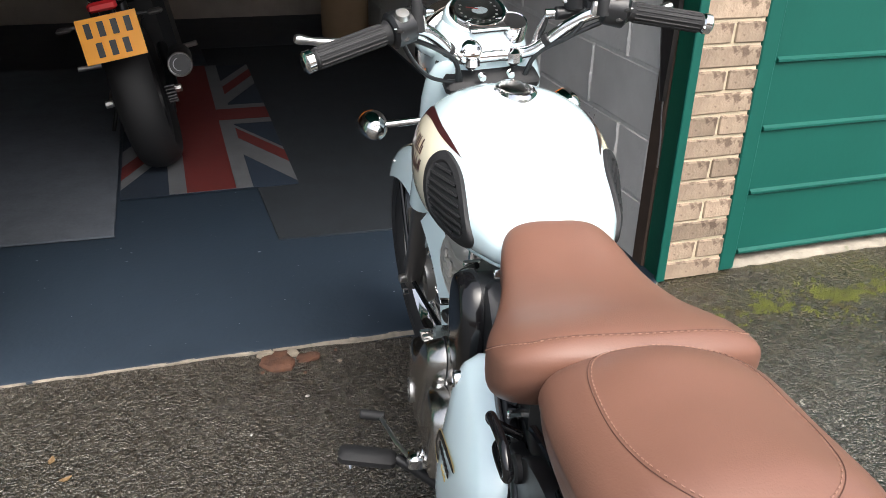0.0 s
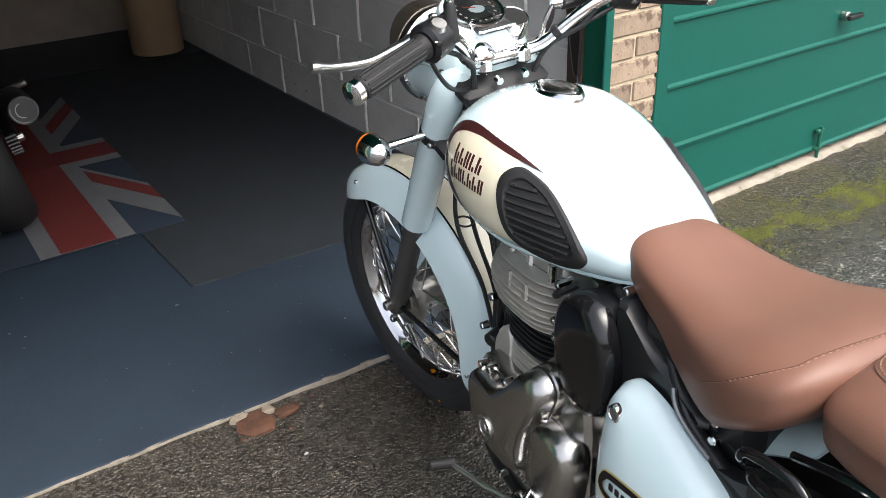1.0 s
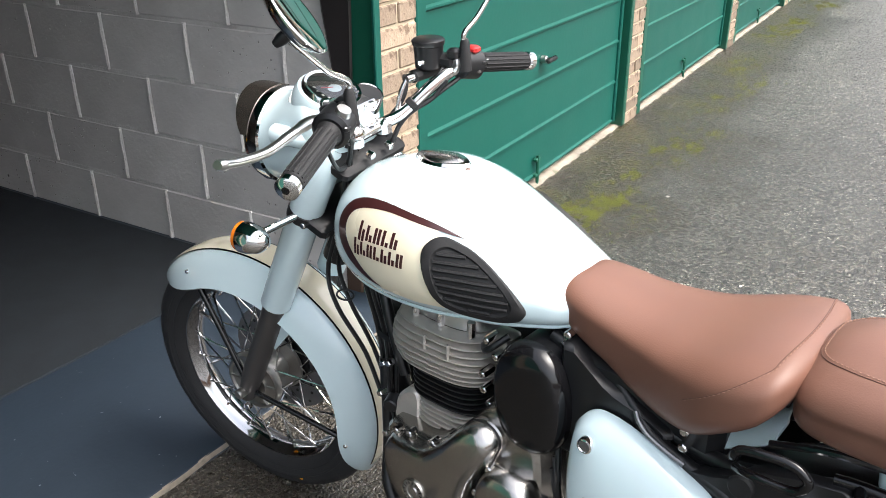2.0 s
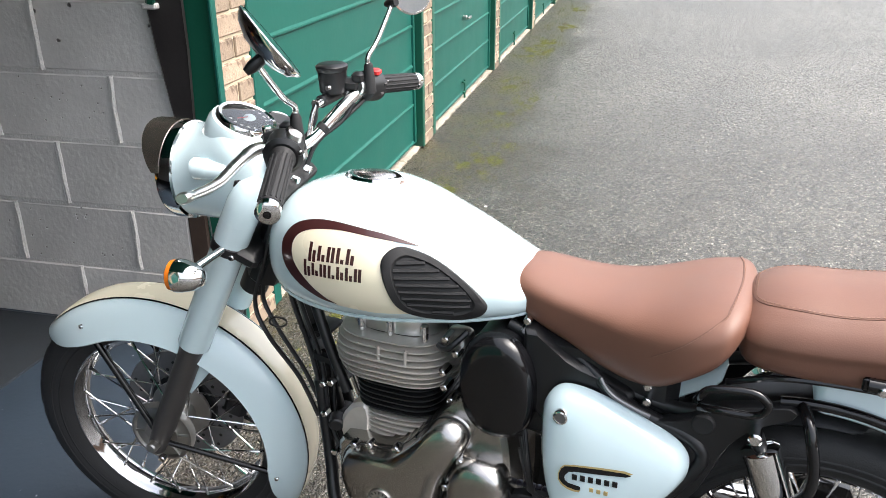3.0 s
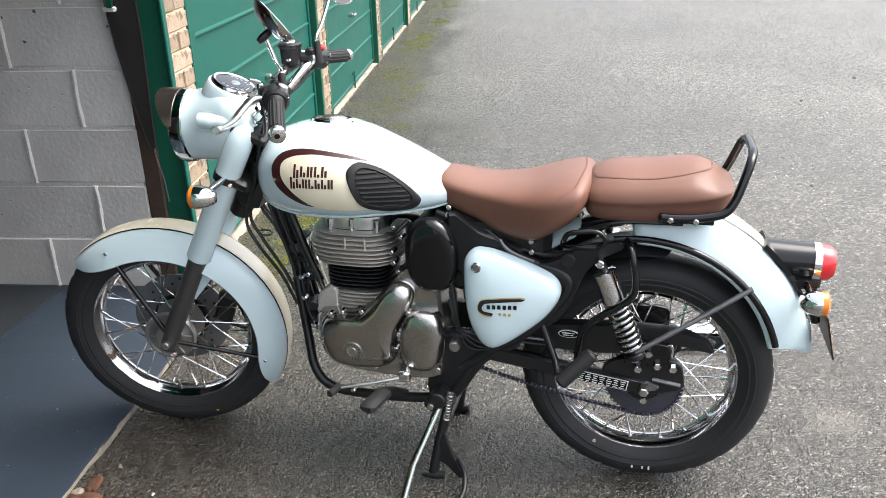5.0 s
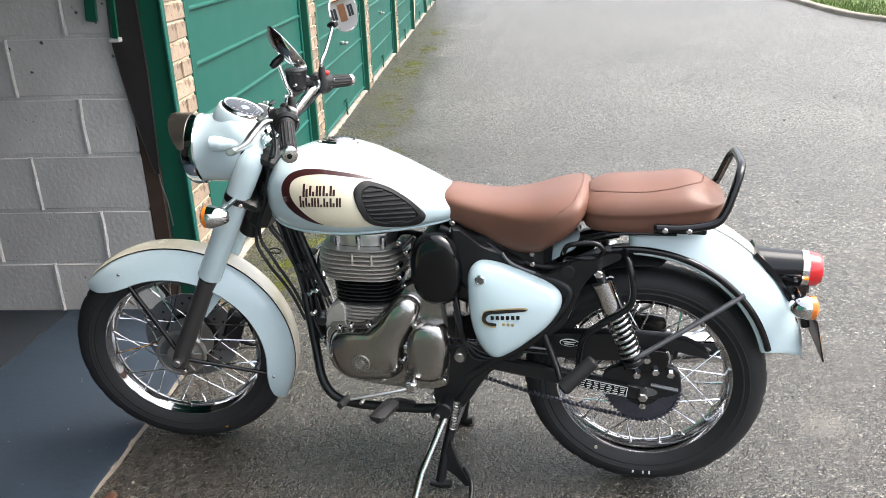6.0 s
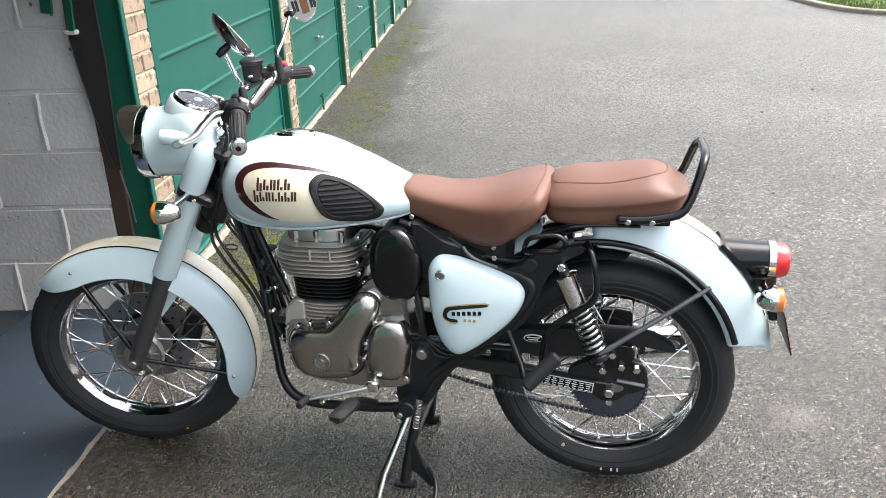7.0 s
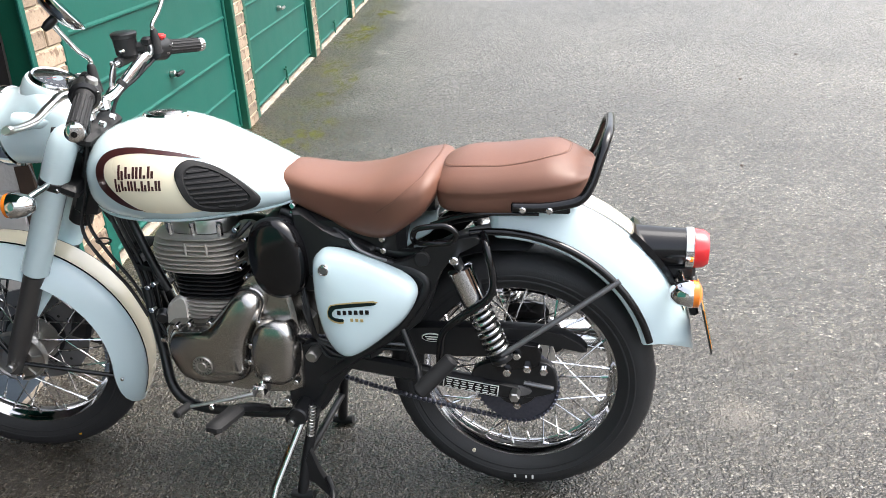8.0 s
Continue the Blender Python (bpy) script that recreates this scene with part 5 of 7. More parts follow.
    part("mudguard_rail", Geo().tube(edge, 0.0085, 10), BLACK, rear_mudguard, "black tubular mudguard rail")
    # The stay is black; grey steel colour paints in its sky highlight.
    part("mudguard_stay", Geo().tube([(0.035, s * 0.145, 0.45), (-0.10, s * 0.128, 0.545), (-0.225, s * 0.108, 0.633)], 0.0066, 12), GREYSTEEL, rear_mudguard)
    part("seat_base_rail", Geo().tube(catmull([(0.19, s * 0.118, 0.757), (0.12, s * 0.120, 0.780), (0.05, s * 0.120, 0.788), (-0.05, s * 0.12, 0.79)], 4), 0.0055, 8), BLACK, pillion)
    part("pillion_peg_hanger", Geo().tube(catmull([(0.075, s * 0.105, 0.735), (0.062, s * 0.15, 0.72), (0.047, s * 0.163, 0.65), (0.060, s * 0.165, 0.603), (0.121, s * 0.165, 0.555), (0.165, s * 0.16, 0.51), (0.175, s * 0.16, 0.46), (0.178, s * 0.16, 0.42)], 6), 0.0095, 10), BLACK, bike, "bent black tube bracket")
    part("hook_rail", Geo().tube(catmull([(0.23, s * 0.12, 0.715), (0.223, s * 0.158, 0.744), (0.208, s * 0.165, 0.765), (0.151, s * 0.165, 0.773), (0.128, s * 0.164, 0.761), (0.126, s * 0.162, 0.747), (0.144, s * 0.160, 0.731), (0.197, s * 0.158, 0.727), (0.222, s * 0.14, 0.715)], 5), 0.0065, 14), BLACK, bike, "small looped black luggage hook")
    peg2 = part("pillion_footpeg", Geo().rod((0.214, s * 0.240, 0.394), (0.136, s * 0.205, 0.470), 0.019, 14, chamfer=0.006), GRIP, bike, "folded pillion footpeg with black rubber")
    part("peg_bracket", Geo().tube([(0.278, s * 0.12, 0.505), (0.235, s * 0.15, 0.41), (0.22, s * 0.195, 0.392)], 0.009, 10), SATIN, peg2)
    # Rear end plates of the swinging arm with bolts and the axle nut.
    plate = part("axle_plate", Geo().slab(smooth2([(0.11, 0.385), (0.05, 0.412), (-0.05, 0.418), (-0.082, 0.40), (-0.090, 0.350), (-0.075, 0.330), (-0.02, 0.315), (0.03, 0.312), (0.11, 0.322)], 3), 0.092, 0.110, lambda a, b, d: Vector((a, s * d, b)), 0.003), SATIN, bike)
    part("axle_nut", Geo().rod((0.008, s * 0.10, 0.335), (0.008, s * 0.146, 0.335), 0.013, 6, chamfer=0.003), ALLOY, plate)
    part("axle_washer", Geo().slab(ellipse(0.004, 0.337, 0.034, 0.014, 28), 0.105, 0.1145, lambda a, b, d: Vector((a, s * d, b)), 0.0015), GREYSTEEL, plate)
    part("adjuster_rod", Geo().rod((-0.012, s * 0.114, 0.361), (-0.082, s * 0.114, 0.350), 0.0055, 8), GREYSTEEL, plate)
    part("shock_lug", Geo().slab(smooth2([(0.06, 0.40), (0.05, 0.455), (0.02, 0.465), (-0.045, 0.462), (-0.052, 0.425), (-0.03, 0.40)], 2), 0.098, 0.118, lambda a, b, d: Vector((a, s * d, b)), 0.003), BLACK, plate)
    for bx, bz in ((0.003, 0.439), (0.026, 0.393), (-0.021, 0.406), (-0.06, 0.402)):
        part("plate_bolt", Geo().rod((bx, s * 0.104, bz), (bx, s * 0.132, bz), 0.0105, 6, chamfer=0.002), CHROME, plate)
    part("carrier_bolt", Geo().rod((0.006, s * 0.08, 0.288), (0.006, s * 0.108, 0.288), 0.0105, 6, chamfer=0.002), CHROME, plate)
    part("hub_carrier", Geo().turn(REAR_AXLE, (0, s, 0), [(0.0, 0.088), (0.052, 0.088), (0.056, 0.082), (0.056, 0.070)], 40), SATIN, rear_wheel)

# Chain, sprocket and guard on the left.
sp = Geo().turn(REAR_AXLE, (0, 1, 0), [(0.05, 0.078), (0.097, 0.078), (0.097, 0.084), (0.05, 0.084)], 40, loop=True)
for k in range(48):
    a = 2 * math.pi * k / 48
    sp.box(REAR_AXLE + Vector((0.0985 * math.cos(a), 0.081, 0.0985 * math.sin(a))), (0.009, 0.004, 0.006), 0.001, Matrix.Rotation(-a, 3, "Y"))
part("sprocket", sp, CHAIN, rear_wheel, "toothed rear sprocket")
chain = Geo()
path = []
for i in range(41):
    a = radians(-100 + 200 * i / 40)
    path.append(REAR_AXLE + Vector((-0.100 * math.cos(a), 0.081, 0.100 * math.sin(a))))
front_s = Vector((0.585, 0.081, 0.40))
for i in range(1, 14):
    path.append(path[40].lerp(front_s + Vector((0, 0, 0.035)), i / 13))
low_run = [path[0].lerp(front_s + Vector((0, 0, -0.035)), i / 26) + Vector((0, 0, -0.012 * math.sin(math.pi * i / 26))) for i in range(27)]
full = low_run[::-1] + path
acc, step = 0.0, 0.0127
for a, b in zip(full, full[1:]):
    d = b - a
    while acc < d.length:
        q = a + d * (acc / d.length)
        ang = math.atan2(d.z, d.x)
        chain.box(q, (0.0115, 0.013, 0.009), 0.002, Matrix.Rotation(-ang, 3, "Y"))
        acc += step
    acc -= d.length
part("chain", chain, CHAIN, bike, "dark oiled drive chain")
guard = Geo().slab(smooth2([(0.36, 0.455), (0.28, 0.48), (0.19, 0.489), (0.07, 0.497), (-0.07, 0.493), (-0.13, 0.472), (-0.153, 0.452), (-0.148, 0.443), (-0.055, 0.458), (0.02, 0.44), (0.05, 0.42), (0.18, 0.412), (0.34, 0.425)], 3), 0.066, 0.100, lambda a, b, d: Vector((a, d, b)), 0.003)
chain_guard = part("chain_guard", guard, SATIN, bike, "black chain guard")
part("oval_sticker", Geo().slab(ellipse(0.207, 0.462, 0.026, 0.011, 24), 0.098, 0.1035, lambda a, b, d: Vector((a, d, b)), 0.0005), WHITE_INK, chain_guard, "small oval black and white sticker")
part("sticker_face", Geo().slab(ellipse(0.207, 0.462, 0.0235, 0.009, 24), 0.102, 0.1045, lambda a, b, d: Vector((a, d, b)), 0.0005), BLACK, chain_guard)
for k, w in ((0, 0.034), (1, 0.026)):
    part("sticker_bar", Geo().box((0.207, 0.1046, 0.465 - 0.006 * k), (w, 0.001, 0.003), 0.0003), WHITE_INK, chain_guard)
rot = Matrix.Rotation(radians(-8), 3, "Y")
label_plate = part("tyre_label", Geo().box((0.115, 0.1195, 0.345), (0.135, 0.002, 0.030), 0.0006, rot), WHITE_INK, bike, "white printed tyre pressure label")
part("label_field", Geo().box(Vector((0.115, 0.1202, 0.345)) + rot @ Vector((0, 0.0006, 0)), (0.129, 0.001, 0.0255), 0.0004, rot), BLACK, label_plate)
for k in range(7):
    for row in range(4):
        off = rot @ Vector((0.053 - 0.0178 * k, 0.0018, 0.0093 - 0.0062 * row))
        part("label_bar", Geo().box(Vector((0.115, 0.1202, 0.345)) + off, (0.015 - 0.003 * ((k * 2 + row) % 3), 0.001, 0.0026), 0.0003, rot), WHITE_INK, label_plate)

# Stands, pegs, gear lever.
side_stand = part("side_stand", Geo().tube([(0.540, 0.15, 0.245), (0.60, 0.235, 0.09), (0.6165, 0.283, 0.010)], 0.012, 12, flat=0.7), CHROME, bike, "chromed side stand swung down")
part("stand_cam", Geo().rod((0.560, 0.150, 0.243), (0.563, 0.172, 0.240), 0.021, 24, chamfer=0.003), SATIN, side_stand, "black stand pivot cam")
part("cam_bolt", Geo().rod((0.563, 0.17, 0.240), (0.563, 0.182, 0.240), 0.009, 8, chamfer=0.002), ALLOY, side_stand)
part("stand_foot", Geo().box((0.617, 0.286, 0.007), (0.024, 0.034, 0.010), 0.003), CHROME, side_stand)
part("stand_pivot", Geo().rod((0.545, 0.11, 0.255), (0.545, 0.175, 0.255), 0.024, 18, chamfer=0.004), SATIN, side_stand)
coil = [Vector((0.51, 0.155, 0.28)).lerp(Vector((0.525, 0.16, 0.19)), i / 96) + 0.008 * Vector((math.cos(i * 0.65), math.sin(i * 0.65), 0)) for i in range(97)]
part("stand_spring", Geo().tube(coil, 0.0022, 6), ALLOY, side_stand, "small steel return spring")
centre_stand = part("centre_stand", Geo().rod((0.52, -0.15, 0.245), (0.52, 0.15, 0.245), 0.016, 14), SATIN, bike, "black centre stand bearing the motorcycle")
for s in (-1, 1):
    part("stand_leg", Geo().tube([(0.52, s * 0.12, 0.245), (0.545, s * 0.15, 0.12), (0.562, s * 0.168, 0.02)], 0.014, 12), SATIN, centre_stand)
    part("stand_shoe", Geo().tube([(0.59, s * 0.17, 0.016), (0.562, s * 0.17, 0.011), (0.53, s * 0.17, 0.016)], 0.0125, 10), SATIN, centre_stand)
part("cross_bar", Geo().rod((0.545, -0.15, 0.12), (0.545, 0.15, 0.12), 0.010, 10), SATIN, centre_stand)
part("lever_plate", Geo().slab([(0.529, 0.150), (0.511, 0.091), (0.473, 0.010), (0.487, 0.006), (0.525, 0.045), (0.552, 0.060), (0.545, 0.120)], 0.150, 0.165, lambda a, b, d: Vector((a, d, b)), 0.002), SATIN, centre_stand)
part("kick_lever", Geo().tube(catmull([(0.49, 0.165, 0.07), (0.465, 0.20, 0.055), (0.458, 0.235, 0.03), (0.462, 0.265, 0.018)], 5), 0.0075, 10), SATIN, centre_stand)
part("kick_pad", Geo().box((0.462, 0.275, 0.017), (0.03, 0.045, 0.014), 0.004), GRIP, centre_stand)
peg = part("footpeg", Geo().tube([(0.645, 0.13, 0.245), (0.665, 0.185, 0.283), (0.68, 0.222, 0.301)], 0.011, 10), SATIN, bike, "rider's footpeg with black rubber")
part("peg_rubber", Geo().box((0.682, 0.277, 0.307), (0.045, 0.112, 0.028), 0.009, Matrix.Rotation(radians(-8), 3, "Z") @ Matrix.Rotation(radians(6), 3, "X")), GRIP, peg, "black ribbed peg rubber")
part("peg_bolt", Geo().rod((0.69, 0.31, 0.277), (0.69, 0.315, 0.294), 0.006, 8), CHROME, peg)
peg_r = part("footpeg", Geo().tube([(0.655, -0.13, 0.235), (0.66, -0.225, 0.262)], 0.011, 10), SATIN, bike, "rider's footpeg with black rubber")
part("peg_rubber", Geo().box((0.67, -0.275, 0.27), (0.045, 0.105, 0.028), 0.009), GRIP, peg_r)
part("brake_pedal", Geo().tube(catmull([(0.60, -0.16, 0.24), (0.72, -0.19, 0.25), (0.82, -0.2, 0.27)], 5), 0.008, 8), CHROME, bike, "chromed rear brake pedal")
gear = part("gear_lever", Geo().tube([(0.625, 0.195, 0.335), (0.70, 0.220, 0.324), (0.800, 0.242, 0.308)], 0.0045, 10), LEVER, bike, "chromed gear lever with rubber tip")
part("lever_clamp", Geo().box((0.628, 0.19, 0.338), (0.032, 0.03, 0.03), 0.005), CHROME, gear)
part("lever_rubber", Geo().rod((0.799, 0.232, 0.308), (0.807, 0.284, 0.313), 0.0105, 12, chamfer=0.003), GRIP, gear)
part("linkage", Geo().rod((0.628, 0.18, 0.345), (0.60, 0.17, 0.42), 0.004, 8), CHROME, gear)

# Fork.
for s in (-1, 1):
    y = s * 0.095
    leg = part("fork_slider", Geo().tube([fork_at(-0.035, y), fork_at(-0.03, y), fork_at(0.02, y), fork_at(0.05, y), fork_at(0.30, y)], [0.014, 0.021, 0.024, 0.0265, 0.0265], 20), FORK, bike, "grey fork slider", m=TURNED)
    part("shroud_tube", Geo().tube([fork_at(0.305, y), fork_at(0.31, y), fork_at(0.57, y), fork_at(0.58, y)], [0.03, 0.0345, 0.0345, 0.0335], 24), ICE, leg, "ice blue upper fork cover", m=TURNED)
    part("clamp_band", Geo().rod(fork_at(0.568, y), fork_at(0.592, y), 0.0365, 24, chamfer=0.003), SATIN, leg, m=TURNED)
    part("upper_cover", Geo().tube([fork_at(0.585, y), fork_at(0.645, y), fork_at(0.66, y)], [0.0345, 0.0352, 0.030], 24), ICE, leg, m=TURNED)
    part("axle_cap", Geo().rod(FRONT_AXLE + Vector((0, s * 0.07, 0)), FRONT_AXLE + Vector((0, s * 0.135, 0)), 0.013, 10, chamfer=0.003), ALLOY, leg, m=TURNED)
    part("axle_clamp_bolt", Geo().rod(fork_at(-0.02, y + s * 0.02, -0.03), fork_at(-0.02, y + s * 0.035, -0.03), 0.009, 8, chamfer=0.002), CHROME, leg, m=TURNED)
    part("mudguard_stay", Geo().tube([fork_at(0.03, s * 0.082, 0.01), FRONT_AXLE + 0.31 * Vector((math.cos(radians(65)), 0, math.sin(radians(65)))) + Vector((0, s * 0.058, 0))], 0.0075, 10), BLACK, front_mudguard, m=WHEEL_POSE)
    part("mudguard_stay", Geo().tube([FRONT_AXLE + Vector((-0.035, s * 0.085, 0.0)), FRONT_AXLE + 0.315 * Vector((math.cos(radians(195)), 0, math.sin(radians(195)))) + Vector((0, s * 0.058, 0))], 0.0065, 10), BLACK, front_mudguard, m=WHEEL_POSE)
    for a, r, w in ((66, 0.316, 0.069), (193, 0.296, 0.079)):
        q = FRONT_AXLE + r * Vector((math.cos(radians(a)), 0, math.sin(radians(a)))) + Vector((0, s * w, 0))
        part("mudguard_bolt", Geo().rod(q, q + Vector((0, s * 0.008, 0)), 0.0055, 8, chamfer=0.002), CHROME, front_mudguard, m=WHEEL_POSE)
    # Bracket blade from slider to mudguard.
    part("fork_bracket", Geo().slab([(1.262, 0.580), (1.243, 0.522), (1.300, 0.455), (1.325, 0.468)], 0.080, 0.085, lambda a, b, d: Vector((a, s * d, b)), 0.001), ICE, front_mudguard, m=TURNED)
part("lower_yoke", Geo().box(fork_at(0.58, 0, -0.025), (0.09, 0.24, 0.03), 0.008, Matrix.Rotation(-RAKE, 3, "Y")), SATIN, bike, "black lower fork yoke", m=TURNED)
disc = Geo().turn(FRONT_AXLE + Vector((0, -0.062, 0)), (0, 1, 0), [(0.08, -0.003), (0.15, -0.003), (0.15, 0.003), (0.08, 0.003)], 48, loop=True)
part("brake_disc", disc, GREYSTEEL, front_wheel, "drilled steel brake disc", m=WHEEL_POSE)
for k in range(30):
    a = 2 * math.pi * k / 30
    r = (0.100, 0.118, 0.136)[k % 3]
    q = FRONT_AXLE + Vector((r * math.cos(a), -0.0655, r * math.sin(a)))
    part("disc_hole", Geo().rod(q, q + Vector((0, 0.0075, 0)), 0.0045, 8), DIAL, front_wheel, m=WHEEL_POSE)
part("hub_plate", Geo().turn(FRONT_AXLE, (0, 1, 0), [(0.014, 0.060), (0.040, 0.060), (0.044, 0.056), (0.066, 0.054), (0.070, 0.059), (0.075, 0.059), (0.077, 0.050), (0.077, 0.040)], 40), ALLOY, front_wheel, m=WHEEL_POSE)
for k in range(6):
    a = 2 * math.pi * k / 6
    u = Vector((math.cos(a), 0, math.sin(a)))
    part("hub_rib", Geo().rod(FRONT_AXLE + u * 0.042 + Vector((0, 0.056, 0)), FRONT_AXLE + u * 0.070 + Vector((0, 0.055, 0)), 0.0035, 6), ALLOY, front_wheel, m=WHEEL_POSE)
part("brake_carrier", Geo().turn(FRONT_AXLE + Vector((0, -0.055, 0)), (0, 1, 0), [(0.02, -0.006), (0.085, -0.004), (0.085, 0.004), (0.02, 0.006)], 24, loop=True), SATIN, front_wheel, m=WHEEL_POSE)
part("brake_caliper", Geo().box(FRONT_AXLE + Vector((-0.14, -0.075, 0.03)), (0.06, 0.05, 0.11), 0.012, Matrix.Rotation(radians(-20), 3, "Y")), SATIN, front_wheel, "black brake caliper", m=WHEEL_POSE)

# Headlamp nacelle with instruments.
LAMP = Vector((1.229, 0, 0.957))
lamp_dir = Vector((1, 0, -0.02)).normalized()
NACELLE = [  # x, half width, crown z, widest z, lower z
    (1.252, 0.094, 1.051, 0.957, 0.863), (1.217, 0.095, 1.056, 0.958, 0.864), (1.175, 0.098, 1.068, 0.960, 0.868), (1.14, 0.100, 1.074, 0.964, 0.874), (1.112, 0.098, 1.064, 0.972, 0.884),
    (1.088, 0.090, 1.048, 0.978, 0.900), (1.072, 0.076, 1.036, 0.982, 0.925), (1.064, 0.04, 1.005, 0.985, 0.955)]
rings = []
for i in range(33):
    x = 1.252 - 0.188 * i / 32
    w, zt, zw, zb = lerp_table(NACELLE, x)
    flat = min(1.0, max(0.0, (1.232 - x) / 0.1))
    ring = []
    for j in range(40):
        a = 2 * math.pi * j / 40
        c, sn = math.cos(a), math.sin(a)
        pw = 1 - 0.35 * flat
        ring.append(Vector((x, w * math.copysign(abs(c) ** pw, c), zw + ((zt - zw) if sn > 0 else (zw - zb)) * math.copysign(abs(sn) ** pw, sn))))
    rings.append(ring)
nacelle = part("headlamp_nacelle", Geo().loft(rings), ICE, bike, "ice blue headlamp nacelle holding the instruments", sharp=60, m=TURNED)
for s in (-1, 1):
    shoulder = [fork_at(0.60, s * 0.0945), fork_at(0.64, s * 0.0945), fork_at(0.68, s * 0.090), fork_at(0.71, s * 0.080), fork_at(0.73, s * 0.068)]
    part("lamp_shoulder", Geo().tube(shoulder, [0.0352, 0.0358, 0.036, 0.032, 0.018], 24), ICE, nacelle, m=TURNED)
    pod_line = [Vector((1.105, s * 0.080, 0.992)), Vector((1.135, s * 0.090, 0.994)), Vector((1.165, s * 0.097, 0.997)), Vector((1.186, s * 0.099, 0.999)), Vector((1.190, s * 0.099, 0.999))]
    part("pilot_pod", Geo().tube(catmull(pod_line, 3), [0.014] * 3 + [0.018] * 3 + [0.0205] * 3 + [0.0205] * 3 + [0.018], 24), ICE, nacelle, m=TURNED)
    part("pilot_lamp", Geo().turn(Vector((1.188, s * 0.099, 0.999)), Vector((1, s * 0.1, 0)), [(0.0, 0.009), (0.007, 0.008), (0.012, 0.005), (0.0155, 0.0), (0.0165, -0.004)], 24), CHROME, nacelle, "small clear pilot lamp", m=TURNED)
part("lamp_rim", Geo().turn(LAMP, lamp_dir, [(0.092, 0.018), (0.099, 0.022), (0.100, 0.043), (0.096, 0.055), (0.087, 0.060), (0.085, 0.055)], 48), CHROME, nacelle, "chromed headlamp rim", m=TURNED)
glass = mat("lamp_glass", (0.85, 0.88, 0.88), 0.05, coat=0.5)
part("lamp_glass", Geo().turn(LAMP, lamp_dir, [(0.0, 0.074), (0.04, 0.071), (0.065, 0.065), (0.087, 0.055)], 40), glass, nacelle, "clear round headlamp glass", m=TURNED)
visor = []
for i in range(21):
    a = radians(-75 + 150 * i / 20)
    d = Vector((0, math.sin(a), math.cos(a)))
    n1 = 0.074 * max(math.cos(a * 1.12), 0.0) ** 0.7 + 0.004
    q = LAMP + lamp_dir * 0.045 + d * 0.101
    visor.append([q, q + lamp_dir * n1 * 0.72 + d * 0.002, q + lamp_dir * n1 * 0.75 - d * 0.001, q - d * 0.003])
part("lamp_visor", Geo().loft(visor), SMOKED, nacelle, "chromed headlamp peak", m=TURNED)
dial_c = Vector((1.122, 0.004, 1.068))
dial_ax = Vector((-0.42, 0, 0.907)).normalized()
speedo = part("speedometer", Geo().turn(dial_c, dial_ax, [(0.060, -0.03), (0.060, 0.002), (0.056, 0.008), (0.050, 0.006), (0.049, 0.0)], 40), CHROME, nacelle, "round speedometer with chrome bezel", m=TURNED)
part("dial_collar", Geo().turn(dial_c, dial_ax, [(0.074, -0.045), (0.071, -0.014), (0.066, -0.004), (0.060, -0.002)], 40), ICE, nacelle, m=TURNED)
dial_glass = bpy.data.materials.new("dial_glass")
dial_glass.use_nodes = True
dg = dial_glass.node_tree.nodes["Principled BSDF"]
dg.inputs["Transmission Weight"].default_value, dg.inputs["Roughness"].default_value, dg.inputs["IOR"].default_value = 1.0, 0.02, 1.8
part("dial_lens", Geo().turn(dial_c, dial_ax, [(0.0, 0.0085), (0.03, 0.0078), (0.052, 0.006)], 40), dial_glass, speedo, "clear domed dial glass", m=TURNED)
part("dial_face", Geo().turn(dial_c, dial_ax, [(0.0, 0.0), (0.050, 0.001)], 32), DIAL, speedo, m=TURNED)
u1 = Vector((0, 1, 0))
u2 = dial_ax.cross(u1)
for k in range(13):
    a = radians(-210 + 240 * k / 12)
    q = dial_c + 0.038 * (math.cos(a) * u1 - math.sin(a) * u2) + dial_ax * 0.0022
    part("dial_mark", Geo().box(q, (0.0065, 0.0045, 0.001), 0.0003), WHITE_INK, speedo, m=TURNED)
part("needle", Geo().rod(dial_c + dial_ax * 0.004, dial_c + dial_ax * 0.004 + 0.034 * (u1 * 0.7 - u2 * 0.3), 0.0012, 6), RED_BUTTON, speedo, m=TURNED)
small_c = Vector((1.082, -0.057, 1.050))
gauge = part("fuel_gauge", Geo().turn(small_c, dial_ax, [(0.030, -0.03), (0.030, 0.002), (0.028, 0.005), (0.0262, 0.003)], 28), CHROME, nacelle, "small round gauge", m=TURNED)
part("gauge_face", Geo().turn(small_c, dial_ax, [(0.0, 0.0034), (0.0265, 0.0036)], 24), DIAL, gauge, m=TURNED)

panel = part("warning_panel", Geo().box((1.074, 0.0, 1.046), (0.030, 0.078, 0.012), 0.004, Matrix.Rotation(radians(-20), 3, "Y")), DIAL, nacelle, "black panel with chrome trim", m=TURNED)
for s in (-1, 1):
    part("panel_trim", Geo().rod((1.074 + s * 0.016, -0.04, 1.051 + s * 0.006), (1.074 + s * 0.016, 0.04, 1.051 + s * 0.006), 0.0035, 8), CHROME, panel, m=TURNED)
part("clamp_cap", Geo().turn((1.04, 0.046, 1.012), (-0.8, 0.0, 0.6), [(0.0, 0.012), (0.014, 0.010), (0.021, 0.004), (0.022, -0.006)], 28), CHROME, nacelle, "round polished clamp cap", m=TURNED)
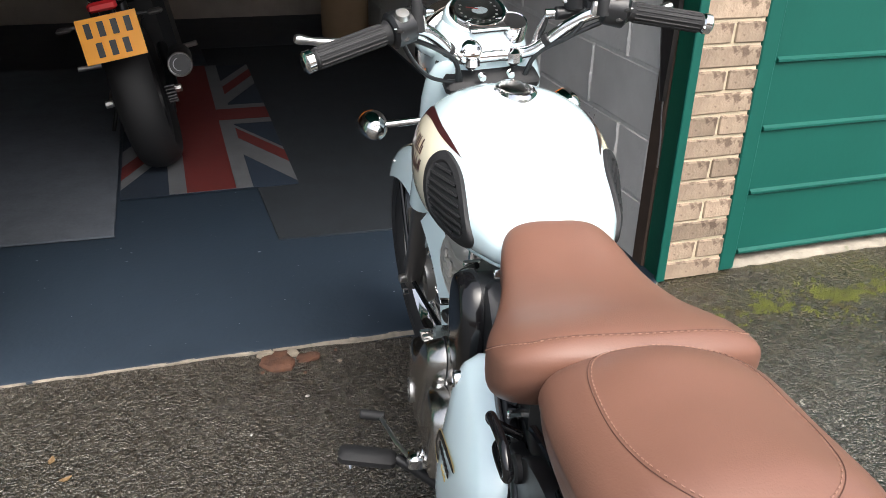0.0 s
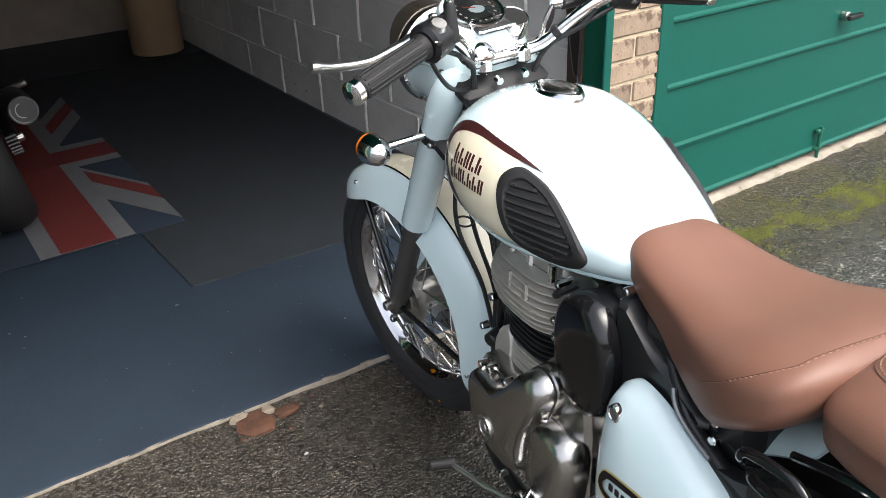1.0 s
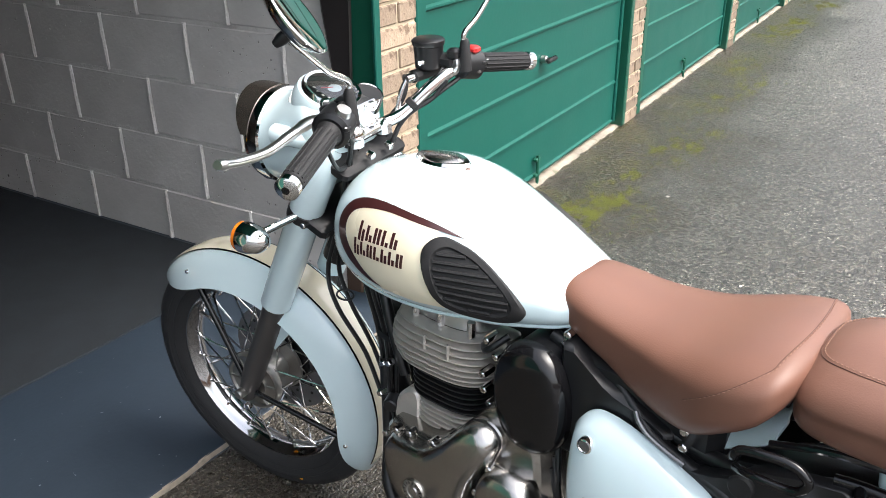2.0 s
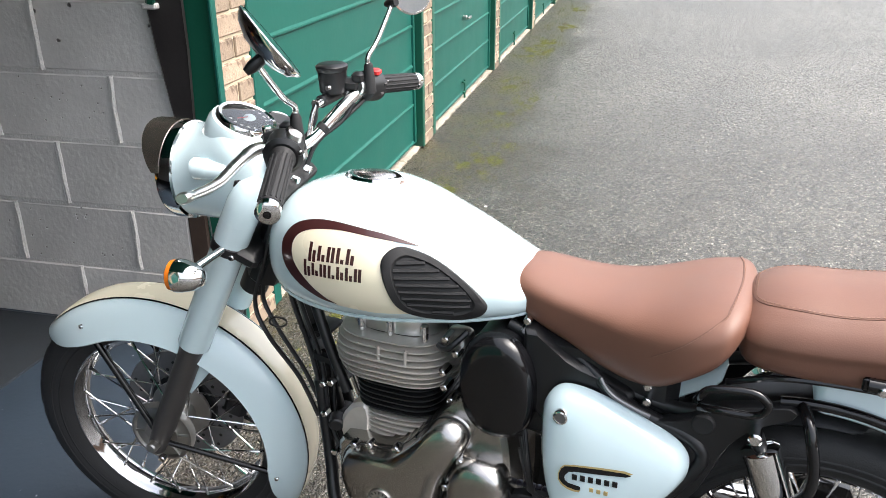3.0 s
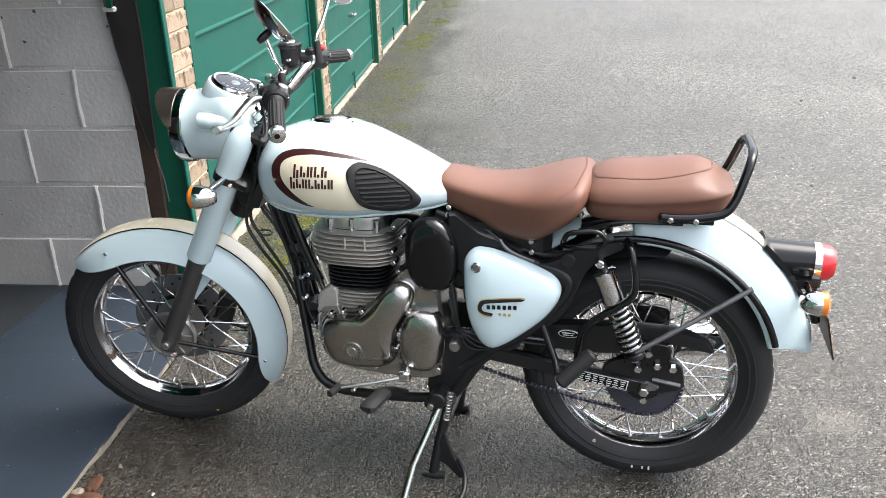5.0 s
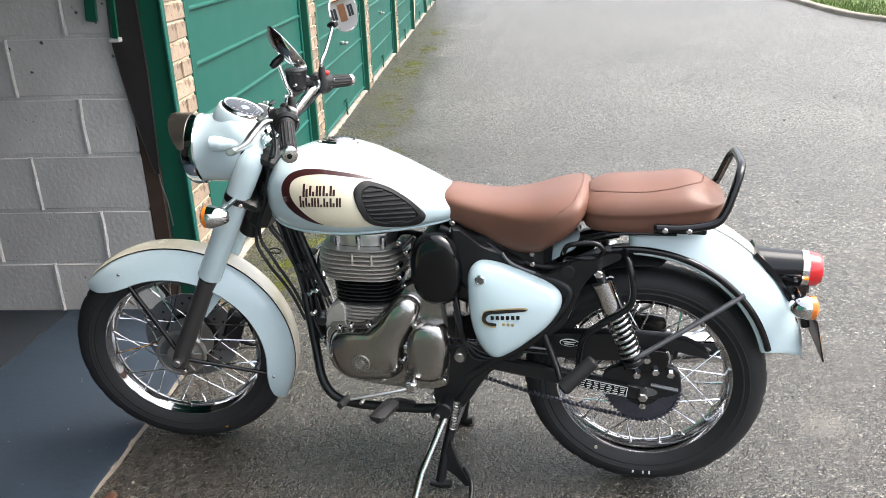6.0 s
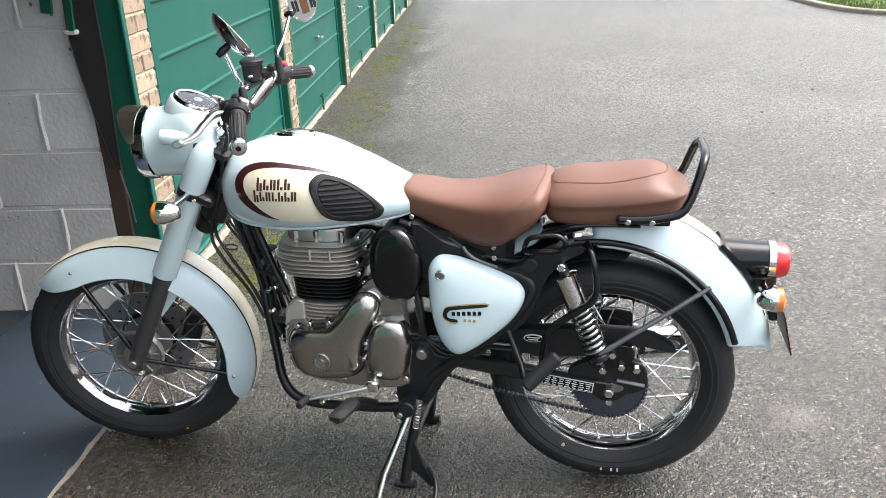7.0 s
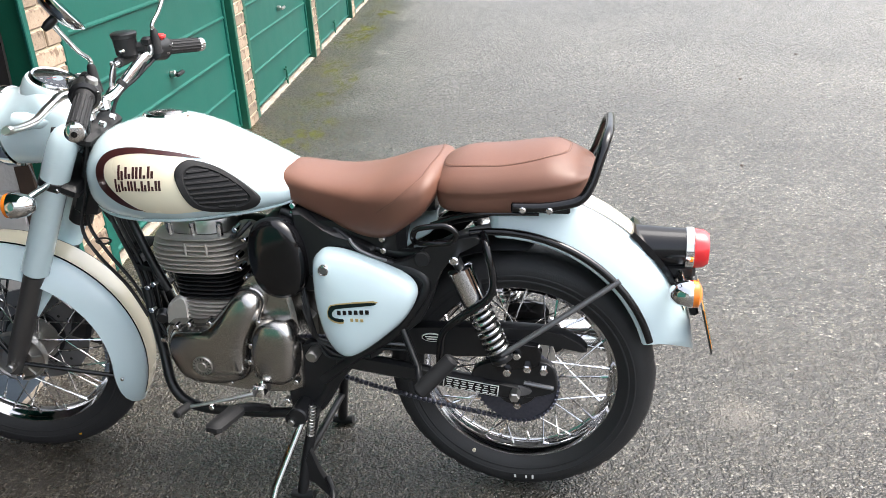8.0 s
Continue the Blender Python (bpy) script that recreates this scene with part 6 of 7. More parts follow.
part("upper_yoke", Geo().box((1.075, 0, 0.955), (0.10, 0.20, 0.028), 0.008, Matrix.Rotation(-RAKE, 3, "Y")), GRIP, bike, "black upper fork yoke", m=TURNED)

# Bars: one bent chrome tube with grips, switches, levers and mirrors.
BAR0 = Vector((1.048, 0, 0.995))
half_bar = [(0.0, 0.0, 0.0), (0.0, 0.055, 0.0), (-0.022, 0.088, 0.014), (-0.062, 0.132, 0.060), (-0.088, 0.172, 0.086), (-0.104, 0.222, 0.091), (-0.124, 0.295, 0.079), (-0.142, 0.358, 0.066), (-0.148, 0.378, 0.062)]


MIRRORS = {1: ((0.914, 0.335, 1.262), (0.889, 0.338, 1.292), (-0.70, -0.42, 0.58)), -1: ((0.911, -0.28, 1.245), (0.888, -0.330, 1.275), (-0.80, 0.50, 0.2))}


def bar_at(k, s):
    p = half_bar[k]
    return BAR0 + Vector((p[0], s * p[1], p[2]))


line = [bar_at(k, 1) for k in range(8, 0, -1)] + [bar_at(k, -1) for k in range(0, 9)]
bars = part("handlebar", Geo().tube(catmull(line, 6), 0.0125, 14), CHROME, bike, "chromed one-piece handlebar", m=TURNED)
for s in (-1, 1):
    part("bar_clamp", Geo().box(BAR0 + Vector((0, s * 0.045, -0.005)), (0.04, 0.03, 0.035), 0.008), CHROME, bars, m=TURNED)
    part("clamp_bolt", Geo().rod(BAR0 + Vector((-0.02, s * 0.03, -0.03)), BAR0 + Vector((-0.035, s * 0.03, -0.035)), 0.008, 8, chamfer=0.002), CHROME, bars, m=TURNED)
    a, b = bar_at(5, s), bar_at(8, s)
    d = (b - a).normalized()
    grip_line = [a + d * 0.012, a + d * 0.014, a + d * 0.02, b - d * 0.006, b - d * 0.004]
    grip = part("grip", Geo().tube(grip_line, [0.017, 0.0225, 0.0180, 0.0180, 0.016], 20), GRIP, bars, "black ribbed rubber grip", m=TURNED)
    e1 = d.cross(Vector((0, 0, 1))).normalized()
    e2 = d.cross(e1)
    for j in range(14):
        off = 0.0178 * (math.cos(2 * math.pi * j / 14) * e1 + math.sin(2 * math.pi * j / 14) * e2)
        part("grip_rib", Geo().rod(a + d * 0.026 + off, b - d * 0.010 + off, 0.0020, 6), GRIP, grip, m=TURNED)
    part("bar_end", Geo().tube([b - d * 0.005, b, b + d * 0.012, b + d * 0.016], [0.015, 0.0195, 0.0195, 0.014], 20), CHROME, grip, "chromed bar end weight", m=TURNED)
    part("end_socket", Geo().rod(b + d * 0.010, b + d * 0.0166, 0.0065, 12), BLACK, grip, m=TURNED)
    pod_c = a - d * 0.012
    pod = part("switch_pod", Geo().tube([pod_c - d * 0.026, pod_c - d * 0.02, pod_c + d * 0.018, pod_c + d * 0.024], [0.022, 0.031, 0.033, 0.026], 18), SATIN, bars, "black switch housing", m=TURNED)
    if s < 0:
        part("kill_switch", Geo().box(pod_c + Vector((-0.014, 0, 0.029)), (0.026, 0.024, 0.014), 0.004), RED_BUTTON, pod, "red engine stop switch", m=TURNED)
    else:
        part("dip_switch", Geo().turn(pod_c + Vector((-0.020, 0, 0.026)), Vector((-0.5, 0, 0.85)), [(0, 0.006), (0.012, 0.006), (0.014, -0.004)], 16), ALLOY, pod, m=TURNED)
    # Lever with its perch.
    lv = [Vector((x, s * y, z)) for x, y, z in ((0.972, 0.172, 1.080), (1.006, 0.198, 1.082), (1.026, 0.232, 1.066), (1.034, 0.285, 1.052), (1.038, 0.345, 1.056), (1.036, 0.388, 1.066))]
    lever = part("brake_lever" if s < 0 else "clutch_lever", Geo().tube(catmull(lv, 5), [0.0145] * 8 + [0.0125] * 4 + [0.0115] * 9 + [0.0108, 0.0115, 0.0135, 0.014, 0.010], 14, flat=0.7), LEVER, bars, "polished alloy hand lever", m=TURNED)
    part("lever_perch", Geo().box(pod_c - d * 0.035 + Vector((0.018, 0, 0.004)), (0.045, 0.035, 0.026), 0.007), SATIN, lever, m=TURNED)
    perch = pod_c - d * 0.035 + Vector((0.018, 0, 0.004))
    part("perch_clamp", Geo().rod(pod_c - d * 0.046, pod_c - d * 0.030, 0.019, 18, chamfer=0.003), LEVER, lever, m=TURNED)
    part("pivot_bolt", Geo().rod(perch + Vector((0.018, 0, -0.012)), perch + Vector((0.018, 0, 0.018)), 0.0085, 10, chamfer=0.002), CHROME, lever, m=TURNED)
    part("cable_adjuster", Geo().tube([perch + Vector((0.022, -s * 0.012, 0.002)), perch + Vector((0.030, -s * 0.030, 0.002)), perch + Vector((0.034, -s * 0.046, 0.001))], [0.0085, 0.0085, 0.005], 12), CHROME, lever, m=TURNED)
    part("mirror_clamp", Geo().box(perch + Vector((-0.020, -s * 0.004, 0.016)), (0.026, 0.024, 0.022), 0.005), SATIN, lever, m=TURNED)
    for j, (bx, bz) in enumerate(((-0.030, 0.004), (-0.027, -0.014), (-0.010, 0.030))):
        part("switch_button", Geo().box(pod_c + d * (0.010 - 0.012 * j) + Vector((bx, 0, bz)), (0.010, 0.015, 0.010), 0.003), FORK if j == 1 else DIAL, pod, m=TURNED)
        part("switch_mark", Geo().box(pod_c + d * (0.018 - 0.010 * j) + Vector((-0.0318 + 0.004 * j, 0, 0.010)), (0.002, 0.005, 0.0022), 0.0005), WHITE_INK, pod, m=TURNED)
    # Mirror on a bent stem.
    foot = Vector((0.935, s * 0.182, 1.082))
    boot = part("mirror", Geo().tube([foot, foot + Vector((0, 0, 0.055)), foot + Vector((0, 0, 0.062))], [0.0135, 0.0095, 0.006], 14), GRIP, bars, "round chrome-backed mirror on a bent stem", m=TURNED)
    joint, centre, face = MIRRORS[s]
    joint, centre, face = Vector(joint), Vector(centre), Vector(face).normalized()
    low = foot + Vector((0, 0, 0.055))
    stem = [low, low + Vector((0, 0, 0.018)), low.lerp(joint, 0.35) + Vector((0, 0, 0.004)), low.lerp(joint, 0.8), joint]
    part("mirror_stem", Geo().tube(catmull(stem, 5), 0.0052, 10), CHROME, boot, m=TURNED)
    part("mirror_joint", Geo().tube([joint - face * 0.02, joint - face * 0.008, joint + face * 0.008, joint + face * 0.014], [0.006, 0.0095, 0.0095, 0.007], 16), SATIN, boot, m=TURNED)
    part("mirror_back", Geo().turn(centre, face, [(0.0, -0.024), (0.028, -0.021), (0.050, -0.012), (0.061, 0.0), (0.062, 0.003), (0.058, 0.005)], 40), CHROME, boot, "chromed mirror shell", m=TURNED)
    part("mirror_glass", Geo().turn(centre, face, [(0.058 * k / 8, 0.0058 - 0.0014 * (k / 8) ** 2) for k in range(9)], 40), MIRROR, boot, "round convex mirror glass", m=TURNED, sharp=80)
    # Indicator on its stalk.
    base = fork_at(0.585, s * 0.125, 0.0)
    tip = base + Vector((0.026, s * 0.088, -0.010))
    ind = part("indicator", Geo().rod(base, tip, 0.008, 12), CHROME, bike, "round chromed indicator with amber lens", m=TURNED)
    ax = Vector((-1, 0, 0))
    part("indicator_body", Geo().turn(tip + Vector((0.0, s * 0.012, 0)), ax, [(0.0, 0.042), (0.014, 0.038), (0.025, 0.022), (0.0305, 0.0), (0.0315, -0.014), (0.029, -0.016)], 28), CHROME, ind, m=TURNED)
    part("indicator_lens", Geo().turn(tip + Vector((0.0, s * 0.012, 0)), ax, [(0.0305, -0.012), (0.029, -0.024), (0.018, -0.033), (0.0, -0.036)], 28), AMBER, ind, "amber lens", m=TURNED)
res = Vector((1.008, -0.164, 1.108))
reservoir = part("brake_reservoir", Geo().tube([res + Vector((0, 0, -0.026)), res + Vector((0, 0, -0.022)), res + Vector((0, 0, 0.02)), res + Vector((0, 0, 0.022))], [0.024, 0.028, 0.030, 0.028], 24), SATIN, bars, "black brake fluid reservoir", m=TURNED)
part("reservoir_lid", Geo().tube([res + Vector((0, 0, 0.021)), res + Vector((0, 0, 0.024)), res + Vector((0, 0, 0.031)), res + Vector((0, 0, 0.034))], [0.031, 0.033, 0.033, 0.029], 24), SATIN, reservoir, m=TURNED)
part("master_cylinder", Geo().rod(res + Vector((0.0, -0.05, -0.034)), res + Vector((0.012, 0.045, -0.034)), 0.013, 14, chamfer=0.003), SATIN, reservoir, m=TURNED)
part("braided_hose", Geo().tube(catmull([res + Vector((0.016, 0.058, -0.036)), res + Vector((0.022, 0.070, -0.058)), res + Vector((0.026, 0.082, -0.095))], 5), 0.0052, 10), SPRING, reservoir, "short bright braided hose", m=TURNED)
part("banjo", Geo().rod(res + Vector((0.012, 0.045, -0.034)), res + Vector((0.016, 0.062, -0.034)), 0.010, 10), CHROME, reservoir, m=TURNED)

for s in (-1, 1):
    q = bar_at(2, s).lerp(bar_at(3, s), 0.35)
    part("cable_clip", Geo().rod(q - (bar_at(3, s) - bar_at(2, s)).normalized() * 0.007, q + (bar_at(3, s) - bar_at(2, s)).normalized() * 0.007, 0.0145, 14, chamfer=0.002), GRIP, bars, m=TURNED)

# Cables and hoses from the bars past the head.
routes = (((5, 1), 0.085, 0.33), ((5, 1), 0.05, 0.25), ((4, -1), -0.04, 0.25), ((5, -1), -0.06, 0.20))
for (k, s), yy, dd in routes:
    q = bar_at(k, s)
    b3, b2 = TURNED @ (bar_at(3, s) + Vector((-0.006, 0, -0.020))), TURNED @ (bar_at(2, s) + Vector((0.004, -s * 0.01, -0.026)))
    pts = [TURNED @ (q + Vector((0.0, -s * 0.02, -0.014))), b3, b2, TURNED @ fork_at(0.60, yy, -0.07), TURNED @ fork_at(0.48, yy, -0.085), Vector((1.07, yy, 0.64)), Vector((1.02, yy * 0.7, 0.54)), Vector((0.985, yy * 0.6, 0.45))]
    part("cable", Geo().tube(catmull(pts, 6), 0.0048, 8), SATIN, bike, "black control cable")
part("brake_hose", Geo().tube(catmull([res + Vector((0.016, 0.058, -0.036)), res + Vector((0.03, 0.075, -0.09)), fork_at(0.62, -0.03, 0.02), fork_at(0.45, -0.08, 0.03), fork_at(0.25, -0.10, -0.04), FRONT_AXLE + Vector((-0.12, -0.09, 0.08))], 6), 0.005, 8), SATIN, bike, "black brake hose", m=TURNED)
part("head_cover", Geo().box((1.085, 0, 0.80), (0.07, 0.11, 0.17), 0.02, Matrix.Rotation(-RAKE, 3, "Y")), SATIN, bike)
for k, (x, z) in enumerate(((0.985, 0.64), (0.965, 0.52), (0.955, 0.44))):
    part("cable_tie", Geo().box((x, 0.0, z), (0.055, 0.06, 0.014), 0.005), GRIP, bike)

# Tail lamp, rear indicators and number plate hanger.
lamp_axis = Vector((-1, 0, -0.02)).normalized()
tc = Vector((-0.30, 0, 0.673))
tail = part("tail_lamp", Geo().tube([tc + Vector((0.07, 0, 0.0)), tc + Vector((-0.03, 0, 0.0)), tc + Vector((-0.068, 0, 0.0))], [0.052, 0.046, 0.0445], 28), BLACK, bike, "black tail lamp with chrome ring and red lens")
part("lamp_ring", Geo().turn(tc + lamp_axis * 0.066, lamp_axis, [(0.044, -0.002), (0.049, 0.0), (0.049, 0.016), (0.044, 0.02)], 32), CHROME, tail)
part("red_lens", Geo().turn(tc + lamp_axis * 0.066, lamp_axis, [(0.046, 0.014), (0.044, 0.038), (0.036, 0.050), (0.0, 0.054)], 32), RED, tail, "red lens")
part("lamp_bracket", Geo().box((-0.345, 0, 0.625), (0.09, 0.07, 0.035), 0.008), SATIN, tail)
for s in (-1, 1):
    base = Vector((-0.355, s * 0.02, 0.628))
    tip = Vector((-0.365, s * 0.095, 0.61))
    ind = part("indicator", Geo().rod(base, tip, 0.009, 12), CHROME, bike, "round chromed indicator with amber lens")
    ax = Vector((1, 0, 0))
    q = tip + Vector((0, s * 0.015, 0))
    part("indicator_body", Geo().turn(q, ax, [(0.0, 0.036), (0.014, 0.032), (0.025, 0.018), (0.0305, -0.006), (0.0305, -0.014), (0.029, -0.016)], 28), CHROME, ind)
    part("indicator_lens", Geo().turn(q, ax, [(0.0305, -0.012), (0.0295, -0.026), (0.018, -0.033), (0.0, -0.036)], 28), AMBER, ind, "amber lens")
hanger = part("plate_hanger", Geo().box((-0.385, 0, 0.565), (0.02, 0.05, 0.11), 0.005, Matrix.Rotation(radians(12), 3, "Y")), SATIN, bike, "black number plate hanger")
tiltm = Matrix.Rotation(radians(14), 3, "Y")
part("number_plate", Geo().box((-0.418, 0, 0.510), (0.004, 0.19, 0.115), 0.001, tiltm), SATIN, hanger, "number plate seen from its dark edge")
part("plate_face", Geo().box(Vector((-0.418, 0, 0.510)) + tiltm @ Vector((-0.0026, 0, 0)), (0.0015, 0.17, 0.098), 0.0003, tiltm), YELLOW, hanger)
for row in range(2):
    part("plate_bar", Geo().box(Vector((-0.418, 0, 0.510)) + tiltm @ Vector((-0.0034, 0, 0.022 - 0.044 * row)), (0.001, 0.135, 0.03), 0.0005, tiltm), BLACK, hanger)

# Cable ring under the left grip, frame clips, hoses and small hardware.
loop = [Vector((1.041, 0.088, 0.677)) + 0.017 * Vector((math.cos(t), math.sin(t), 0.2 * math.cos(t))) for t in [2 * math.pi * i / 20 for i in range(20)]]
part("clutch_cable", Geo().tube(catmull([(0.958, 0.205, 1.070), (0.962, 0.185, 1.020), (0.985, 0.145, 0.972), (1.020, 0.095, 0.950), (1.060, 0.045, 0.940), (1.075, 0.030, 0.880), (1.05, 0.035, 0.78)], 6), 0.0042, 8), SATIN, bike, "black clutch cable")
part("cable_ring", Geo().tube(loop, 0.0022, 8, loop=True), SATIN, bike, "black wire cable guide")
part("yoke_bolt", Geo().rod(fork_at(0.575, 0.10, -0.02), fork_at(0.575, 0.128, -0.02), 0.007, 8, chamfer=0.002), CHROME, bike, m=TURNED)
part("tube_clip", Geo().rod((1.004, 0.0, 0.615), (0.998, 0.0, 0.590), 0.027, 16, chamfer=0.002), GREYSTEEL, frame_tubes, "grey cable clip")
for k, (dy, dx) in enumerate(((0.030, 0.012), (0.036, -0.012), (0.026, -0.028))):
    part("hose", Geo().tube(catmull([(1.06 + dx, dy, 0.83), (1.02 + dx, dy + 0.012, 0.70), (0.985 + dx, dy + 0.008, 0.58), (0.96 + dx * 0.6, dy + 0.02, 0.45), (0.93 + dx, dy + 0.03, 0.33 + 0.05 * k)], 5), 0.0058 - 0.0008 * k, 8), SATIN, bike)
part("front_stay", Geo().tube(catmull([(0.985, 0.045, 0.735), (0.955, 0.055, 0.66), (0.925, 0.06, 0.585), (0.905, 0.06, 0.535)], 4), 0.0115, 12), SATIN, frame_tubes)
part("stay_bracket", Geo().slab([(0.99, 0.60), (0.915, 0.585), (0.915, 0.573), (0.99, 0.585)], 0.035, 0.05, lambda a, b, d: Vector((a, d, b)), 0.002), SATIN, frame_tubes)
for q in ((0.955, 0.06, 0.545), (0.930, 0.07, 0.560)):
    part("frame_bolt", Geo().rod(Vector(q), Vector(q) + Vector((0, 0.018, 0)), 0.008, 6, chamfer=0.002), CHROME, frame_tubes)
part("oil_switch", Geo().rod((0.925, 0.07, 0.475), (0.915, 0.098, 0.470), 0.016, 16, chamfer=0.003), SATIN, bike)
for q in ((0.938, 0.085, 0.495), (0.91, 0.10, 0.42), (0.80, 0.118, 0.235), (0.585, 0.120, 0.276)):
    part("frame_bolt", Geo().rod(Vector(q), Vector(q) + Vector((0, 0.02, 0)), 0.008, 6, chamfer=0.002), CHROME, frame_tubes)
# Saddle springs, brackets and wiring under the seats.
for x, z in ((0.308, 0.716), (0.307, 0.688), (0.523, 0.785), (0.526, 0.766)):
    part("seat_bolt", Geo().rod((x, 0.07, z), (x, 0.118 if x < 0.4 else 0.098, z), 0.0075, 8, chamfer=0.002), CHROME, rider_seat)
# Grey strip laid on the black frame rail to paint its highlight.
part("rail_highlight", Geo().tube(catmull([(0.386, 0.114, 0.716), (0.377, 0.118, 0.703), (0.358, 0.121, 0.688), (0.324, 0.123, 0.675), (0.298, 0.124, 0.668)], 4), 0.004, 8), GREYSTEEL, frame_tubes)
for k in range(4):
    part("wire", Geo().tube(catmull([(0.52, 0.10 + 0.006 * k, 0.60 - 0.02 * k), (0.50, 0.125, 0.52 - 0.015 * k), (0.49, 0.118, 0.45), (0.46 - 0.02 * k, 0.12, 0.40 + 0.008 * k), (0.36, 0.118, 0.41 + 0.006 * k)], 5), 0.004, 8), SATIN, bike)
for k in range(2):
    part("brake_line", Geo().tube([(0.47, 0.113, 0.415 + 0.022 * k), (0.36, 0.113, 0.432 + 0.016 * k), (0.26, 0.110, 0.428 + 0.014 * k)], 0.0042, 8), GREYSTEEL if k else SATIN, bike)
part("carburettor_body", Geo().box((0.655, 0.075, 0.715), (0.045, 0.04, 0.04), 0.006), ALLOY, engine)
for x, z in ((0.665, 0.730), (0.645, 0.705), (0.672, 0.66), (0.668, 0.63), (0.655, 0.605)):
    part("banjo_bolt", Geo().rod((x, 0.085, z), (x + 0.004, 0.115, z - 0.004), 0.008, 8, chamfer=0.002), CHROME, engine)
strip = []
for i in range(13):
    a = radians(131 + 20 * i / 12)
    d = Vector((math.cos(a), 0, math.sin(a)))
    strip.append([GUARD + d * r + Vector((0, y, 0)) for r, y in ((0.440, -0.052), (0.452, -0.050), (0.454, 0.0), (0.452, 0.050), (0.440, 0.052), (0.436, 0.0))])
part("tail_strip", Geo().loft(strip), BLACK, tail, "black lamp backing strip")
# ---- the dark motorcycle inside the garage ----
def lean_pose(x, y, z, heading, lean):
    return Matrix.Translation((x, y, z)) @ Matrix.Rotation(radians(90 - heading), 4, "Z") @ Matrix.Rotation(radians(-lean), 4, "X")


second = thing("motorcycle", lean_pose(-0.03, 3.76, 0.024, 2, 11), "dark sports motorcycle with yellow number plate leaning inside the garage", "motorcycle")


def plain_wheel(name, axle, r, w, rim, parent):
    prof = [(rim, -w * 0.36), (rim + 0.03, -w * 0.47), (r - 0.05, -w * 0.5), (r - 0.025, -w * 0.42), (r - 0.006, -w * 0.22), (r, 0)]
    prof = prof + [(a, -b) for a, b in reversed(prof[:-1])]
    wh = part(name, Geo().turn(axle, (0, 1, 0), prof, 64), GRIP, parent, "wide black tyre on a dark cast wheel")
    part("rim", Geo().turn(axle, (0, 1, 0), [(rim + 0.004, -w * 0.37), (rim - 0.02, -w * 0.3), (rim - 0.028, 0), (rim - 0.02, w * 0.3), (rim + 0.004, w * 0.37)], 48), SATIN, wh)
    for k in range(5):
        a = 2 * math.pi * k / 5
        part("wheel_spoke", Geo().tube([axle, axle + Vector((math.cos(a) * (rim - 0.02), 0, math.sin(a) * (rim - 0.02)))], [0.03, 0.016], 8), SATIN, wh)
    return wh


plain_wheel("rear_wheel", Vector((0, 0, 0.318)), 0.318, 0.175, 0.225, second)
plain_wheel("front_wheel", Vector((1.42, 0, 0.30)), 0.30, 0.12, 0.22, second)
for s in (-1, 1):
    part("swinging_arm", Geo().tube([(0.0, s * 0.125, 0.318), (0.25, s * 0.12, 0.36), (0.48, s * 0.10, 0.42)], 0.026, 10), SATIN, second)
    part("axle_nut", Geo().rod((0, s * 0.13, 0.318), (0, s * 0.165, 0.318), 0.017, 8, chamfer=0.003), ALLOY, second)
    part("fork_leg", Geo().rod((1.42, s * 0.1, 0.30), (1.13, s * 0.1, 0.95), 0.027, 12), SATIN, second)
    st = Vector((-0.21, s * 0.05, 0.70))
    ind = part("indicator", Geo().rod(st, st + Vector((-0.01, s * 0.10, -0.005)), 0.007, 8), SATIN, second, "small black indicator with smoked lens")
    part("indicator_lens", Geo().box(st + Vector((-0.015, s * 0.125, -0.005)), (0.035, 0.06, 0.022), 0.008), FORK, ind)
    part("footpeg", Geo().rod((0.30, s * 0.17, 0.42), (0.28, s * 0.27, 0.43), 0.012, 10), ALLOY, second)
    part("grip", Geo().rod((0.86, s * 0.24, 1.04), (0.82, s * 0.36, 1.02), 0.018, 12), GRIP, second)
sil = part("silencer", Geo().tube([(0.22, -0.17, 0.40), (0.10, -0.19, 0.43), (-0.16, -0.200, 0.455), (-0.185, -0.200, 0.46)], [0.035, 0.052, 0.052, 0.046], 24), SATIN, second, "dark silencer with a bright ring at its end")
part("silencer_ring", Geo().turn((-0.182, -0.200, 0.459), Vector((-1, -0.05, 0.2)), [(0.050, -0.008), (0.051, 0.003), (0.047, 0.006), (0.042, 0.003), (0.041, -0.006)], 28), ALLOY, sil, "bright end ring")
part("silencer_core", Geo().turn((-0.181, -0.200, 0.459), Vector((-1, -0.05, 0.2)), [(0.043, -0.004), (0.030, -0.002), (0.028, 0.002), (0.024, 0.002), (0.022, -0.006), (0.0, -0.006)], 24), DIAL, sil)
part("core_ring", Geo().turn((-0.181, -0.200, 0.459), Vector((-1, -0.05, 0.2)), [(0.029, 0.000), (0.028, 0.004), (0.025, 0.004), (0.024, 0.000)], 24), GREYSTEEL, sil)
tail2 = part("tail_unit", Geo().tube(catmull([(-0.28, 0, 0.79), (-0.1, 0, 0.80), (0.15, 0, 0.80), (0.45, 0, 0.80)], 5), [0.035] * 4 + [0.07] * 4 + [0.10] * 4 + [0.11] * 4, 20), BLACK, second, "black tail with seat")
part("tail_lamp", Geo().box((-0.292, 0, 0.765), (0.03, 0.11, 0.038), 0.010), RED, tail2, "red tail lamp")
part("rear_hugger", blade(Vector((0, 0, 0.318)), 0.345, 0.095, 60, 120, 16, 0.02), SATIN, second)
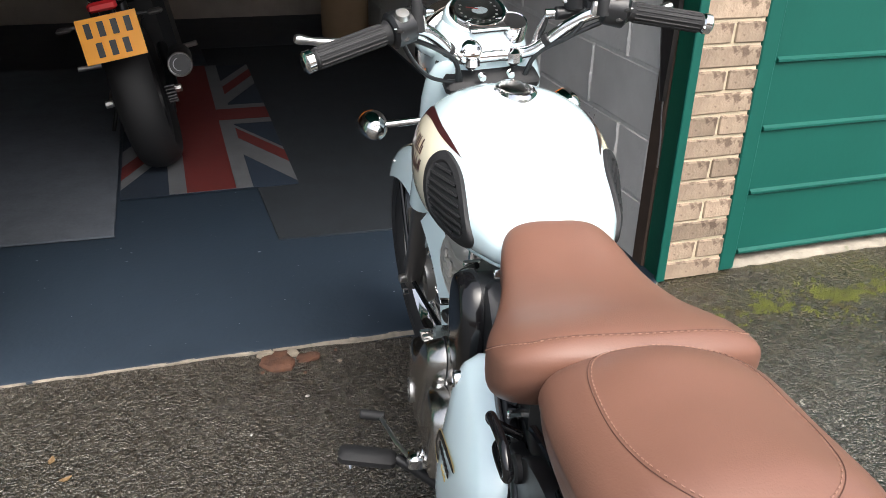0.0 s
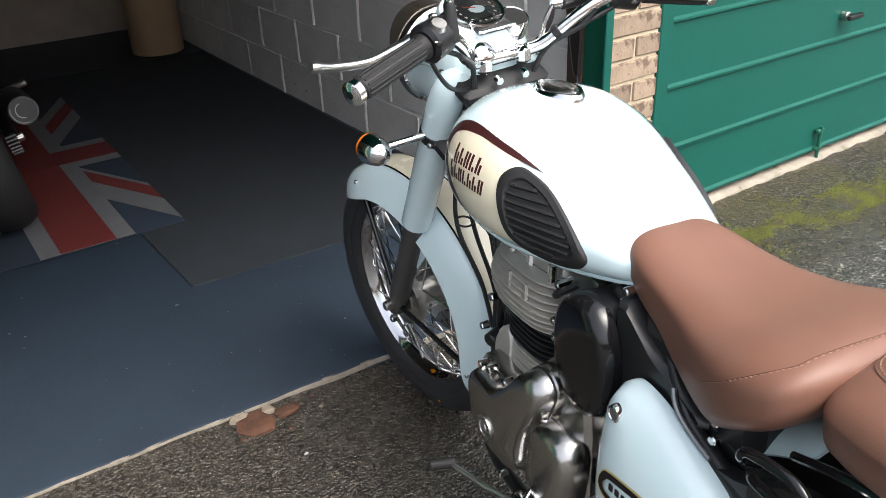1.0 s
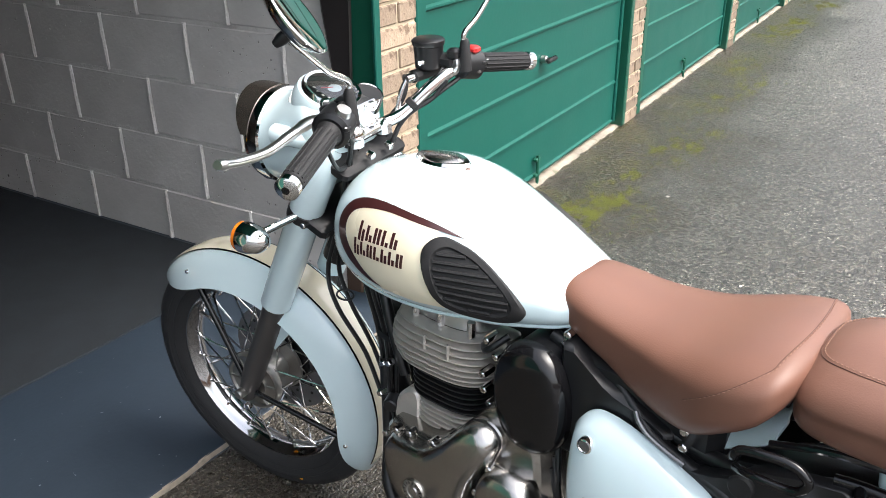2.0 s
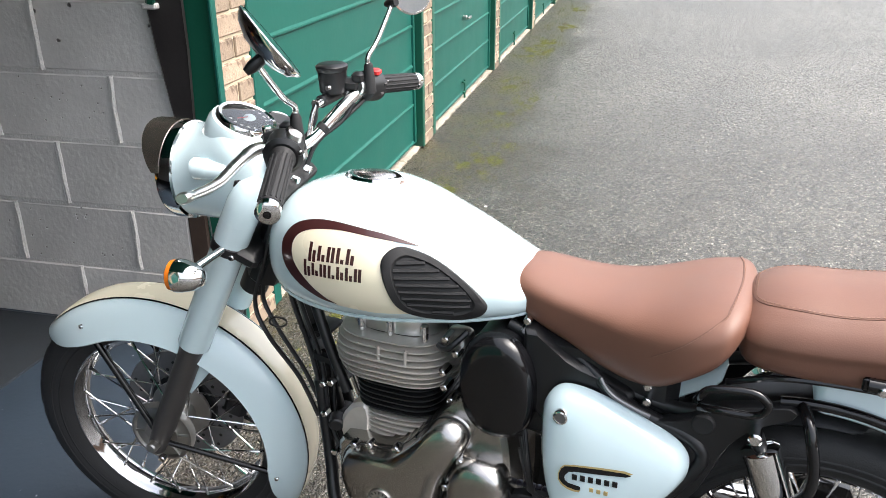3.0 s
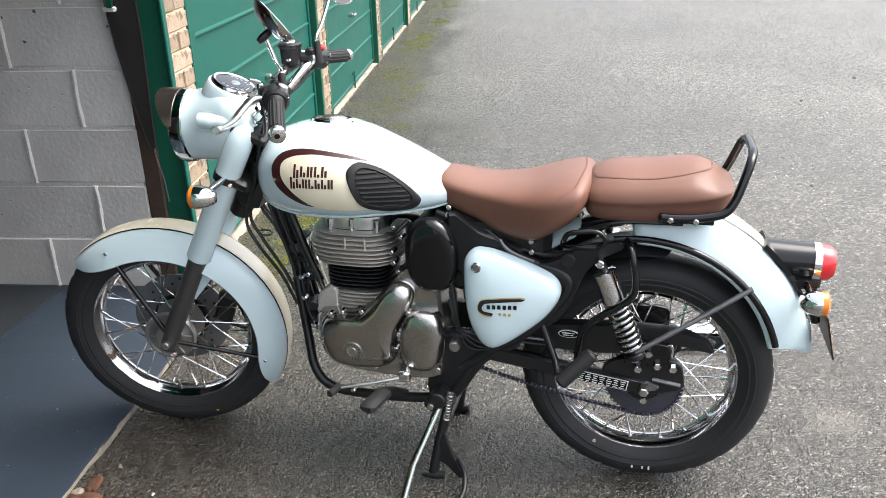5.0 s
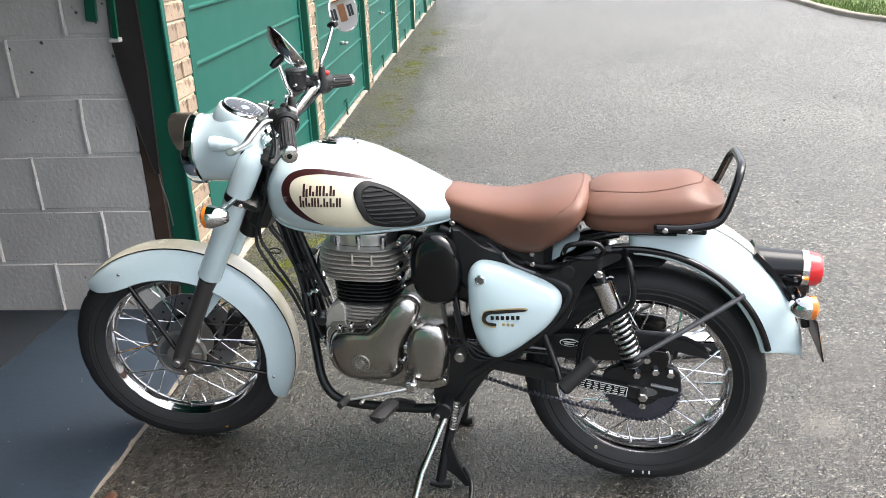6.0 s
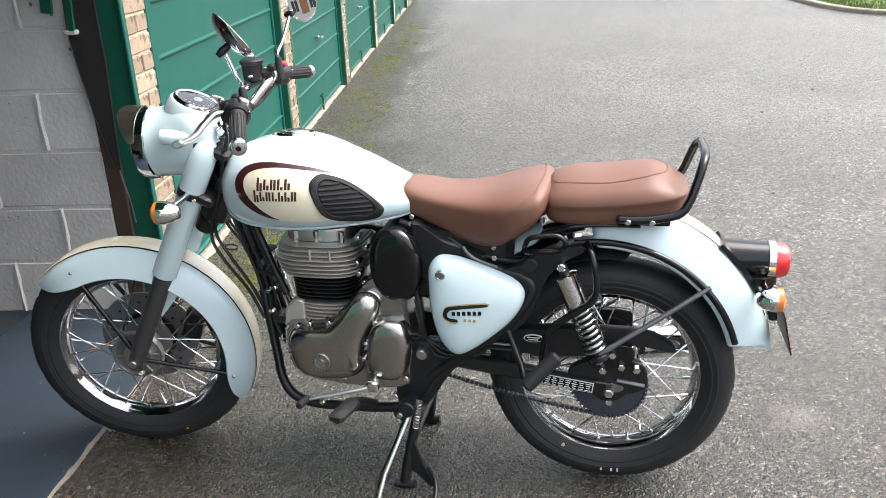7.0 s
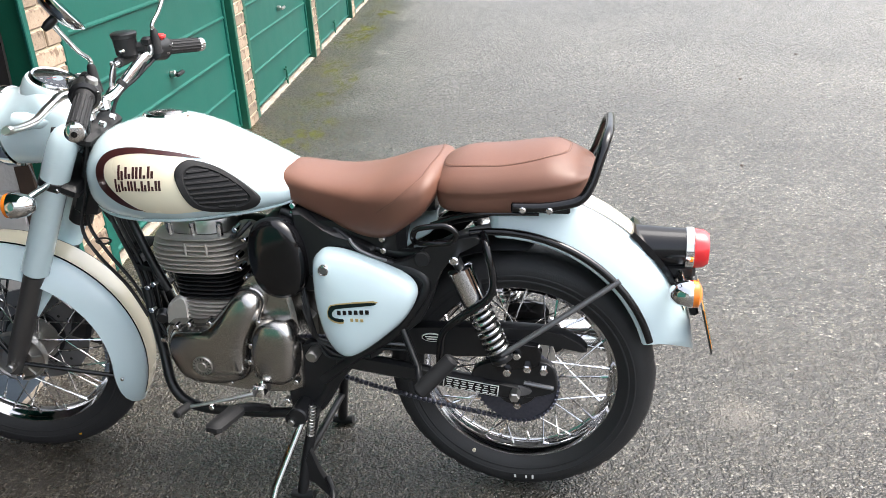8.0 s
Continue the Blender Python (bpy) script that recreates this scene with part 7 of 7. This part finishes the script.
hang2 = part("plate_hanger", Geo().tube([(-0.20, 0, 0.76), (-0.29, 0, 0.70), (-0.325, 0, 0.62)], [0.03, 0.025, 0.02], 10), SATIN, second, "black plate bracket with yellow number plate")
pm = Matrix.Rotation(radians(18), 3, "Y")
part("number_plate", Geo().box((-0.345, 0, 0.655), (0.004, 0.228, 0.170), 0.001, pm), YELLOW, hang2, "yellow number plate, characters as plain dark bars")
for row, n in ((0, 4), (1, 3)):
    for k in range(n):
        y = (k - (n - 1) / 2) * -0.05
        off = pm @ Vector((-0.0035, y, 0.038 - 0.076 * row))
        part("plate_bar", Geo().box(Vector((-0.345, 0, 0.655)) + off, (0.002, 0.024, 0.056), 0.0006, pm), DIAL, hang2)
part("fuel_tank", Geo().tube(catmull([(0.42, 0, 0.80), (0.55, 0, 0.87), (0.75, 0, 0.92), (0.92, 0, 0.88), (0.98, 0, 0.84)], 5), [0.07] * 4 + [0.12] * 5 + [0.15] * 5 + [0.12] * 4 + [0.06] * 3, 24), BLACK, second, "black fuel tank")
part("engine_block", Geo().box((0.68, 0, 0.48), (0.46, 0.34, 0.42), 0.05), SATIN, second)
part("handlebar", Geo().tube(catmull([(0.86, 0.25, 1.04), (0.95, 0.12, 1.03), (1.0, 0, 1.0), (0.95, -0.12, 1.03), (0.86, -0.25, 1.04)], 5), 0.012, 10), SATIN, second)
part("headlamp", Geo().turn((1.2, 0, 0.92), (1, 0, 0), [(0.03, -0.1), (0.08, -0.05), (0.09, 0.0), (0.085, 0.02), (0.0, 0.035)], 28), SATIN, second)
part("shock_absorber", Geo().rod((0.22, 0, 0.42), (0.30, 0, 0.70), 0.03, 12), SATIN, second)
part("side_stand", Geo().rod((0.55, 0.14, 0.30), (0.50, 0.30, -0.045), 0.011, 10), SATIN, second)
for k in range(6):
    a = radians(150 + 14 * k)
    part("chain_link_cover", Geo().rod((0.06 * math.cos(a), -0.10, 0.318 + 0.06 * math.sin(a)), (0.06 * math.cos(a), -0.14, 0.318 + 0.06 * math.sin(a)), 0.007, 8), SATIN, second)

# A round brown drum by the back wall.
drum = Geo().turn((1.32, 6.22, 0.016), (0, 0, 1), [(0.0, 0.0), (0.168, 0.0), (0.176, 0.01), (0.176, 0.86), (0.168, 0.87), (0.0, 0.87)], 40)
tagged(part("storage_drum", drum, CARD), "tall round tan fibre drum by the garage wall", "drum")

# Broken rusty brick let into the tarmac at the threshold, with crumbs of brick and mortar round it.
def lump(w, d, h, seed):
    """A ragged flat-topped lump of broken masonry."""
    rings = []
    for k, (grow, z) in enumerate(((1.0, -h), (1.0, h * 0.35), (0.86, h * 0.8), (0.5, h), (0.08, h * 0.8))):
        ring = []
        for j in range(18):
            t = 2 * math.pi * j / 18
            r = grow * (1.0 + 0.42 * noise.noise(Vector((2.2 * math.cos(t), 2.2 * math.sin(t), seed))))
            ring.append(Vector((w * r * math.cos(t) / 2, d * r * math.sin(t) / 2, z + 0.3 * h * noise.noise(Vector((3 * math.cos(t) * grow, 3 * math.sin(t) * grow, seed + 7))))))
        rings.append(ring)
    return Geo().loft(rings)


CRUMB = mat("mortar_crumb", (0.26, 0.22, 0.17), 0.9, vary=0.4, scale=60, bump=0.003, bump_scale=120)
for x, y, w, d, h, m_, lab in ((0.235, 2.062, 0.105, 0.095, 0.012, RUST, "rusty orange broken brick set in the tarmac"), (0.322, 2.070, 0.070, 0.045, 0.009, RUST, "crumbled brown piece of brick beside the threshold"),
                               (0.205, 2.108, 0.055, 0.032, 0.012, CRUMB, "pale lump of broken mortar against the floor edge"), (0.275, 2.098, 0.05, 0.03, 0.010, CRUMB, "pale lump of broken mortar against the floor edge")):
    ob = tagged(part("broken_brick" if m_ is RUST else "mortar_lump", lump(w, d, h, 10 * x + y), m_, sharp=35), lab, "brick" if m_ is RUST else "mortar")
    ob.location = (x, y, bumpy(x, y) + 0.002)
random.seed(21)
for k in range(14):
    x, y = 0.26 + random.gauss(0, 0.09), 2.035 + random.gauss(0, 0.035)
    q = random.uniform(0.006, 0.014)
    ob = tagged(part("crumb", lump(q, q * 0.8, q * 0.4, k), RUST if k % 3 else CRUMB), "small crumb of broken brick on the tarmac", "crumb", "crumbs of the broken brick")
    ob.location = (x, y, bumpy(x, y) + 0.001)

# Moss clumps along the foot of the doors.
random.seed(11)
moss = Geo()
spots = [(1.72, 1.96, 0.10), (2.05, 1.92, 0.11), (2.22, 1.93, 0.13), (2.75, 1.86, 0.15), (2.92, 1.78, 0.14), (2.62, 1.98, 0.09), (3.28, 1.86, 0.10), (3.78, 1.84, 0.15), (4.08, 1.73, 0.13), (3.80, 1.69, 0.08), (4.95, 1.84, 0.13), (5.5, 1.72, 0.12), (6.1, 1.93, 0.16), (7.7, 1.95, 0.2), (8.2, 1.9, 0.2), (9.5, 1.86, 0.24), (11.2, 1.85, 0.3)]
for sx, sy, sr in spots:
    count = int(4600 * sr / 0.15)
    for i in range(count):
        a, r = random.uniform(0, 6.28), sr * abs(random.gauss(0, 0.8))
        x, y = sx + 1.9 * r * math.cos(a), sy + 0.75 * r * math.sin(a)
        keep = 0.06 + 1.3 * noise.noise(Vector((x * 6, y * 9, 2))) + 0.8 * noise.noise(Vector((x * 24, y * 32, 5)))
        if y > 2.15 or random.random() > keep:
            continue
        q, h = random.uniform(0.002, 0.007), random.uniform(0.003, 0.008)
        base = len(moss.v)
        b0 = random.uniform(0, 6.28)
        for k in range(5):
            t = b0 + 6.283 * k / 5
            moss.v.append((x + q * math.cos(t), y + q * math.sin(t), -0.006))
        moss.v.append((x + random.uniform(-0.002, 0.002), y, h - 0.003))
        for k in range(5):
            moss.f.append((base + k, base + (k + 1) % 5, base + 5))
ob = part("moss", moss, MOSS, sharp=80)
tagged(ob, "yellow-green moss clumps on the tarmac by the doors", "moss", "", "stuff")

# Grass verge with its kerb at the far side of the yard.
kerb_line = catmull([(40, -4.55, 0), (20, -4.55, 0), (14.8, -4.55, 0), (12.6, -4.50, 0), (11.5, -4.60, 0), (10.9, -4.90, 0), (10.5, -5.6, 0), (10.4, -8, 0), (10.4, -13, 0)], 6)
rings = []
for i, p in enumerate(kerb_line):
    t = (kerb_line[min(i + 1, len(kerb_line) - 1)] - kerb_line[max(i - 1, 0)]).normalized()
    n = Vector((-t.y, t.x, 0))
    rings.append([p + n * a + Vector((0, 0, z)) for a, z in ((-0.06, -0.05), (-0.06, 0.05), (-0.045, 0.065), (0.05, 0.065), (0.06, 0.05), (0.06, -0.05))])
structure("kerb", Geo().loft(rings), CONCRETE, "pale concrete kerb round a grass verge", "kerb")
lawn = Geo()
outer = [p + Vector((0, 0, 0.045)) for p in kerb_line]
lawn.loft([[(p.x, p.y, 0.045) for p in outer], [(max(p.x, 10.4) + 0.6 + 0.4 * (40 - p.x) / 40, min(p.y - 0.6, -5.2), 0.06) for p in outer], [(40, -13, 0.06) for p in outer]], closed=False)
structure("grass_verge", lawn, GRASS, "short green grass verge", "grass")
random.seed(5)
blades = Geo()
for i in range(9000):
    x = random.uniform(10.6, 16.5)
    y = -4.62 - abs(random.gauss(0, 1.0))
    if x < 12 and y > -4.5 - (12 - x) ** 1.5 * 0.45:
        continue
    h, w, a = random.uniform(0.03, 0.07), 0.008, random.uniform(0, 6.28)
    b = len(blades.v)
    blades.v += [(x - w * math.cos(a), y - w * math.sin(a), 0.04), (x + w * math.cos(a), y + w * math.sin(a), 0.04), (x + random.uniform(-0.03, 0.03), y + random.uniform(-0.03, 0.03), 0.045 + h)]
    blades.f.append((b, b + 1, b + 2))
tagged(part("grass", blades, GRASS), "short green grass blades on the verge", "grass", "", "stuff")

# A plain brick wall closes the yard behind.
structure("wall_opposite", Geo().box((4, -15, 1.25), (44, 0.3, 2.5), 0.02), BACKBRICK, "plain brick wall across the yard", "wall")

# A pale house beyond it, which the mirror shows.
house = thing("house", Matrix.Translation((4.6, -16.2, 0)), "pale rendered house with an orange tile-hung panel beyond the yard", "house")
RENDER_WALL = mat("pale_render", (0.74, 0.71, 0.66), 0.85, vary=0.08, scale=6, bump=0.003, bump_scale=60)
TILE = mat("orange_hung_tile", (0.42, 0.19, 0.09), 0.8, vary=0.3, scale=14, bump=0.004, bump_scale=30)
PANE = mat("dark_window_pane", (0.02, 0.024, 0.028), 0.05)
part("wall", Geo().box((0, -3.0, 2.7), (11.0, 6.0, 5.4), 0.01), RENDER_WALL, house)
part("roof", Geo().slab([(0.35, 5.35), (-3.0, 7.2), (-6.35, 5.35)], -5.8, 5.8, lambda a, b, d: Vector((d, a, b)), 0.01), TILE, house, "orange-brown tiled roof")
part("tile_panel", Geo().box((0.1, 0.03, 4.25), (1.15, 0.08, 1.5), 0.01), TILE, house, "orange hung tiles between the windows")
for x in (-3.6, -1.25, 1.45, 3.8):
    win = part("window", Geo().box((x, 0.02, 4.25), (1.0, 0.08, 1.15), 0.01), RENDER_WALL, house, "white framed window")
    for k in (-1, 1):
        part("pane", Geo().box((x + 0.235 * k, 0.045, 4.25), (0.42, 0.05, 1.0), 0.004), PANE, win)

# Fallen leaves and pale pebbles lying on the tarmac.
LEAF = mat("dry_leaf", (0.17, 0.105, 0.045), 0.8, vary=0.3, scale=60)
PEBBLE = mat("pale_pebble", (0.55, 0.53, 0.50), 0.7, vary=0.15, scale=90)
for k, (x, y, a) in enumerate(((-0.317, 1.716, 20), (-0.355, 1.793, 80))):
    g = Geo()
    rows = []
    for i in range(9):
        t = i / 8
        w = 0.0075 * math.sin(math.pi * min(0.98, t * 0.9 + 0.06)) ** 0.8
        lift = 0.004 * (2 * t - 1) ** 2
        rows.append([Vector((0.030 * (t - 0.5), y0 * w, lift + 0.0022 * abs(y0) + dz)) for y0, dz in ((-1, 0.0), (-0.5, -0.0004), (0, -0.0008), (0.5, -0.0004), (1, 0.0), (0.5, 0.0006), (0, 0.0003), (-0.5, 0.0006))])
    g.loft(rows)
    ob = tagged(part("fallen_leaf", g, LEAF), "small dry yellow-brown leaf lying on the tarmac", "leaf", "fallen leaves")
    ob.location, ob.rotation_euler = (x, y, bumpy(x, y) + 0.001), (0, 0, radians(a))
for k, (x, y, q) in enumerate(((5.774, -2.024, 0.032), (4.953, -1.331, 0.03), (2.945, -0.761, 0.022))):
    ob = tagged(part("bark_chip", lump(q, q * 0.7, q * 0.25, 30 + k), WOODDARK), "dark chip of bark lying on the tarmac", "bark chip", "bark chips")
    ob.location = (x, y, bumpy(x, y) + 0.002)
for k, (x, y, r) in enumerate(((0.286, 1.884, 0.005), (0.12, 1.758, 0.004), (3.107, 1.612, 0.008), (2.35, 1.10, 0.006), (1.62, 0.62, 0.005), (0.95, -0.35, 0.005))):
    random.seed(40 + k)
    g = Geo()
    rings = []
    for i in range(6):
        t = math.pi * (i + 0.2) / 5.4
        rings.append([Vector((r * 1.3 * math.sin(t) * math.cos(u) * random.uniform(0.85, 1.1), r * math.sin(t) * math.sin(u), -0.6 * r * math.cos(t))) for u in [2 * math.pi * j / 9 for j in range(9)]])
    g.loft(rings)
    ob = tagged(part("pebble", g, PEBBLE), "small pale pebble on the tarmac", "pebble", "pebbles")
    ob.location, ob.rotation_euler = (x, y, bumpy(x, y) + 0.4 * r), (0, 0, k * 1.1)
